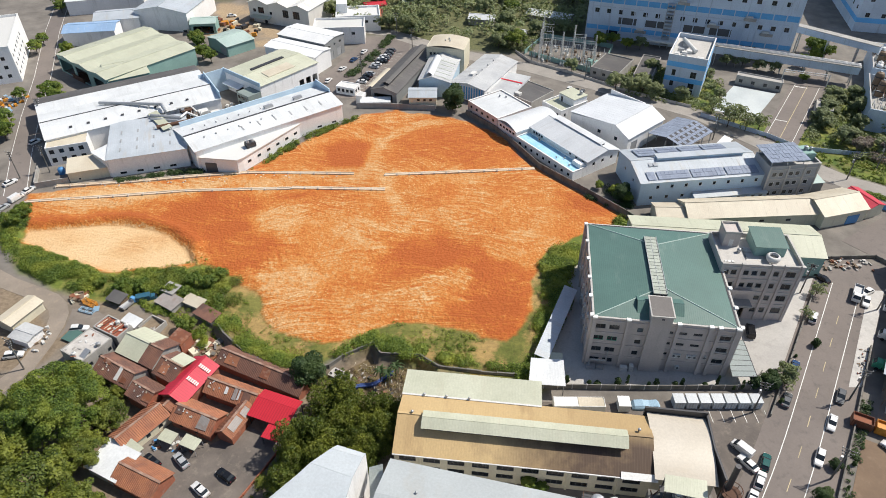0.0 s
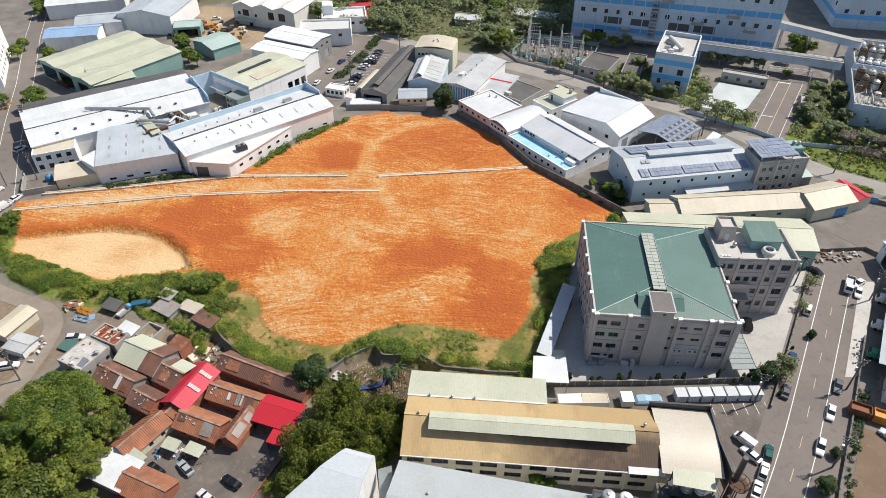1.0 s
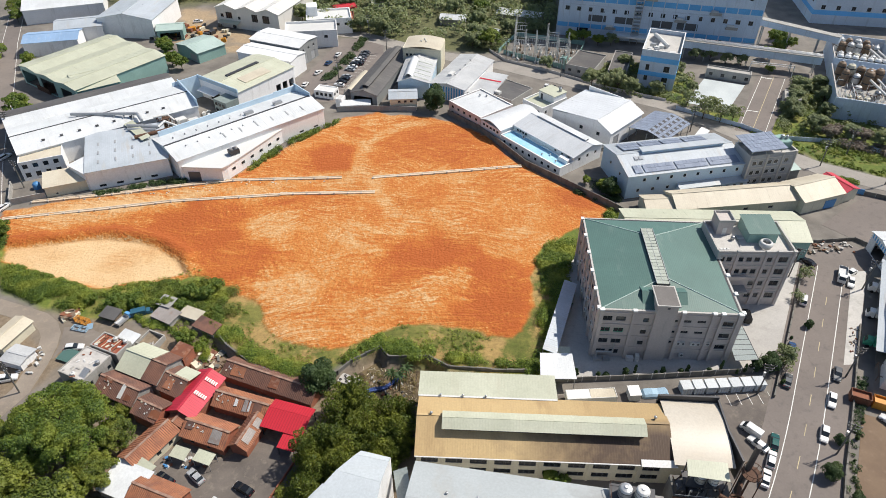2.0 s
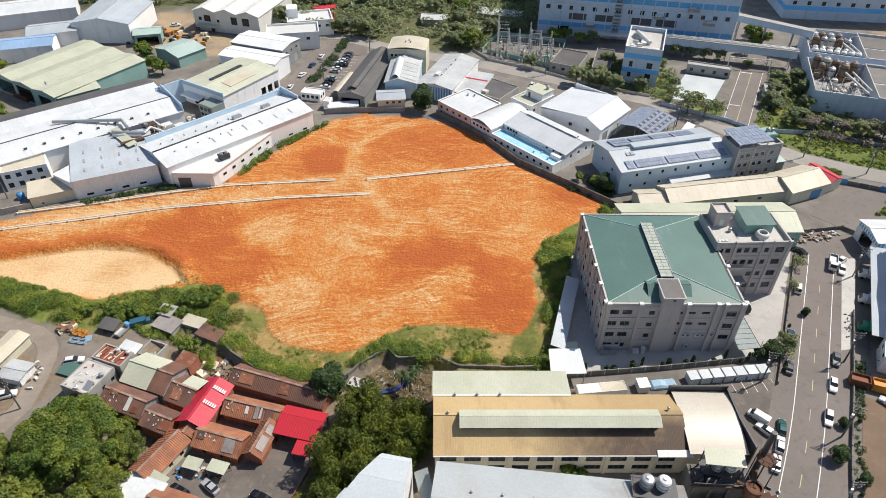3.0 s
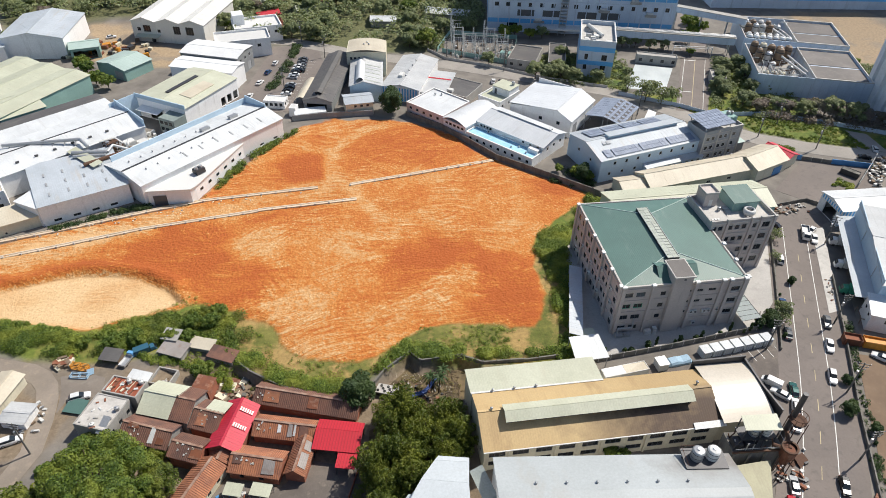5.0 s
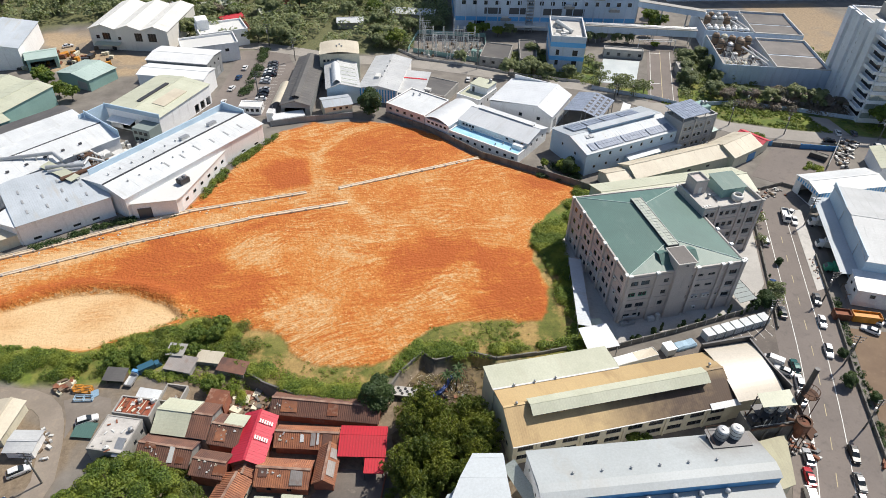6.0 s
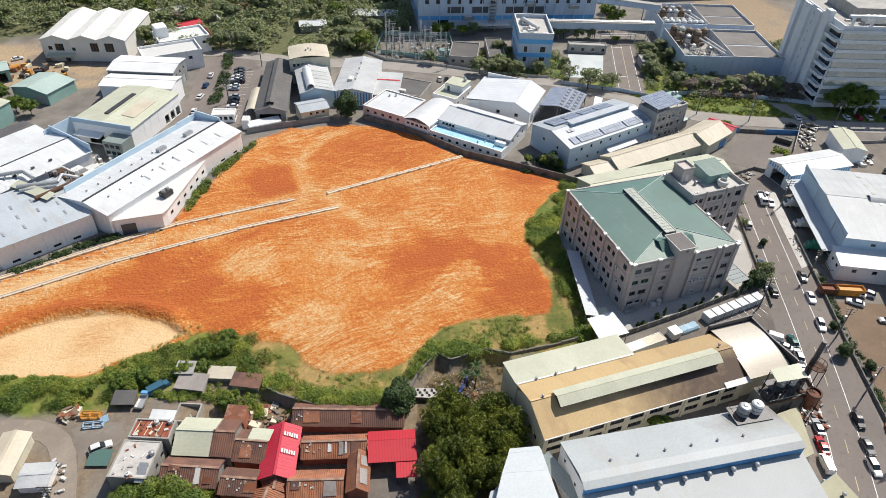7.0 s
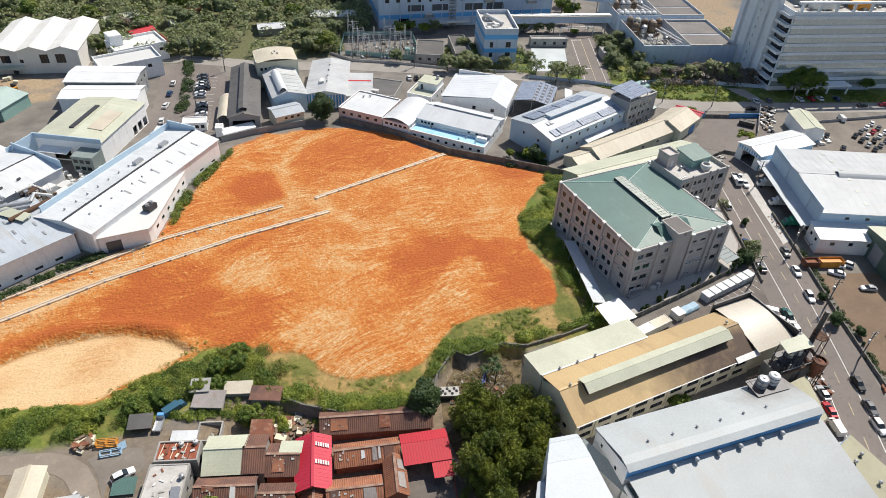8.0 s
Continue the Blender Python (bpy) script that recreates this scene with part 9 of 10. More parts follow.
for x, y, rz, col, kind in ((94.0, 86.2, 118, "white", "suv"), (91.6, 87.2, 120, "white", "car"), (87.9, 84.6, 130, "white", "car"), (90.1, 76.5, 150, "silver", "car"), (68.8, 116.4, 80, "black", "van"), (-105.8, 98.2, 15, "white", "suv"), (-94.6, 107.4, 10, "white", "suv"), (-108.5, 91.0, 40, "blue", "car")):
    car(x, y, rz, col, kind)
for x, y, rz, col in ((-63.4, 74.2, 148, "black"), (-57.4, 74.6, 140, "silver"), (-47.2, 71.8, 150, "black"), (-51.2, 68.4, 146, "white")):
    car(x, y, rz, col, "car", -2.4)
rnd = random.Random(2)
for i in range(9):
    car(-47.6 + 1.65 * i * 0.32 + 0.2 * i, 250.2 + 2.7 * i * 1.02 + (4 if i > 3 else 0), rnd.uniform(-12, 6) + 160, rnd.choice(("white", "silver", "black", "white")), "car")
for i in range(5):
    car(-41.5 + 0.5 * i, 271.5 + 3.0 * i, 155, rnd.choice(("black", "grey", "white")), "car")
for x, y, rz, col, kind in ((-57.8, 262.2, 60, "white", "car"), (-63.6, 243.4, 60, "white", "van"), (-61.5, 250.5, 75, "white", "car"), (-54.6, 272, 65, "blue", "car"), (-51.5, 281, 70, "white", "car"), (-84.8, 233.8, 130, "red", "suv"), (-154.6, 194.6, 66, "white", "suv"), (-152.2, 199.2, 66, "grey", "car"), (-141.6, 160.6, 70, "white", "van"), (-140.2, 165.2, 70, "white", "car"), (-143.0, 155.4, 70, "silver", "car"), (-144.6, 149.4, 75, "white", "car"), (-148.6, 169, 62, "white", "car")):
    car(x, y, rz, col, kind)
for i in range(16):
    u, v = i % 4, i // 4
    car(166 + 5.2 * v + 1.0 * u, 124.5 + 3.4 * u + 1.2 * v, 22 + rnd.uniform(-4, 4), rnd.choice(("white", "silver", "black", "silver", "white", "grey", "red", "white")), "car")
for x, y, rz, col, kind in ((157.4, 172.0, 60, "white", "car"), (163, 170.0, 62, "grey", "car"), (149.6, 167.6, -24, "black", "car"), (164.6, 159.6, -24, "white", "suv"), (176.5, 165.5, 68, "white", "car"), (181.4, 163.8, 66, "red", "car"), (185.2, 162.4, 66, "white", "car"), (192.0, 159.4, 66, "blue", "car"), (196.4, 150.4, -22, "black", "car"), (206, 147, -22, "red", "car"),
                            (158.6, 139.5, 30, "black", "car"), (155.4, 130.2, 30, "black", "car"), (176.6, 146.2, 60, "white", "van"), (36.6, 248.6, 70, "white", "car"), (39.2, 247.2, 70, "black", "car"), (41.6, 246.2, 70, "grey", "car"), (-124.5, 322, 20, "white", "car")):
    car(x, y, rz, col, kind)


def truck(label, x, y, rz, cab, bed, z=0.07, box=False):
    t = thing("truck", label, "truck", (x, y, z), rz, "vehicles")
    part("chassis", Shape().box(-3.4, 2.6, -0.5, 0.5, 0.5, 0.8), DARK_STEEL, t)
    part("cab", loft([(1.2, 1.02, 0.6, 2.3, 0.9), (2.4, 1.02, 0.55, 2.25, 0.88), (3.0, 1.0, 0.55, 1.5, 0.9), (3.1, 0.95, 0.6, 1.3, 0.88)]), cab, t)
    part("windscreen", Shape().slab((2.5, -0.8, 2.2), (3.04, -0.86, 1.5), (3.04, 0.86, 1.5), (2.5, 0.8, 2.2), 0.03), GLASS, t)
    if box:
        part("cargo_box", Shape().box(-3.6, 1.0, -1.1, 1.1, 0.85, 2.9), bed, t)
    else:
        part("bed", Shape().box(-3.6, 1.0, -1.1, 1.1, 0.85, 1.0).box(-3.6, 1.0, -1.1, -1.02, 1.0, 1.6).box(-3.6, 1.0, 1.02, 1.1, 1.0, 1.6).box(-3.6, -3.5, -1.02, 1.02, 1.0, 1.6).box(0.9, 1.0, -1.02, 1.02, 1.0, 2.0), bed, t)
    for xx in (-2.4, 2.0):
        for yy in (-0.9, 0.9):
            part("wheel", Shape().tube((xx, yy - 0.14, 0.42), (xx, yy + 0.14, 0.42), 0.42, k=12), RUBBER, t)
    return t


truck("white flatbed lorry with steel racks", 100.2, 131.2, RZ + 180, WHITE, STEEL)
shed("shack", "dark open lean-to over stacked timber", (-92.0, 117.2), (-88.2, 115.8), 2.8, 1.5, 1.9, WOOD, DARK_ROOF, z0=0.0, group="shacks", open_front=True)
old = truck("dark blue lorry under the bushes", -82.6, 119.4, 20, TRUCK_BLUE, TRUCK_BLUE, -0.8, box=True)
old.matrix_basis = pose(-82.6, 119.4, -0.8, 0, 0, 20) @ Matrix.Diagonal((0.75, 0.8, 0.8, 1))
pick = truck("small blue pickup truck beside the shacks", -86.2, 117.0, 65, BLUE_STRIP, STEEL, 0.0)
pick.matrix_basis = pose(-86.2, 117.0, -0.2, 0, 0, 65) @ Matrix.Diagonal((0.7, 0.75, 0.75, 1))
for i in range(3):
    a = Vector((96.2, 99.4)) + RD * (6 + 11 * i) - Vector((0.8643, -0.503)) * 3.2
    truck("box lorry backed up to the loading dock", a.x, a.y, RZ + 90, WHITE if i else GREEN_PAINT, OFFWHITE if i else GREEN_PAINT, box=True)
# open trailer and boxes in the yard
tl = thing("trailer", "white open-topped trailer with rubble in it", "trailer", (19.4, 89.6, 0), 3)
part("body", Shape().box(0, 11.0, 0, 2.6, 0.6, 0.8).box(0, 11.0, 0, 0.12, 0.8, 2.5).box(0, 11.0, 2.48, 2.6, 0.8, 2.5).box(0, 0.12, 0.12, 2.48, 0.8, 2.5).box(10.88, 11, 0.12, 2.48, 0.8, 2.5), OFFWHITE, tl)
part("cover", Shape().slab((0.1, 0.1, 2.45), (5.2, 0.1, 2.45), (5.2, 2.5, 2.5), (0.1, 2.5, 2.5), 0.1), WHITE, tl)
part("load", Shape().slab((5.3, 0.15, 2.1), (10.8, 0.15, 2.3), (10.8, 2.45, 2.2), (5.3, 2.45, 2.4), 0.2), CREAM_ROOF, tl)
part("axle", Shape().tube((8, 0.2, 0.45), (8, 2.4, 0.45), 0.45, k=12).tube((9.2, 0.2, 0.45), (9.2, 2.4, 0.45), 0.45, k=12), RUBBER, tl)
cont = thing("waste_container", "white box container with a flat lid", "container", (46.6, 93.7, 0.05), 4, "row of white containers")
part("body", Shape().slab((-1.1, -1.2, 0.0), (1.1, -1.2, 0.0), (1.15, 1.2, 0.0), (-1.15, 1.2, 0.0), 2.0), BIN_WHITE, cont)
part("lid", Shape().box(-1.2, 1.2, -1.3, 1.3, 2.0, 2.12), BIN_WHITE, cont)
for x in (-0.6, 0, 0.6):
    part("rib", Shape().box(x - 0.05, x + 0.05, -1.28, -1.2, 0.1, 1.95), FRAME_GREY, cont)
for i in range(1, 7):
    copy_thing(cont, pose(46.6 + 2.78 * i, 93.7 + 0.16 * i, 0.05, 0, 0, 4))
wh = thing("waste_container", "single white box container with lid", "container", (34.6, 92.2, 0.05), 2)
part("body", Shape().box(-1.2, 1.2, -1.3, 1.3, 0, 2.0), OFFWHITE, wh)
part("lid", Shape().box(-1.3, 1.3, -1.4, 1.4, 2.0, 2.1), WHITE, wh)
tp = thing("covered_load", "load under a pale blue tarpaulin", "tarpaulin", (39.6, 92.8, 0.05), 3)
part("tarpaulin", loft([(-3.0, 1.0, 0, 0.5, 0.7), (-2.6, 1.2, 0, 1.0, 0.9), (-0.8, 1.25, 0, 1.2, 0.8), (0.6, 1.2, 0, 0.9, 0.9), (2.4, 1.25, 0, 1.15, 0.8), (3.0, 1.0, 0, 0.5, 0.6)]), TARP, tp)
for i in range(9):
    single("parking_line", Shape().box(0, 0.12, 0, 3.2, 0, 0.008), LINE_WHITE, "white painted parking bay line", "road marking", (46.0 + 2.4 * i, 88.9 + 0.14 * i, 0.052), 4, "parking bay lines", "structure")
for at, rz, n, m, label in (((81.9, 90.4, 0.06), -25, 4.0, RUST, "rust-brown steel skip container in the yard"), ((86.0, 88.6, 0.06), -25, 7.0, ORANGE, "orange steel skip container in the yard")):
    k = thing("skip_container", label, "container", at, rz)
    part("body", Shape().box(0, n, 0, 2.4, 0.15, 0.3).box(0, n, 0, 0.1, 0.3, 2.2).box(0, n, 2.3, 2.4, 0.3, 2.2).box(0, 0.1, 0.1, 2.3, 0.3, 2.2).box(n - 0.1, n, 0.1, 2.3, 0.3, 2.2), m, k)
    part("floor", Shape().box(0.1, n - 0.1, 0.1, 2.3, 1.4, 1.6), m, k)
    for i in range(6):
        part("rib", Shape().box(n * (i + 0.4) / 6, n * (i + 0.4) / 6 + 0.12, -0.08, 0, 0.2, 2.2), m, k)
fr = thing("scaffold_frame", "rusty rectangular steel frame in a side yard", "frame", (91.0, 96.2, 0.05), -28)
for a, c in (((0, 0), (7, 0)), ((7, 0), (7, 4.6)), ((7, 4.6), (0, 4.6)), ((0, 4.6), (0, 0))):
    part("beam", Shape().tube((*a, 1.6), (*c, 1.6), 0.1, k=6), WOOD, fr)
posts(fr, [(0, 0), (7, 0), (7, 4.6), (0, 4.6)], 1.6, 0.08, WOOD)

# ---- poles ----


def pole(x, y, h=10.0, rz=0.0, z=0.0):
    p = thing("utility_pole", "grey concrete utility pole with crossarms", "utility pole", (x, y, z), rz, "utility poles")
    part("pole", Shape().tube((0, 0, 0), (0, 0, h), 0.2, 0.12, k=8), OLD_WALL, p)
    for i, w in enumerate((1.3, 1.1, 0.8)):
        part("crossarm", Shape().box(-w, w, -0.07, 0.07, h - 0.35 - 0.8 * i, h - 0.22 - 0.8 * i), DARK_STEEL, p)
        for s in (-w + 0.1, 0.0, w - 0.1):
            part("insulator", Shape().tube((s, 0, h - 0.22 - 0.8 * i), (s, 0, h + 0.05 - 0.8 * i), 0.06, k=6), OFFWHITE, p)
    part("transformer", Shape().tube((0.42, 0, h - 3.6), (0.42, 0, h - 2.6), 0.26, k=10), STEEL, p)
    return p


first = pole(103.5, 126.6, 10, RZ + 90)
for x, y in ((84.6, 97.2), (72.9, 77.2), (63.6, 61.2), (55.2, 46.6), (62.4, 92.5), (86.2, 131.8), (120.8, 188.0), (136.6, 176.4), (168.4, 163.8), (133.5, 195.5), (84.0, 211.6), (-39.4, 303.8), (-48.2, 254.6), (-30.2, 285), (22.6, 276), (44, 258.6), (-147.4, 172.4), (-152.6, 153), (-101.4, 94.6), (-139.6, 176.5), (-159.0, 209.0)):
    copy_thing(first, pose(x, y, 0, 0, 0, RZ + 90 + (x * 7) % 30))

# ---- substation ----
for i in range(13):
    x, y = 26 + 4.6 * (i % 6) + 1.2 * (i // 6), 277 + 8.5 * (i // 6) - 1.0 * (i % 6)
    lt = thing("lattice_mast", "slender white lattice mast of the substation", "mast", (x, y, 0), -25, "substation masts")
    h = 10.5 if i % 3 else 14.0
    for sx, sy in ((-0.4, -0.4), (0.4, -0.4), (0.4, 0.4), (-0.4, 0.4)):
        part("leg", Shape().tube((sx, sy, 0), (sx * 0.3, sy * 0.3, h), 0.06, k=5), OFFWHITE, lt)
    for j in range(6):
        z = h * j / 6
        part("brace", Shape().tube((-0.4 + 0.05 * j, -0.4, z), (0.4 - 0.05 * j, -0.4, z + h / 6), 0.04, k=4).tube((-0.4, -0.4 + 0.05 * j, z), (-0.4, 0.4 - 0.05 * j, z + h / 6), 0.04, k=4), OFFWHITE, lt)
    if i % 6 < 5:
        part("crossbeam", Shape().tube((0, 0, h * 0.72), (4.6, 1.2, h * 0.72), 0.09, k=5).tube((0, 0, h * 0.64), (4.6, 1.2, h * 0.64), 0.07, k=5), OFFWHITE, lt)
        for j in range(4):
            part("insulator", Shape().tube((0.8 + 1.0 * j, 0.2 + 0.26 * j, h * 0.64), (0.8 + 1.0 * j, 0.2 + 0.26 * j, h * 0.5), 0.08, k=5), OFFWHITE, lt)
ss = thing("substation_gear", "grey switchgear and transformers on concrete feet", "switchgear", (38, 281, 0), -25)
rnd = random.Random(9)
for i in range(90):
    x, y = rnd.uniform(-13, 15), rnd.uniform(-9, 9)
    part("bushing", Shape().tube((x, y, 0), (x, y, rnd.uniform(2, 4.2)), 0.16, 0.1, k=6).box(x - 0.4, x + 0.4, y - 0.4, y + 0.4, 0, 0.9), OFFWHITE if i % 3 else WOOD, ss)
for x in (11, 14.5):
    on(ss, "transformer", TEAL_WALL, x, x + 2.4, -6, -3, 0, 3.2)

# ---- plants ----


def leaf_cloud(name, lobes, n, size, seed, material, flat=0.35, thin=(0.5, 0.9), jitter=0.55):
    """Many small leaf cards on the shells of lobes (cx, cy, cz, rx, ry, rz), denser outside, turned at random."""
    rs = np.random.RandomState(seed)
    lobes = np.array(lobes, float)
    area = (lobes[:, 3] * lobes[:, 4] + lobes[:, 5] * lobes[:, 3]) + 1e-6
    pick = rs.choice(len(lobes), n, p=area / area.sum())
    d = rs.normal(size=(n, 3))
    d /= np.linalg.norm(d, axis=1, keepdims=True)
    d[:, 2] = np.where(d[:, 2] < -0.35, -d[:, 2], d[:, 2])
    rad = rs.uniform(0.62, 1.06, (n, 1)) ** 0.6
    centre = lobes[pick, :3] + d * lobes[pick, 3:] * rad
    normal = d + rs.normal(size=(n, 3)) * jitter + np.array([0, 0, flat])
    normal /= np.linalg.norm(normal, axis=1, keepdims=True)
    side = np.cross(normal, rs.normal(size=(n, 3)))
    side /= np.linalg.norm(side, axis=1, keepdims=True) + 1e-9
    up = np.cross(normal, side)
    w = (size * rs.uniform(0.6, 1.35, (n, 1)))
    h = w * rs.uniform(*thin, (n, 1))
    v = np.stack([centre - side * w, centre - up * h * 0.9 + normal * w * 0.12, centre + side * w, centre + up * h], 1).reshape(-1, 3)
    me = bpy.data.meshes.new(name)
    me.vertices.add(len(v))
    me.vertices.foreach_set("co", v.astype(np.float32).ravel())
    me.loops.add(4 * n)
    me.loops.foreach_set("vertex_index", np.arange(4 * n, dtype=np.int32))
    me.polygons.add(n)
    me.polygons.foreach_set("loop_start", np.arange(0, 4 * n, 4, dtype=np.int32))
    me.update()
    me.validate()
    me.materials.append(material)
    return me


def make_tree(label, h, r, material, seed, leaves, size, spread=0.75, lobes=14, trunk=0.22, low=0.28, name="tree", clump=(0.26, 0.46), flat=0.35):
    rs = random.Random(seed)
    t = thing(name, label, "tree", group="trees")
    s = Shape().tube((0, 0, -0.3), (0.1, 0, h * 0.42), trunk, trunk * 0.65, k=8)
    lob = [(0, 0, h * 0.66, r * 0.6, r * 0.6, h * 0.3)]
    for i in range(lobes):
        a, q = i * 2.4 + rs.uniform(-0.4, 0.4), rs.uniform(0.35, 1.0) * spread
        z = h * rs.uniform(low + 0.12, 0.86)
        q *= math.sqrt(max(0.15, 1 - ((z / h - 0.55) / 0.5) ** 2))
        x, y = r * q * math.cos(a), r * q * math.sin(a)
        k = rs.uniform(*clump)
        lob.append((x, y, z, r * k, r * k, r * k * 0.75))
        if i % 4 == 0 or lobes < 40:
            s.tube((0.08, 0, h * rs.uniform(0.2, 0.42)), (x * 0.8, y * 0.8, z), trunk * 0.4, trunk * 0.12, k=5)
    part("trunk", s, BARK, t)
    part("crown", leaf_cloud("crown", lob, leaves, size, seed, material, flat), None, t)
    return t


PROTO = {
    "broad": lambda: make_tree("broad green tree with a dense billowing crown", 13.0, 10.0, LEAF, 1, 56000, 0.2, 0.95, 150, 0.45, clump=(0.11, 0.22)),
    "yellow": lambda: make_tree("yellow-green tree with a lumpy crown", 10.5, 7.0, LEAF_YELLOW, 2, 14000, 0.26, 0.98, 110, 0.35, clump=(0.1, 0.22)),
    "dark": lambda: make_tree("dark round-crowned tree by the wall", 7.0, 4.0, LEAF_DARK, 3, 8000, 0.22, 0.62, 22, 0.25, 0.12),
    "mid": lambda: make_tree("green tree with an uneven crown", 7.5, 4.0, LEAF, 4, 3600, 0.32, 0.92, 30, 0.2, clump=(0.16, 0.34)),
    "far": lambda: make_tree("grey-green tree of the wood's edge", 8.5, 4.6, LEAF_FAR, 5, 3400, 0.36, 0.92, 28, 0.2, clump=(0.16, 0.34), flat=0.9),
    "far2": lambda: make_tree("tall bright tree among darker ones", 9.5, 4.8, LEAF, 6, 3400, 0.36, 0.92, 28, 0.2, clump=(0.16, 0.34), flat=0.9),
    "brown": lambda: make_tree("thin brown-grey tree beside the works", 7.0, 4.0, LEAF_BROWN, 7, 2200, 0.34, 0.9, 18, 0.2, flat=0.8),
    "sparse": lambda: make_tree("thin airy tree with a see-through crown", 5.5, 2.8, LEAF_FAR, 8, 900, 0.22, 0.95, 12, 0.14),
    "airy": lambda: make_tree("small street tree with a loose olive crown", 5.6, 2.6, LEAF_FAR, 18, 2600, 0.17, 0.95, 26, 0.14, 0.34, clump=(0.16, 0.3)),
    "shrub": lambda: make_tree("small dark clipped shrub beside a wall", 2.6, 1.3, LEAF_DARK, 9, 1100, 0.17, 0.6, 8, 0.1, 0.05, "shrub"),
}
MADE = {}


def tree(kind, x, y, s=1.0, z=0.0, rz=None, sz=None):
    m = pose(x, y, z, 0, 0, (x * 37 + y * 11) % 360 if rz is None else rz) @ Matrix.Diagonal((s, s, sz or s, 1))
    if kind not in MADE:
        MADE[kind] = PROTO[kind]()
        MADE[kind].matrix_basis = m
        MADE[kind].scale = (1, 1, 1)
        MADE[kind].matrix_basis = m
        MADE[kind]["unit"] = 1
        return MADE[kind]
    ob = copy_thing(MADE[kind], Matrix())
    ob.matrix_basis = m
    return ob


for x, y, s, kind in ((-85.5, 82.0, 1.0, "broad"), (-76.0, 82.6, 0.62, "yellow"), (-81.0, 64.5, 1.05, "yellow"), (-93.0, 68.0, 1.1, "yellow"), (-71.8, 61.0, 0.8, "yellow"), (-89.5, 92.8, 0.6, "yellow"), (-99.5, 80.0, 0.8, "yellow"), (-87.0, 53.0, 1.2, "yellow"), (-97.0, 89.6, 0.55, "mid"), (-77.0, 90.6, 0.36, "yellow"), (-77, 73.5, 0.7, "yellow"), (-83.0, 91.6, 0.4, "yellow"), (-70, 52, 0.9, "yellow")):
    tree(kind, x, y, s, -2.4)
tree("dark", -35.0, 96.6, 1.1, -2.2)
for x, y, s in ((-196.5, 271, 0.7), (-171, 205, 0.8), (-168.5, 201, 0.6), (-177.5, 226, 0.6), (-164.3, 225.2, 0.95), (-160.5, 222, 0.8), (-216, 331, 0.9), (-212, 322, 0.7), (-166.6, 319, 0.7), (-199, 281, 0.6)):
    tree("far2", x, y, s)
tree("dark", -9.3, 228.6, 1.35)
tree("dark", 45.4, 172.0, 0.8)
tree("mid", -69.2, 110.9, 0.6, -2.3)
for x, y, s in ((-77.2, 121.8, 0.55), (-73.0, 121.6, 0.5), (-84.5, 122.5, 0.6), (-63.6, 119.4, 0.45), (-90.5, 123.0, 0.6), (-97.5, 123.4, 0.55)):
    tree("mid", x, y, s, -1.2)
for x, y, s in ((-72.4, 125.4, 0.5), (-68, 124, 0.55), (-66, 127.5, 0.5), (-134, 147, 0.6), (-133, 151, 0.7), (-152.5, 216.4, 0.95), (-156, 219, 0.8), (-166, 196, 0.9), (-168, 190, 0.8), (-129.2, 285.4, 0.9), (-126.5, 281.5, 0.85), (-121, 270, 0.85), (-116, 266.5, 0.8), (-164, 317, 0.9), (-143.5, 329, 1.0), (44.5, 173, 0.6), (47.4, 170.6, 0.5), (64.3, 159.2, 0.45), (39.6, 177.4, 0.4), (-178, 262, 0.7), (-182, 270, 0.8)):
    tree("mid", x, y, s)
rnd = random.Random(21)
# the wood behind the factories
count = 0
while count < 110:
    x, y = rnd.uniform(-215, 60), rnd.uniform(284, 420)
    if dist_in(np.array([x]), np.array([y]), WOODS)[0] < 2.5 or (-62 < x < -44 and 318 < y < 336) or (-8 < x < 8 and 312 < y < 326):
        continue
    tree(rnd.choice(("far", "far", "far2", "far", "mid", "brown")), x, y, rnd.uniform(0.55, 1.25))
    count += 1
lob = []
rs = np.random.RandomState(77)
while len(lob) < 2600:
    x, y, r = rs.uniform(-260, 70), rs.uniform(290, 560), rs.uniform(1.8, 4.2)
    if dist_in(np.array([x]), np.array([y]), WOODS)[0] > 4 or (y > 415 and x < 70):
        lob.append((x, y, rs.uniform(1.5, 6.5), r, r, r * 0.8))
single("wood", leaf_cloud("wood", lob, 130000, 0.6, 78, LEAF_FAR, 0.9), LEAF_FAR, "dense grey-green wood behind the factories", "wood", kind="stuff")
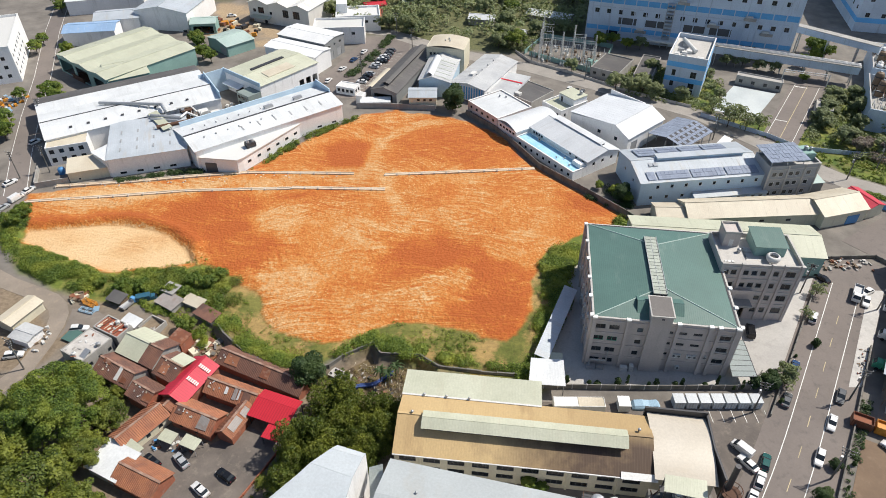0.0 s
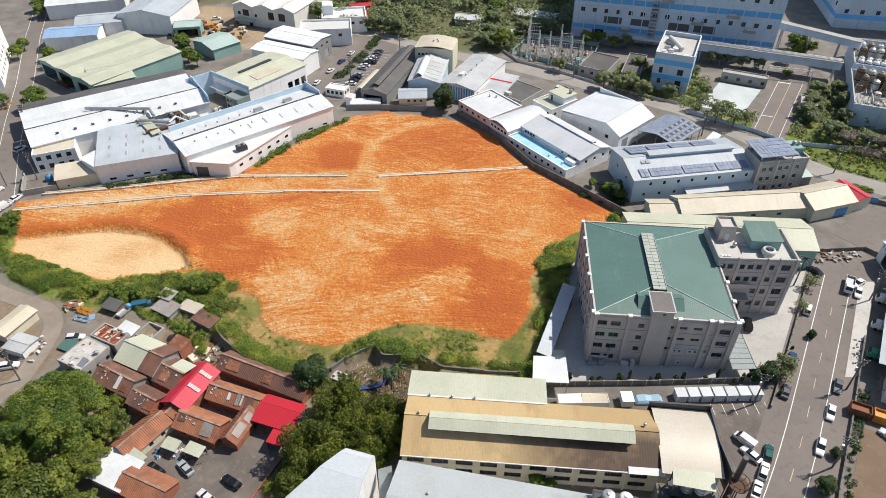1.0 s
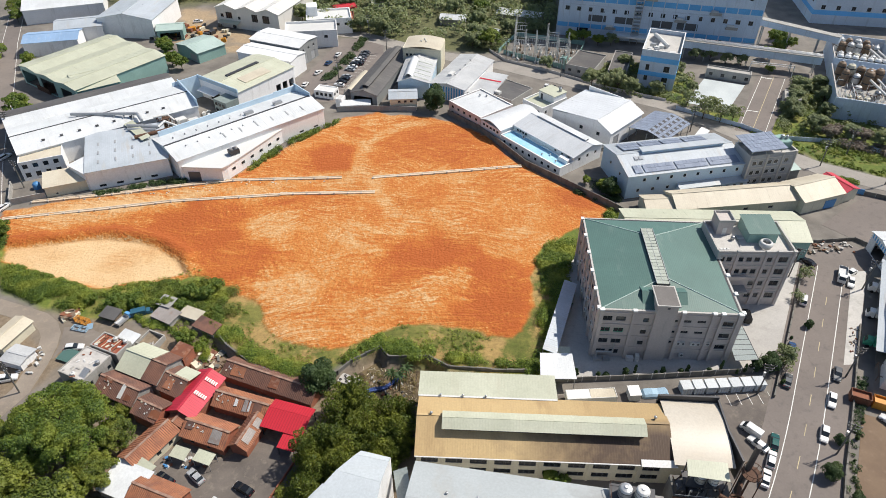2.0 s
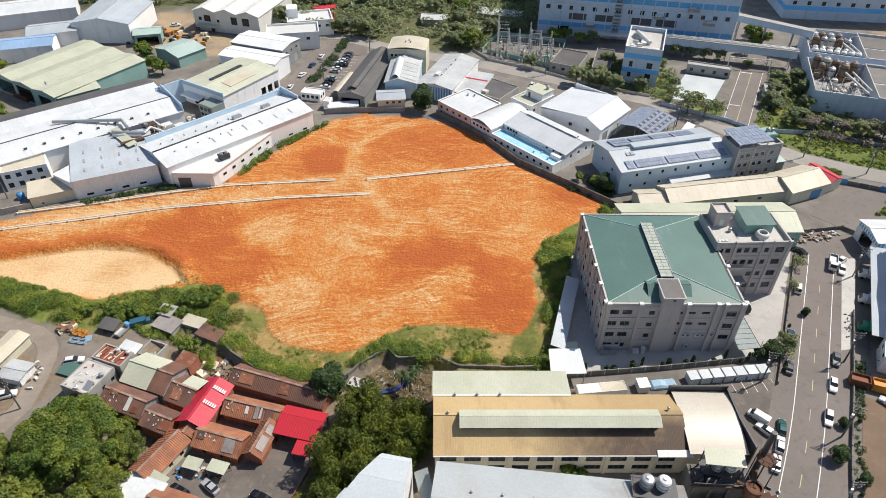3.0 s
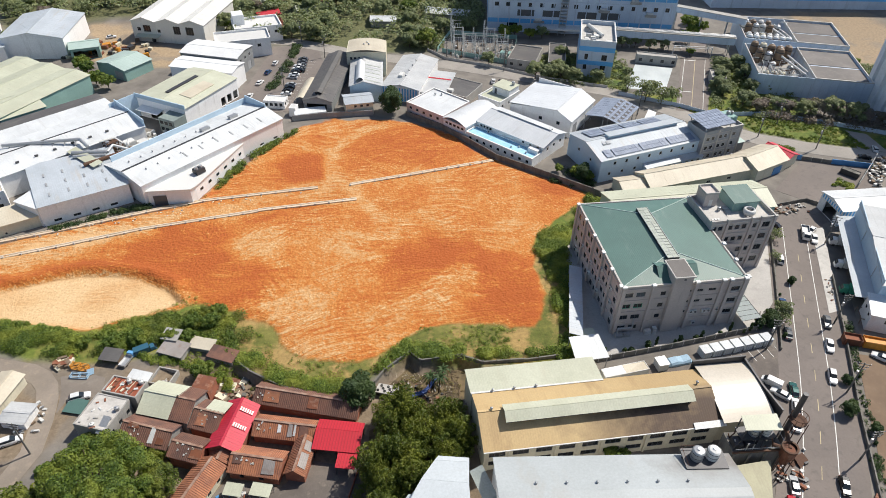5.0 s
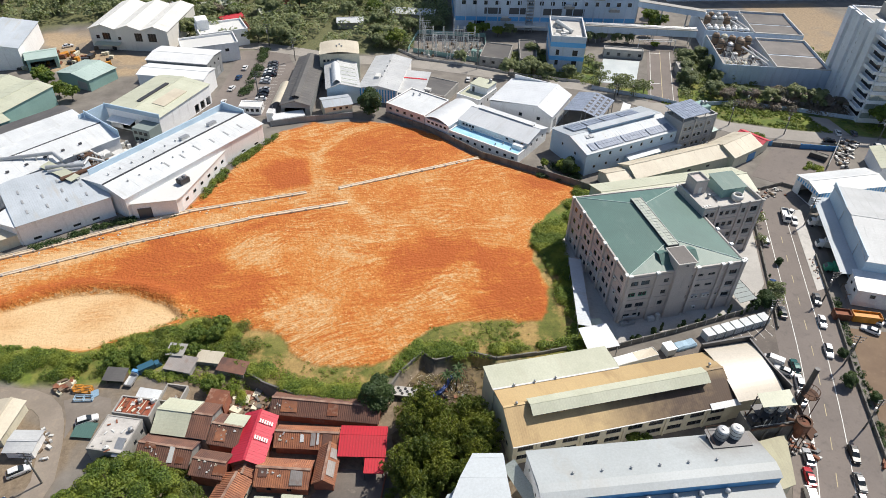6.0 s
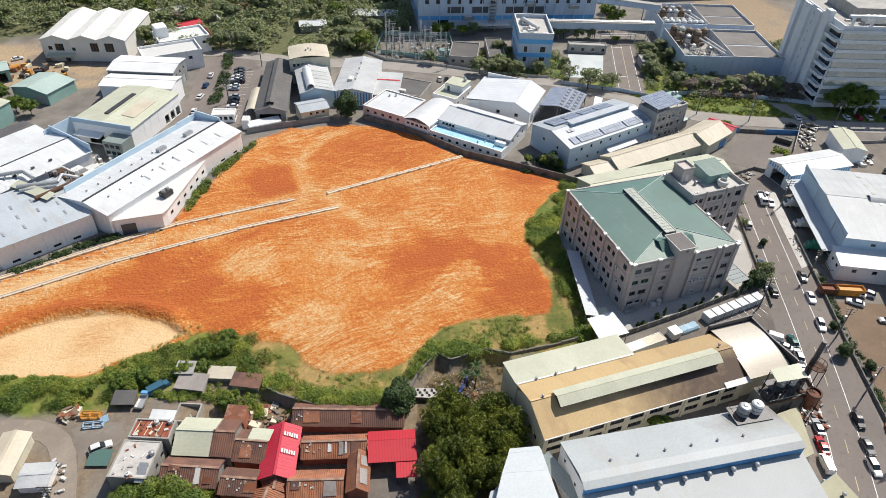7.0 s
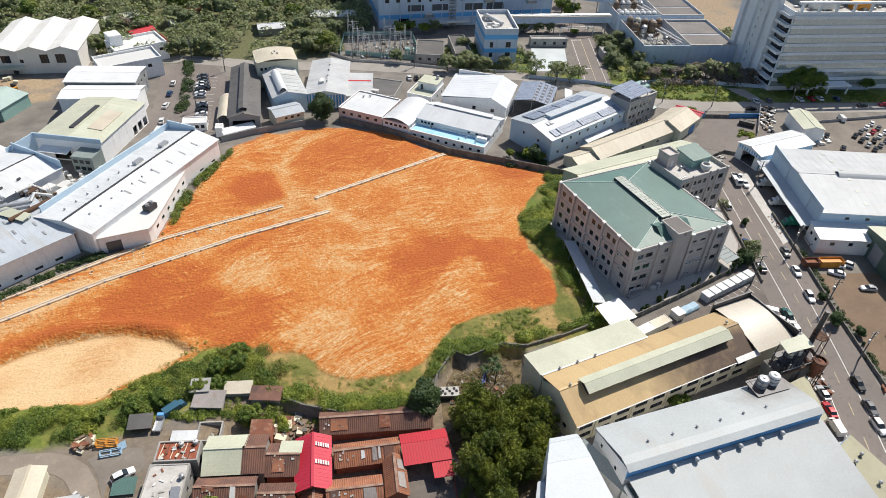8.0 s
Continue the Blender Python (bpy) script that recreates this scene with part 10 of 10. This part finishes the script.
for x, y, kind, s in ((17, 289.5, "far2", 0.95), (8.4, 290, "far", 0.9), (13, 296, "far", 1.0), (28, 306, "far", 0.8), (54, 294, "mid", 0.9), (60, 296, "mid", 0.8), (66, 292, "mid", 0.7), (72, 292, "far", 0.7), (39.2, 266, "far", 0.7), (55, 249, "far", 0.9), (60, 247.6, "far", 0.8), (65, 246, "far", 0.9), (69, 243, "far", 0.8), (94.7, 224, "sparse", 1.5), (88.4, 231, "sparse", 1.3), (97.2, 218.5, "sparse", 1.4), (91.6, 221.2, "sparse", 1.6), (102, 219, "sparse", 1.2), (95, 245, "far", 0.5), (93, 250, "far", 0.45),
                      (147.9, 292, "mid", 1.0), (150.5, 286, "mid", 0.9), (153, 299, "mid", 0.9), (145, 283, "mid", 0.8), (138, 276, "mid", 0.8), (112, 275, "far", 0.7), (118, 272, "far", 0.7), (124, 270, "far", 0.7), (106, 276, "far", 0.7), (133, 262, "mid", 0.5),
                      (182, 175.5, "far2", 1.2), (187, 173.5, "far2", 1.15), (178, 177.0, "far2", 1.0), (192, 172, "far", 0.7), (212, 160, "far2", 0.6), (196, 232, "far", 0.6), (200, 238, "mid", 0.6), (196, 225, "far", 0.5),
                      (72.0, 101.6, "airy", 1.0), (67.6, 99.6, "dark", 0.62), (69.4, 102.4, "dark", 0.36), (64.6, 99.6, "shrub", 1.4), (68.9, 71.8, "dark", 0.55), (71.5, 66.4, "dark", 0.4), (74.4, 79.6, "dark", 0.34), (83, 113, "shrub", 1.0), (13, 71.6, "mid", 0.45), (15.6, 70.8, "mid", 0.35)):
    tree(kind, x, y, s)
for i in range(15):
    f = i / 14
    tree("brown" if i % 3 else "far", 129 + 42 * f + rnd.uniform(-2, 2), 209 - 20 * f + rnd.uniform(-2, 2), rnd.uniform(0.7, 1.05))
for i in range(8):
    tree("far", 125 + 2.0 * i + rnd.uniform(-1, 3), 222 + 3.4 * i + rnd.uniform(-1, 1), rnd.uniform(0.4, 0.65))
for i in range(13):
    tree("shrub", 24 + 3.2 * i + rnd.uniform(-1.3, 1.3), 97.9 + 0.06 * i + rnd.uniform(-0.3, 0.5), rnd.uniform(0.3, 0.8), sz=rnd.uniform(0.6, 1.7))
for u in (11, 16, 17.5, 23, 27, 42, 52):
    tree(rnd.choice(("shrub", "sparse")), *road_at(u, -6.4 + rnd.uniform(-0.4, 0.4)), rnd.uniform(0.35, 0.8))
for u in (-22, -16, -3, 3, 20, 36):
    tree("shrub", *road_at(u, 9.6 + rnd.uniform(-0.4, 0.4)), rnd.uniform(0.3, 0.55))

# feathery bamboo between the houses and the factories
for i in range(92):
    x, y = rnd.uniform(-35, -15.5), rnd.uniform(64, 92)
    if (x < -31 and y > 80) or (x > -24 and y > 89) or (y < 72 and x > -33):
        continue
    if i == 0 or "bamboo" not in MADE:
        b = thing("bamboo", "clump of feathery yellow-green bamboo", "bamboo", group="bamboo clumps")
        lob, s = [], Shape()
        for j in range(16):
            a = j * 2.4
            q, h = 0.4 + 0.13 * j, 8.2 - 0.3 * j
            s.tube((0.2 * math.cos(a), 0.2 * math.sin(a), 0), (q * math.cos(a), q * math.sin(a), h), 0.06, 0.02, k=5)
            lob += [(q * (0.6 + 0.8 * f) * math.cos(a), q * (0.6 + 0.8 * f) * math.sin(a), h * f, 0.6, 0.6, 1.2) for f in (0.35, 0.55, 0.78, 1.0)]
        tagged(part("stalk_clump", s, WOOD, b), kind="stuff")
        part("crown", leaf_cloud("crown", lob, 3000, 0.28, 31, LEAF_YELLOW, 0.0, (0.2, 0.4), 1.6), None, b)
        MADE["bamboo"] = b
        b.matrix_basis = pose(x, y, -2.5, 0, 0, 0)
        continue
    s = rnd.uniform(0.7, 1.25)
    ob = copy_thing(MADE["bamboo"], Matrix())
    ob.matrix_basis = pose(x, y, -2.5, rnd.uniform(-8, 8), rnd.uniform(-8, 8), rnd.uniform(0, 360)) @ Matrix.Diagonal((s, s, s, 1))


def palm(x, y, z, h):
    p = thing("palm_tree", "thin palm with a ragged crown", "palm tree", (x, y, z), 0, "palms")
    part("trunk", Shape().tube((0, 0, 0), (0.2, 0.1, h), 0.16, 0.1, k=8), BARK, p)
    for i in range(13):
        a, tip = i * 2.4, 0.7 + (i % 3) * 0.5
        s = Shape()
        for j in range(6):
            f, g = j / 6, (j + 1) / 6
            r0, r1 = 2.0 * f, 2.0 * g
            z0, z1 = h + 0.7 * math.sin(f * 2.2) * tip - 1.2 * f * f, h + 0.7 * math.sin(g * 2.2) * tip - 1.2 * g * g
            w0, w1 = 0.28 * (1 - f) + 0.05, 0.28 * (1 - g) + 0.03
            c, n = Vector((math.cos(a), math.sin(a), 0)), Vector((-math.sin(a), math.cos(a), 0))
            s.slab(c * r0 - n * w0 + Vector((0.2, 0.1, z0)), c * r1 - n * w1 + Vector((0.2, 0.1, z1)), c * r1 + n * w1 + Vector((0.2, 0.1, z1)), c * r0 + n * w0 + Vector((0.2, 0.1, z0)), 0.03)
        part("frond", s, LEAF_DARK, p)


palm(-17.4, 96.2, -2.5, 5.2)
palm(-19.3, 97.8, -2.5, 4.2)
palm(-16.0, 99.5, -2.5, 3.8)


def undergrowth(name, label, poly, clumps, seed, material, lo=0.5, hi=1.3, leaves=16, size=0.2, edge=0.0, z=None):
    """A thicket: many low clumps of leaf cards inside an outline."""
    rs = np.random.RandomState(seed)
    P = np.array(poly)
    lob = []
    while len(lob) < clumps:
        x, y = rs.uniform(P[:, 0].min(), P[:, 0].max(), 400), rs.uniform(P[:, 1].min(), P[:, 1].max(), 400)
        d = dist_in(x, y, poly)
        keep = (d > edge) & (lumps(x, y, 4.0, 3) > rs.uniform(0.35, 0.65, 400))
        zz = height(x, y)
        for a, b, c in zip(x[keep], y[keep], zz[keep]):
            r = lo + (hi - lo) * rs.uniform(0, 1) ** 1.6
            lob.append((a, b, c + r * 0.35, r, r, r * 0.85))
    me = leaf_cloud(name, lob[:clumps], clumps * leaves, size, seed, material, 0.5)
    return single(name, me, material, label, "bushes", kind="stuff")


undergrowth("bushes", "dense green thicket along the lower edge of the field", [(-133, 141), (-120, 136), (-99, 127.2), (-80, 130.5), (-66, 131), (-63, 127), (-64, 117), (-76, 120), (-88, 120.5), (-98, 120.5), (-112, 124), (-124, 130), (-134, 139)], 1150, 41, LEAF_BUSH, 0.35, 1.6, 34, 0.175)
undergrowth("tall_grass", "bright tall grass and creepers below the sandy hollow", [(-133, 142.5), (-120, 137.5), (-99, 128.8), (-80, 131.5), (-66, 131.5), (-63, 127), (-66, 121), (-80, 123), (-98, 122), (-112, 126), (-124, 132), (-134, 140)], 3400, 65, LEAF_FRESH, 0.2, 0.75, 26, 0.13)
undergrowth("bushes", "taller shrubs in the thicket by the lane", [(-128, 136), (-100, 126), (-86, 123.5), (-88, 120.5), (-98, 120.5), (-112, 124), (-126, 132)], 260, 42, LEAF, 0.8, 2.1, 90, 0.15)
undergrowth("bushes", "shrubs around the shacks", [(-96, 122), (-88, 124), (-80, 131), (-68, 131), (-60, 127), (-58, 118), (-63, 112), (-66, 119), (-72, 121), (-80, 121.5), (-84, 119.5), (-94, 119.5)], 420, 43, LEAF_YELLOW, 0.5, 1.7, 60, 0.145)
undergrowth("bushes", "creeping bushes on top of the retaining wall", [(-63, 119), (-57.5, 113.4), (-51.6, 107.0), (-44, 102.6), (-37.6, 100.4), (-31, 104.4), (-22.4, 111), (-12, 107.2), (-4, 104.4), (10, 102.4), (14, 101), (-6, 101.4), (-20, 105), (-22, 107.8), (-29, 103.2), (-38.7, 96.8), (-52.6, 103.2), (-65, 114.5)], 1150, 44, LEAF_BUSH, 0.35, 1.5, 44, 0.16)
undergrowth("bushes", "bushes along the yard wall of the green-roofed building", [(12, 98), (13.5, 106), (17.6, 118), (19.6, 130), (20, 140), (28, 142), (25.5, 124), (18, 104), (16, 97)], 1000, 45, LEAF_BUSH, 0.4, 1.6, 52, 0.16)
undergrowth("bushes", "bush behind the green-roofed building", [(19, 138), (22, 145), (31, 151.5), (45, 162.5), (50, 156), (42, 148), (30, 140)], 900, 46, LEAF_BUSH, 0.5, 1.5, 46, 0.17)
undergrowth("bushes", "bushes along the field side of the white factory", [(-76, 179.5), (-74, 182), (-61, 206), (-48, 218.8), (-44, 221), (-46, 217), (-59, 203), (-70, 186)], 300, 47, LEAF, 0.4, 1.3, 30, 0.19)
undergrowth("bushes", "bushes below the factory windows", [(-116, 173.2), (-96, 180.4), (-78, 179.4), (-78, 177.6), (-95, 178.4), (-115, 171.4)], 240, 48, LEAF_DARK, 0.4, 1.1, 28, 0.18)
undergrowth("bushes", "shrubs at the street corner of the field", [(-141, 158), (-135, 156.5), (-131, 149), (-131.5, 142), (-137, 141), (-142, 150)], 260, 49, LEAF, 0.5, 1.3, 34, 0.19)
undergrowth("bushes", "green verge below the works", [(88, 230), (104, 213), (114, 199.8), (122, 191.4), (136, 182.4), (151, 175.6), (156, 173), (156, 188), (134, 202.5), (112, 206), (96, 221)], 1100, 50, LEAF_FRESH, 0.2, 0.6, 16, 0.22)
for x, y, s in ((176.5, 172.0, 1.0), (182.0, 170.4, 0.9), (187.4, 167.6, 1.0)):
    tree("far2", x, y, s)
undergrowth("bushes", "mown verge in front of the office tower", [(162, 171), (173, 165), (215, 147), (216, 157), (173, 177), (163, 182)], 500, 66, LEAF_FRESH, 0.2, 0.5, 16, 0.22)
undergrowth("bushes", "weeds between houses and wall", [(-62, 109), (-52, 101), (-45, 97.4), (-38, 95), (-36.5, 93.6), (-58, 102.8), (-66, 106)], 260, 51, LEAF_BUSH, 0.3, 0.9, 50, 0.11)
undergrowth("bushes", "scrub between the courtyard and the white hall", [(-36, 79), (-31, 74), (-33, 62), (-40, 56), (-46, 60), (-41, 70)], 420, 52, LEAF_YELLOW, 0.3, 1.2, 70, 0.11)
undergrowth("bushes", "shrubs between the solar hall and the field", [(35, 172), (40, 181), (49, 174), (50, 168), (46, 165)], 160, 53, LEAF_DARK, 0.4, 1.2, 30, 0.18)
undergrowth("bushes", "planting beside the works road", [(119, 216), (132, 238), (143, 257), (147, 257), (138, 238), (124, 214)], 260, 54, LEAF_FAR, 0.6, 1.5, 26, 0.26)
undergrowth("bushes", "hedge along the car park", [(-52.5, 254), (-46, 272), (-40, 300), (-43, 301), (-49.5, 274), (-55.5, 256)], 260, 55, LEAF_DARK, 0.5, 1.2, 28, 0.22)
undergrowth("bushes", "weeds along the street wall", [road_at(-30, 8.6), road_at(24, 8.6), road_at(24, 10.6), road_at(-30, 10.6)], 150, 56, LEAF_DARK, 0.3, 0.8, 26, 0.16)
undergrowth("grass_tufts", "scattered green tufts on the sandy edge of the field", [(-60, 124), (-53, 115), (-44, 108), (-30, 107), (-18, 115), (-4, 113), (9, 109), (12, 104), (-4, 104), (-20, 108), (-30, 105), (-38, 102), (-52, 106)], 420, 57, LEAF_BUSH, 0.15, 0.6, 26, 0.09)
undergrowth("grass_tufts", "tufts along the rim of the sandy hollow", [(-100, 131), (-86, 133), (-75, 136.5), (-70, 135), (-75, 132.5), (-99, 128)], 90, 58, LEAF_BUSH, 0.12, 0.45, 20, 0.08)
undergrowth("bushes", "weeds between the shacks and the lane", [(-98, 121), (-86, 120), (-80, 116.5), (-73, 116.5), (-65, 114), (-62, 109.5), (-66, 107.5), (-70, 108.5), (-73, 113), (-80, 114.5), (-87, 119), (-98, 119.6)], 260, 64, LEAF_BUSH, 0.3, 1.1, 46, 0.14)
undergrowth("bushes", "weeds along the back street wall", [(135.6, 168.6), (148, 163.4), (148, 161.8), (135.6, 166.9)], 90, 60, LEAF_BUSH, 0.4, 1.0, 40, 0.2)
undergrowth("bushes", "clipped hedge beside the back street", [(117.6, 183), (128, 178.4), (128, 176.2), (117, 180.6)], 110, 67, LEAF_BUSH, 0.4, 0.9, 40, 0.2)
undergrowth("bushes", "weedy corner of the bare yard", [(127, 154), (131, 156.5), (135, 153), (130, 150.4)], 60, 68, LEAF_BUSH, 0.3, 1.0, 40, 0.2)
undergrowth("bushes", "green scrub beside the tank buildings", [(186, 204), (198, 232), (205, 240), (216, 233), (206, 214), (196, 200)], 150, 69, LEAF_FAR, 0.8, 2.4, 30, 0.34)
undergrowth("bushes", "grey-green shrubs beside the works road", WORKS_GREEN, 420, 61, LEAF_FAR, 0.7, 2.2, 26, 0.34)
undergrowth("bushes", "brown shrubs below the tank buildings", [(134, 203.5), (152, 199), (176, 186), (173, 181), (154, 191), (134, 199)], 200, 62, LEAF_BROWN, 0.8, 2.4, 34, 0.32)
undergrowth("bushes", "shrubs round the pump houses", PUMP_GREEN, 260, 63, LEAF_FAR, 0.6, 1.9, 26, 0.34)
for x, y, s in ((126, 226, 0.75), (131, 234, 0.7), (137, 244, 0.8), (143, 234, 0.8), (139, 222, 0.7), (133, 213, 0.6), (146, 246, 0.75), (148, 222, 0.7), (66, 252, 0.8), (72, 266, 0.8), (94, 262, 0.6), (79, 242, 0.7)):
    tree("far", x, y, s)
undergrowth("bushes", "greenery across the back road", [(22, 286), (28, 304), (22, 308), (12, 300), (4, 292)], 240, 59, LEAF_FAR, 0.6, 1.8, 24, 0.3)

# ---- clutter ----
rnd = random.Random(33)


def clutter(name, label, category, x0, x1, y0, y1, z, n, mats, lo, hi, rz=0.0):
    t = thing(name, label, category, ((x0 + x1) / 2, (y0 + y1) / 2, z), rz)
    w, d = (x1 - x0) / 2, (y1 - y0) / 2
    for i in range(n):
        a, b, c = rnd.uniform(lo, hi), rnd.uniform(lo, hi) * 0.6, rnd.uniform(lo, hi) * 0.5
        x, y = rnd.uniform(-w, w), rnd.uniform(-d, d)
        part("piece", Shape().slab((-a / 2, -b / 2, 0), (a / 2, -b / 2, 0.02), (a / 2, b / 2, 0.05), (-a / 2, b / 2, 0), c), mats[i % len(mats)], t, m=pose(x, y, 0.02, rnd.uniform(-8, 8), rnd.uniform(-8, 8), rnd.uniform(0, 180)))
    return t


clutter("scrap_pile", "scrap, pallets and bags beside the old shacks", "scrap", -83, -75, 110.5, 115, -2.3, 26, (WOOD, OFFWHITE, DARK_STEEL, RUST), 0.5, 1.8)
clutter("timber_pile", "stacks of weathered pallets and timber", "timber", -102, -98.6, 116.6, 120, 0.05, 22, (WOOD, WOOD, CREAM_WALL, RUST), 0.7, 2.0)
clutter("rubble", "broken beams and boards behind the tiled houses", "rubble", -66.5, -59.5, 103.2, 107.6, -2.45, 44, (WOOD, RUST, CREAM_WALL, OLD_WALL), 0.5, 2.6)
for label, x, y, rz, m, n in (("yellow steel frames stacked beside the lane", -96.4, 116.4, -22, ORANGE, 3), ("pale blue steel frames beside the lane", -96.0, 113.9, -14, TARP, 2)):
    fs = thing("rack_stack", label, "rack", (x, y, 0.05), rz)
    for k in range(n):
        z = 0.5 * k
        part("frame", Shape().box(-2.0, 2.0, -0.7, -0.56, z, z + 0.16).box(-2.0, 2.0, 0.56, 0.7, z, z + 0.16).box(-2.0, -1.86, -0.56, 0.56, z, z + 0.16).box(1.86, 2.0, -0.56, 0.56, z, z + 0.16).box(-0.07, 0.07, -0.56, 0.56, z, z + 0.16), m, fs)
        if k < n - 1:
            for u in (-1.93, 1.93):
                part("post", Shape().box(u - 0.06, u + 0.06, -0.68, -0.58, z + 0.16, z + 0.5).box(u - 0.06, u + 0.06, 0.58, 0.68, z + 0.16, z + 0.5), m, fs)
single("tarpaulin", Shape().slab((0, 0, 0.05), (1.6, 0.2, 0.1), (1.8, 1.3, 0.9), (0.2, 1.5, 0.6), 0.05), TARP, "crumpled pale blue tarpaulin on scrap", "tarpaulin", (-94.6, 113.6, 0.05), 10)
clutter("yard_waste", "blue drums, boards and waste in the walled yard", "waste", -29, -16, 92, 100, -2.5, 60, (WOOD, WOOD, RUST, CONCRETE, DARK_STEEL), 0.3, 1.3)
drums = thing("drum_row", "curved row of small blue drums on brown earth", "drums", (0, 0, -2.44))
for i in range(22):
    f = i / 21
    x, y = -24.6 + 7.6 * f, 95.6 + 4.4 * f * f + 0.2 * math.sin(9 * f)
    part("drum", Shape().tube((x, y, 0), (x, y, 0.75), 0.26, k=10), BLUE_DRUM, drums)
    part("drum", Shape().tube((x + 0.1, y + 0.6, 0), (x + 0.1, y + 0.6, 0.7), 0.25, k=10), BLUE_DRUM, drums)
brush = random.Random(12)
sticks = Shape()
for i in range(420):
    x, y = brush.uniform(-28, -12.5), brush.uniform(88, 101.5)
    a, q, up = brush.uniform(0, 6.28), brush.uniform(0.5, 1.9), brush.uniform(0.05, 0.5)
    sticks.tube((x, y, -2.42), (x + q * math.cos(a), y + q * math.sin(a), -2.4 + up), brush.uniform(0.03, 0.07), k=4)
single("brushwood", sticks, WOOD, "dry branches strewn over the walled yard", "branches", kind="stuff")
pale = Shape()
for i in range(160):
    x, y = brush.uniform(-29, -14), brush.uniform(89, 103)
    a, q = brush.uniform(0, 6.28), brush.uniform(0.4, 1.3)
    pale.tube((x, y, -2.4), (x + q * math.cos(a), y + q * math.sin(a), -2.35 + brush.uniform(0, 0.2)), 0.04, k=4)
single("brushwood", pale, CREAM_WALL, "bleached sticks and cane in the walled yard", "branches", kind="stuff")
undergrowth("grass_tufts", "dry yellowed weeds in the walled yard", [(-30, 99), (-22, 105), (-20.6, 102), (-11, 102), (-8, 99), (-13.4, 92), (-14, 84), (-33, 86)], 420, 70, LEAF_DRY, 0.15, 0.6, 24, 0.1)
tp = thing("tyre_platform", "white flat roof weighed down with old tyres", "platform", (-31.6, 98.2, -2.5), -24)
part("hut", Shape().box(0.2, 5.0, 0.2, 2.4, 0, 1.3), OLD_WALL, tp)
part("slab", Shape().box(0, 5.2, 0, 2.6, 1.3, 1.45), LIGHT_CONCRETE, tp)
for i in range(9):
    x, y = 0.5 + 0.52 * i, 0.6 + 0.9 * ((i * 5) % 3) / 1.3
    part("tyre", Shape().ring([(0.16, 1.46), (0.3, 1.46), (0.32, 1.56), (0.28, 1.66), (0.16, 1.66), (0.16, 1.46)], 12), RUBBER, tp, m=pose(x, y, 0))
clutter("yard_waste", "mopeds, pots and boxes by the house wall", "clutter", -66, -56, 77, 79.5, -2.45, 26, (DARK_STEEL, OFFWHITE, BLUE_PAINT, RUST), 0.3, 1.0)
clutter("rubble", "pale rubble and broken slabs at the street's end", "rubble", 95, 110, 141.5, 147, 0.1, 46, (LIGHT_CONCRETE, WOOD, CONCRETE, RUST), 0.4, 1.3)
clutter("scrap_pile", "rows of bagged scrap in the sorting yard", "scrap", 137.5, 160.5, 156.6, 161.6, 0.1, 110, (CONCRETE, STEEL, WOOD, DARK_STEEL, OFFWHITE, DARK_STEEL), 0.6, 1.8, 38)
clutter("scrap_pile", "orange and blue crates in a street-side yard", "scrap", -186, -177, 217, 229, 0.1, 44, (ORANGE, TARP, WOOD, OFFWHITE), 0.7, 2.2)
clutter("scrap_pile", "mixed scrap heap beside the pale shed", "scrap", 156.5, 162, 150.5, 155.5, 0.1, 50, (DARK_STEEL, RUST, OFFWHITE, CONCRETE), 0.6, 1.8)
clutter("scrap_pile", "white and blue sacks behind the pale shed", "scrap", 150.5, 157.5, 135.5, 145, 0.1, 60, (TARP, OFFWHITE, OFFWHITE, STEEL, DARK_STEEL), 0.6, 1.7)
clutter("scrap_pile", "earth heaps and old machines in the far yard", "scrap", -140, -104, 296, 318, 0.1, 46, (RUST, WOOD, ORANGE, DARK_STEEL, CREAM_WALL), 1.0, 3.4)
clutter("street_clutter", "potted plants, signs and boxes along the street", "clutter", 91.0, 93.0, 103, 113, 0.1, 20, (DARK_STEEL, WOOD, CONCRETE, RUST), 0.3, 0.7, RZ - 90)
clutter("street_clutter", "iron parts and boxes stored at the roadside", "clutter", 46, 52, 58, 68, 0.1, 34, (RUST, DARK_STEEL, OFFWHITE), 0.4, 1.4, RZ - 90)
clutter("street_clutter", "boxes and machines in the roadside yard", "clutter", 60, 82, 38, 54, 0.1, 70, (STEEL, DARK_STEEL, OFFWHITE, RUST), 0.6, 2.0)
clutter("yard_waste", "tanks, pots and boards beside the sheds", "clutter", -106, -101, 100, 108, 0.05, 22, (OFFWHITE, STEEL, WOOD), 0.4, 1.2)
clutter("yard_waste", "cut wood and junk behind the tiled houses", "clutter", -66, -57, 101.5, 106.5, -2.5, 30, (WOOD, WOOD, RUST), 0.6, 2.0)
clutter("stones", "pale stones along the drain", "stones", -120, -40, 174, 178.5, 0.1, 40, (LIGHT_CONCRETE, CREAM_WALL), 0.3, 0.7, 8)
clutter("construction_gear", "yellow machine parts in the side yard", "machinery", -170, -160, 222, 232, 0.1, 16, (ORANGE, DARK_STEEL, TARP), 1.0, 2.6)
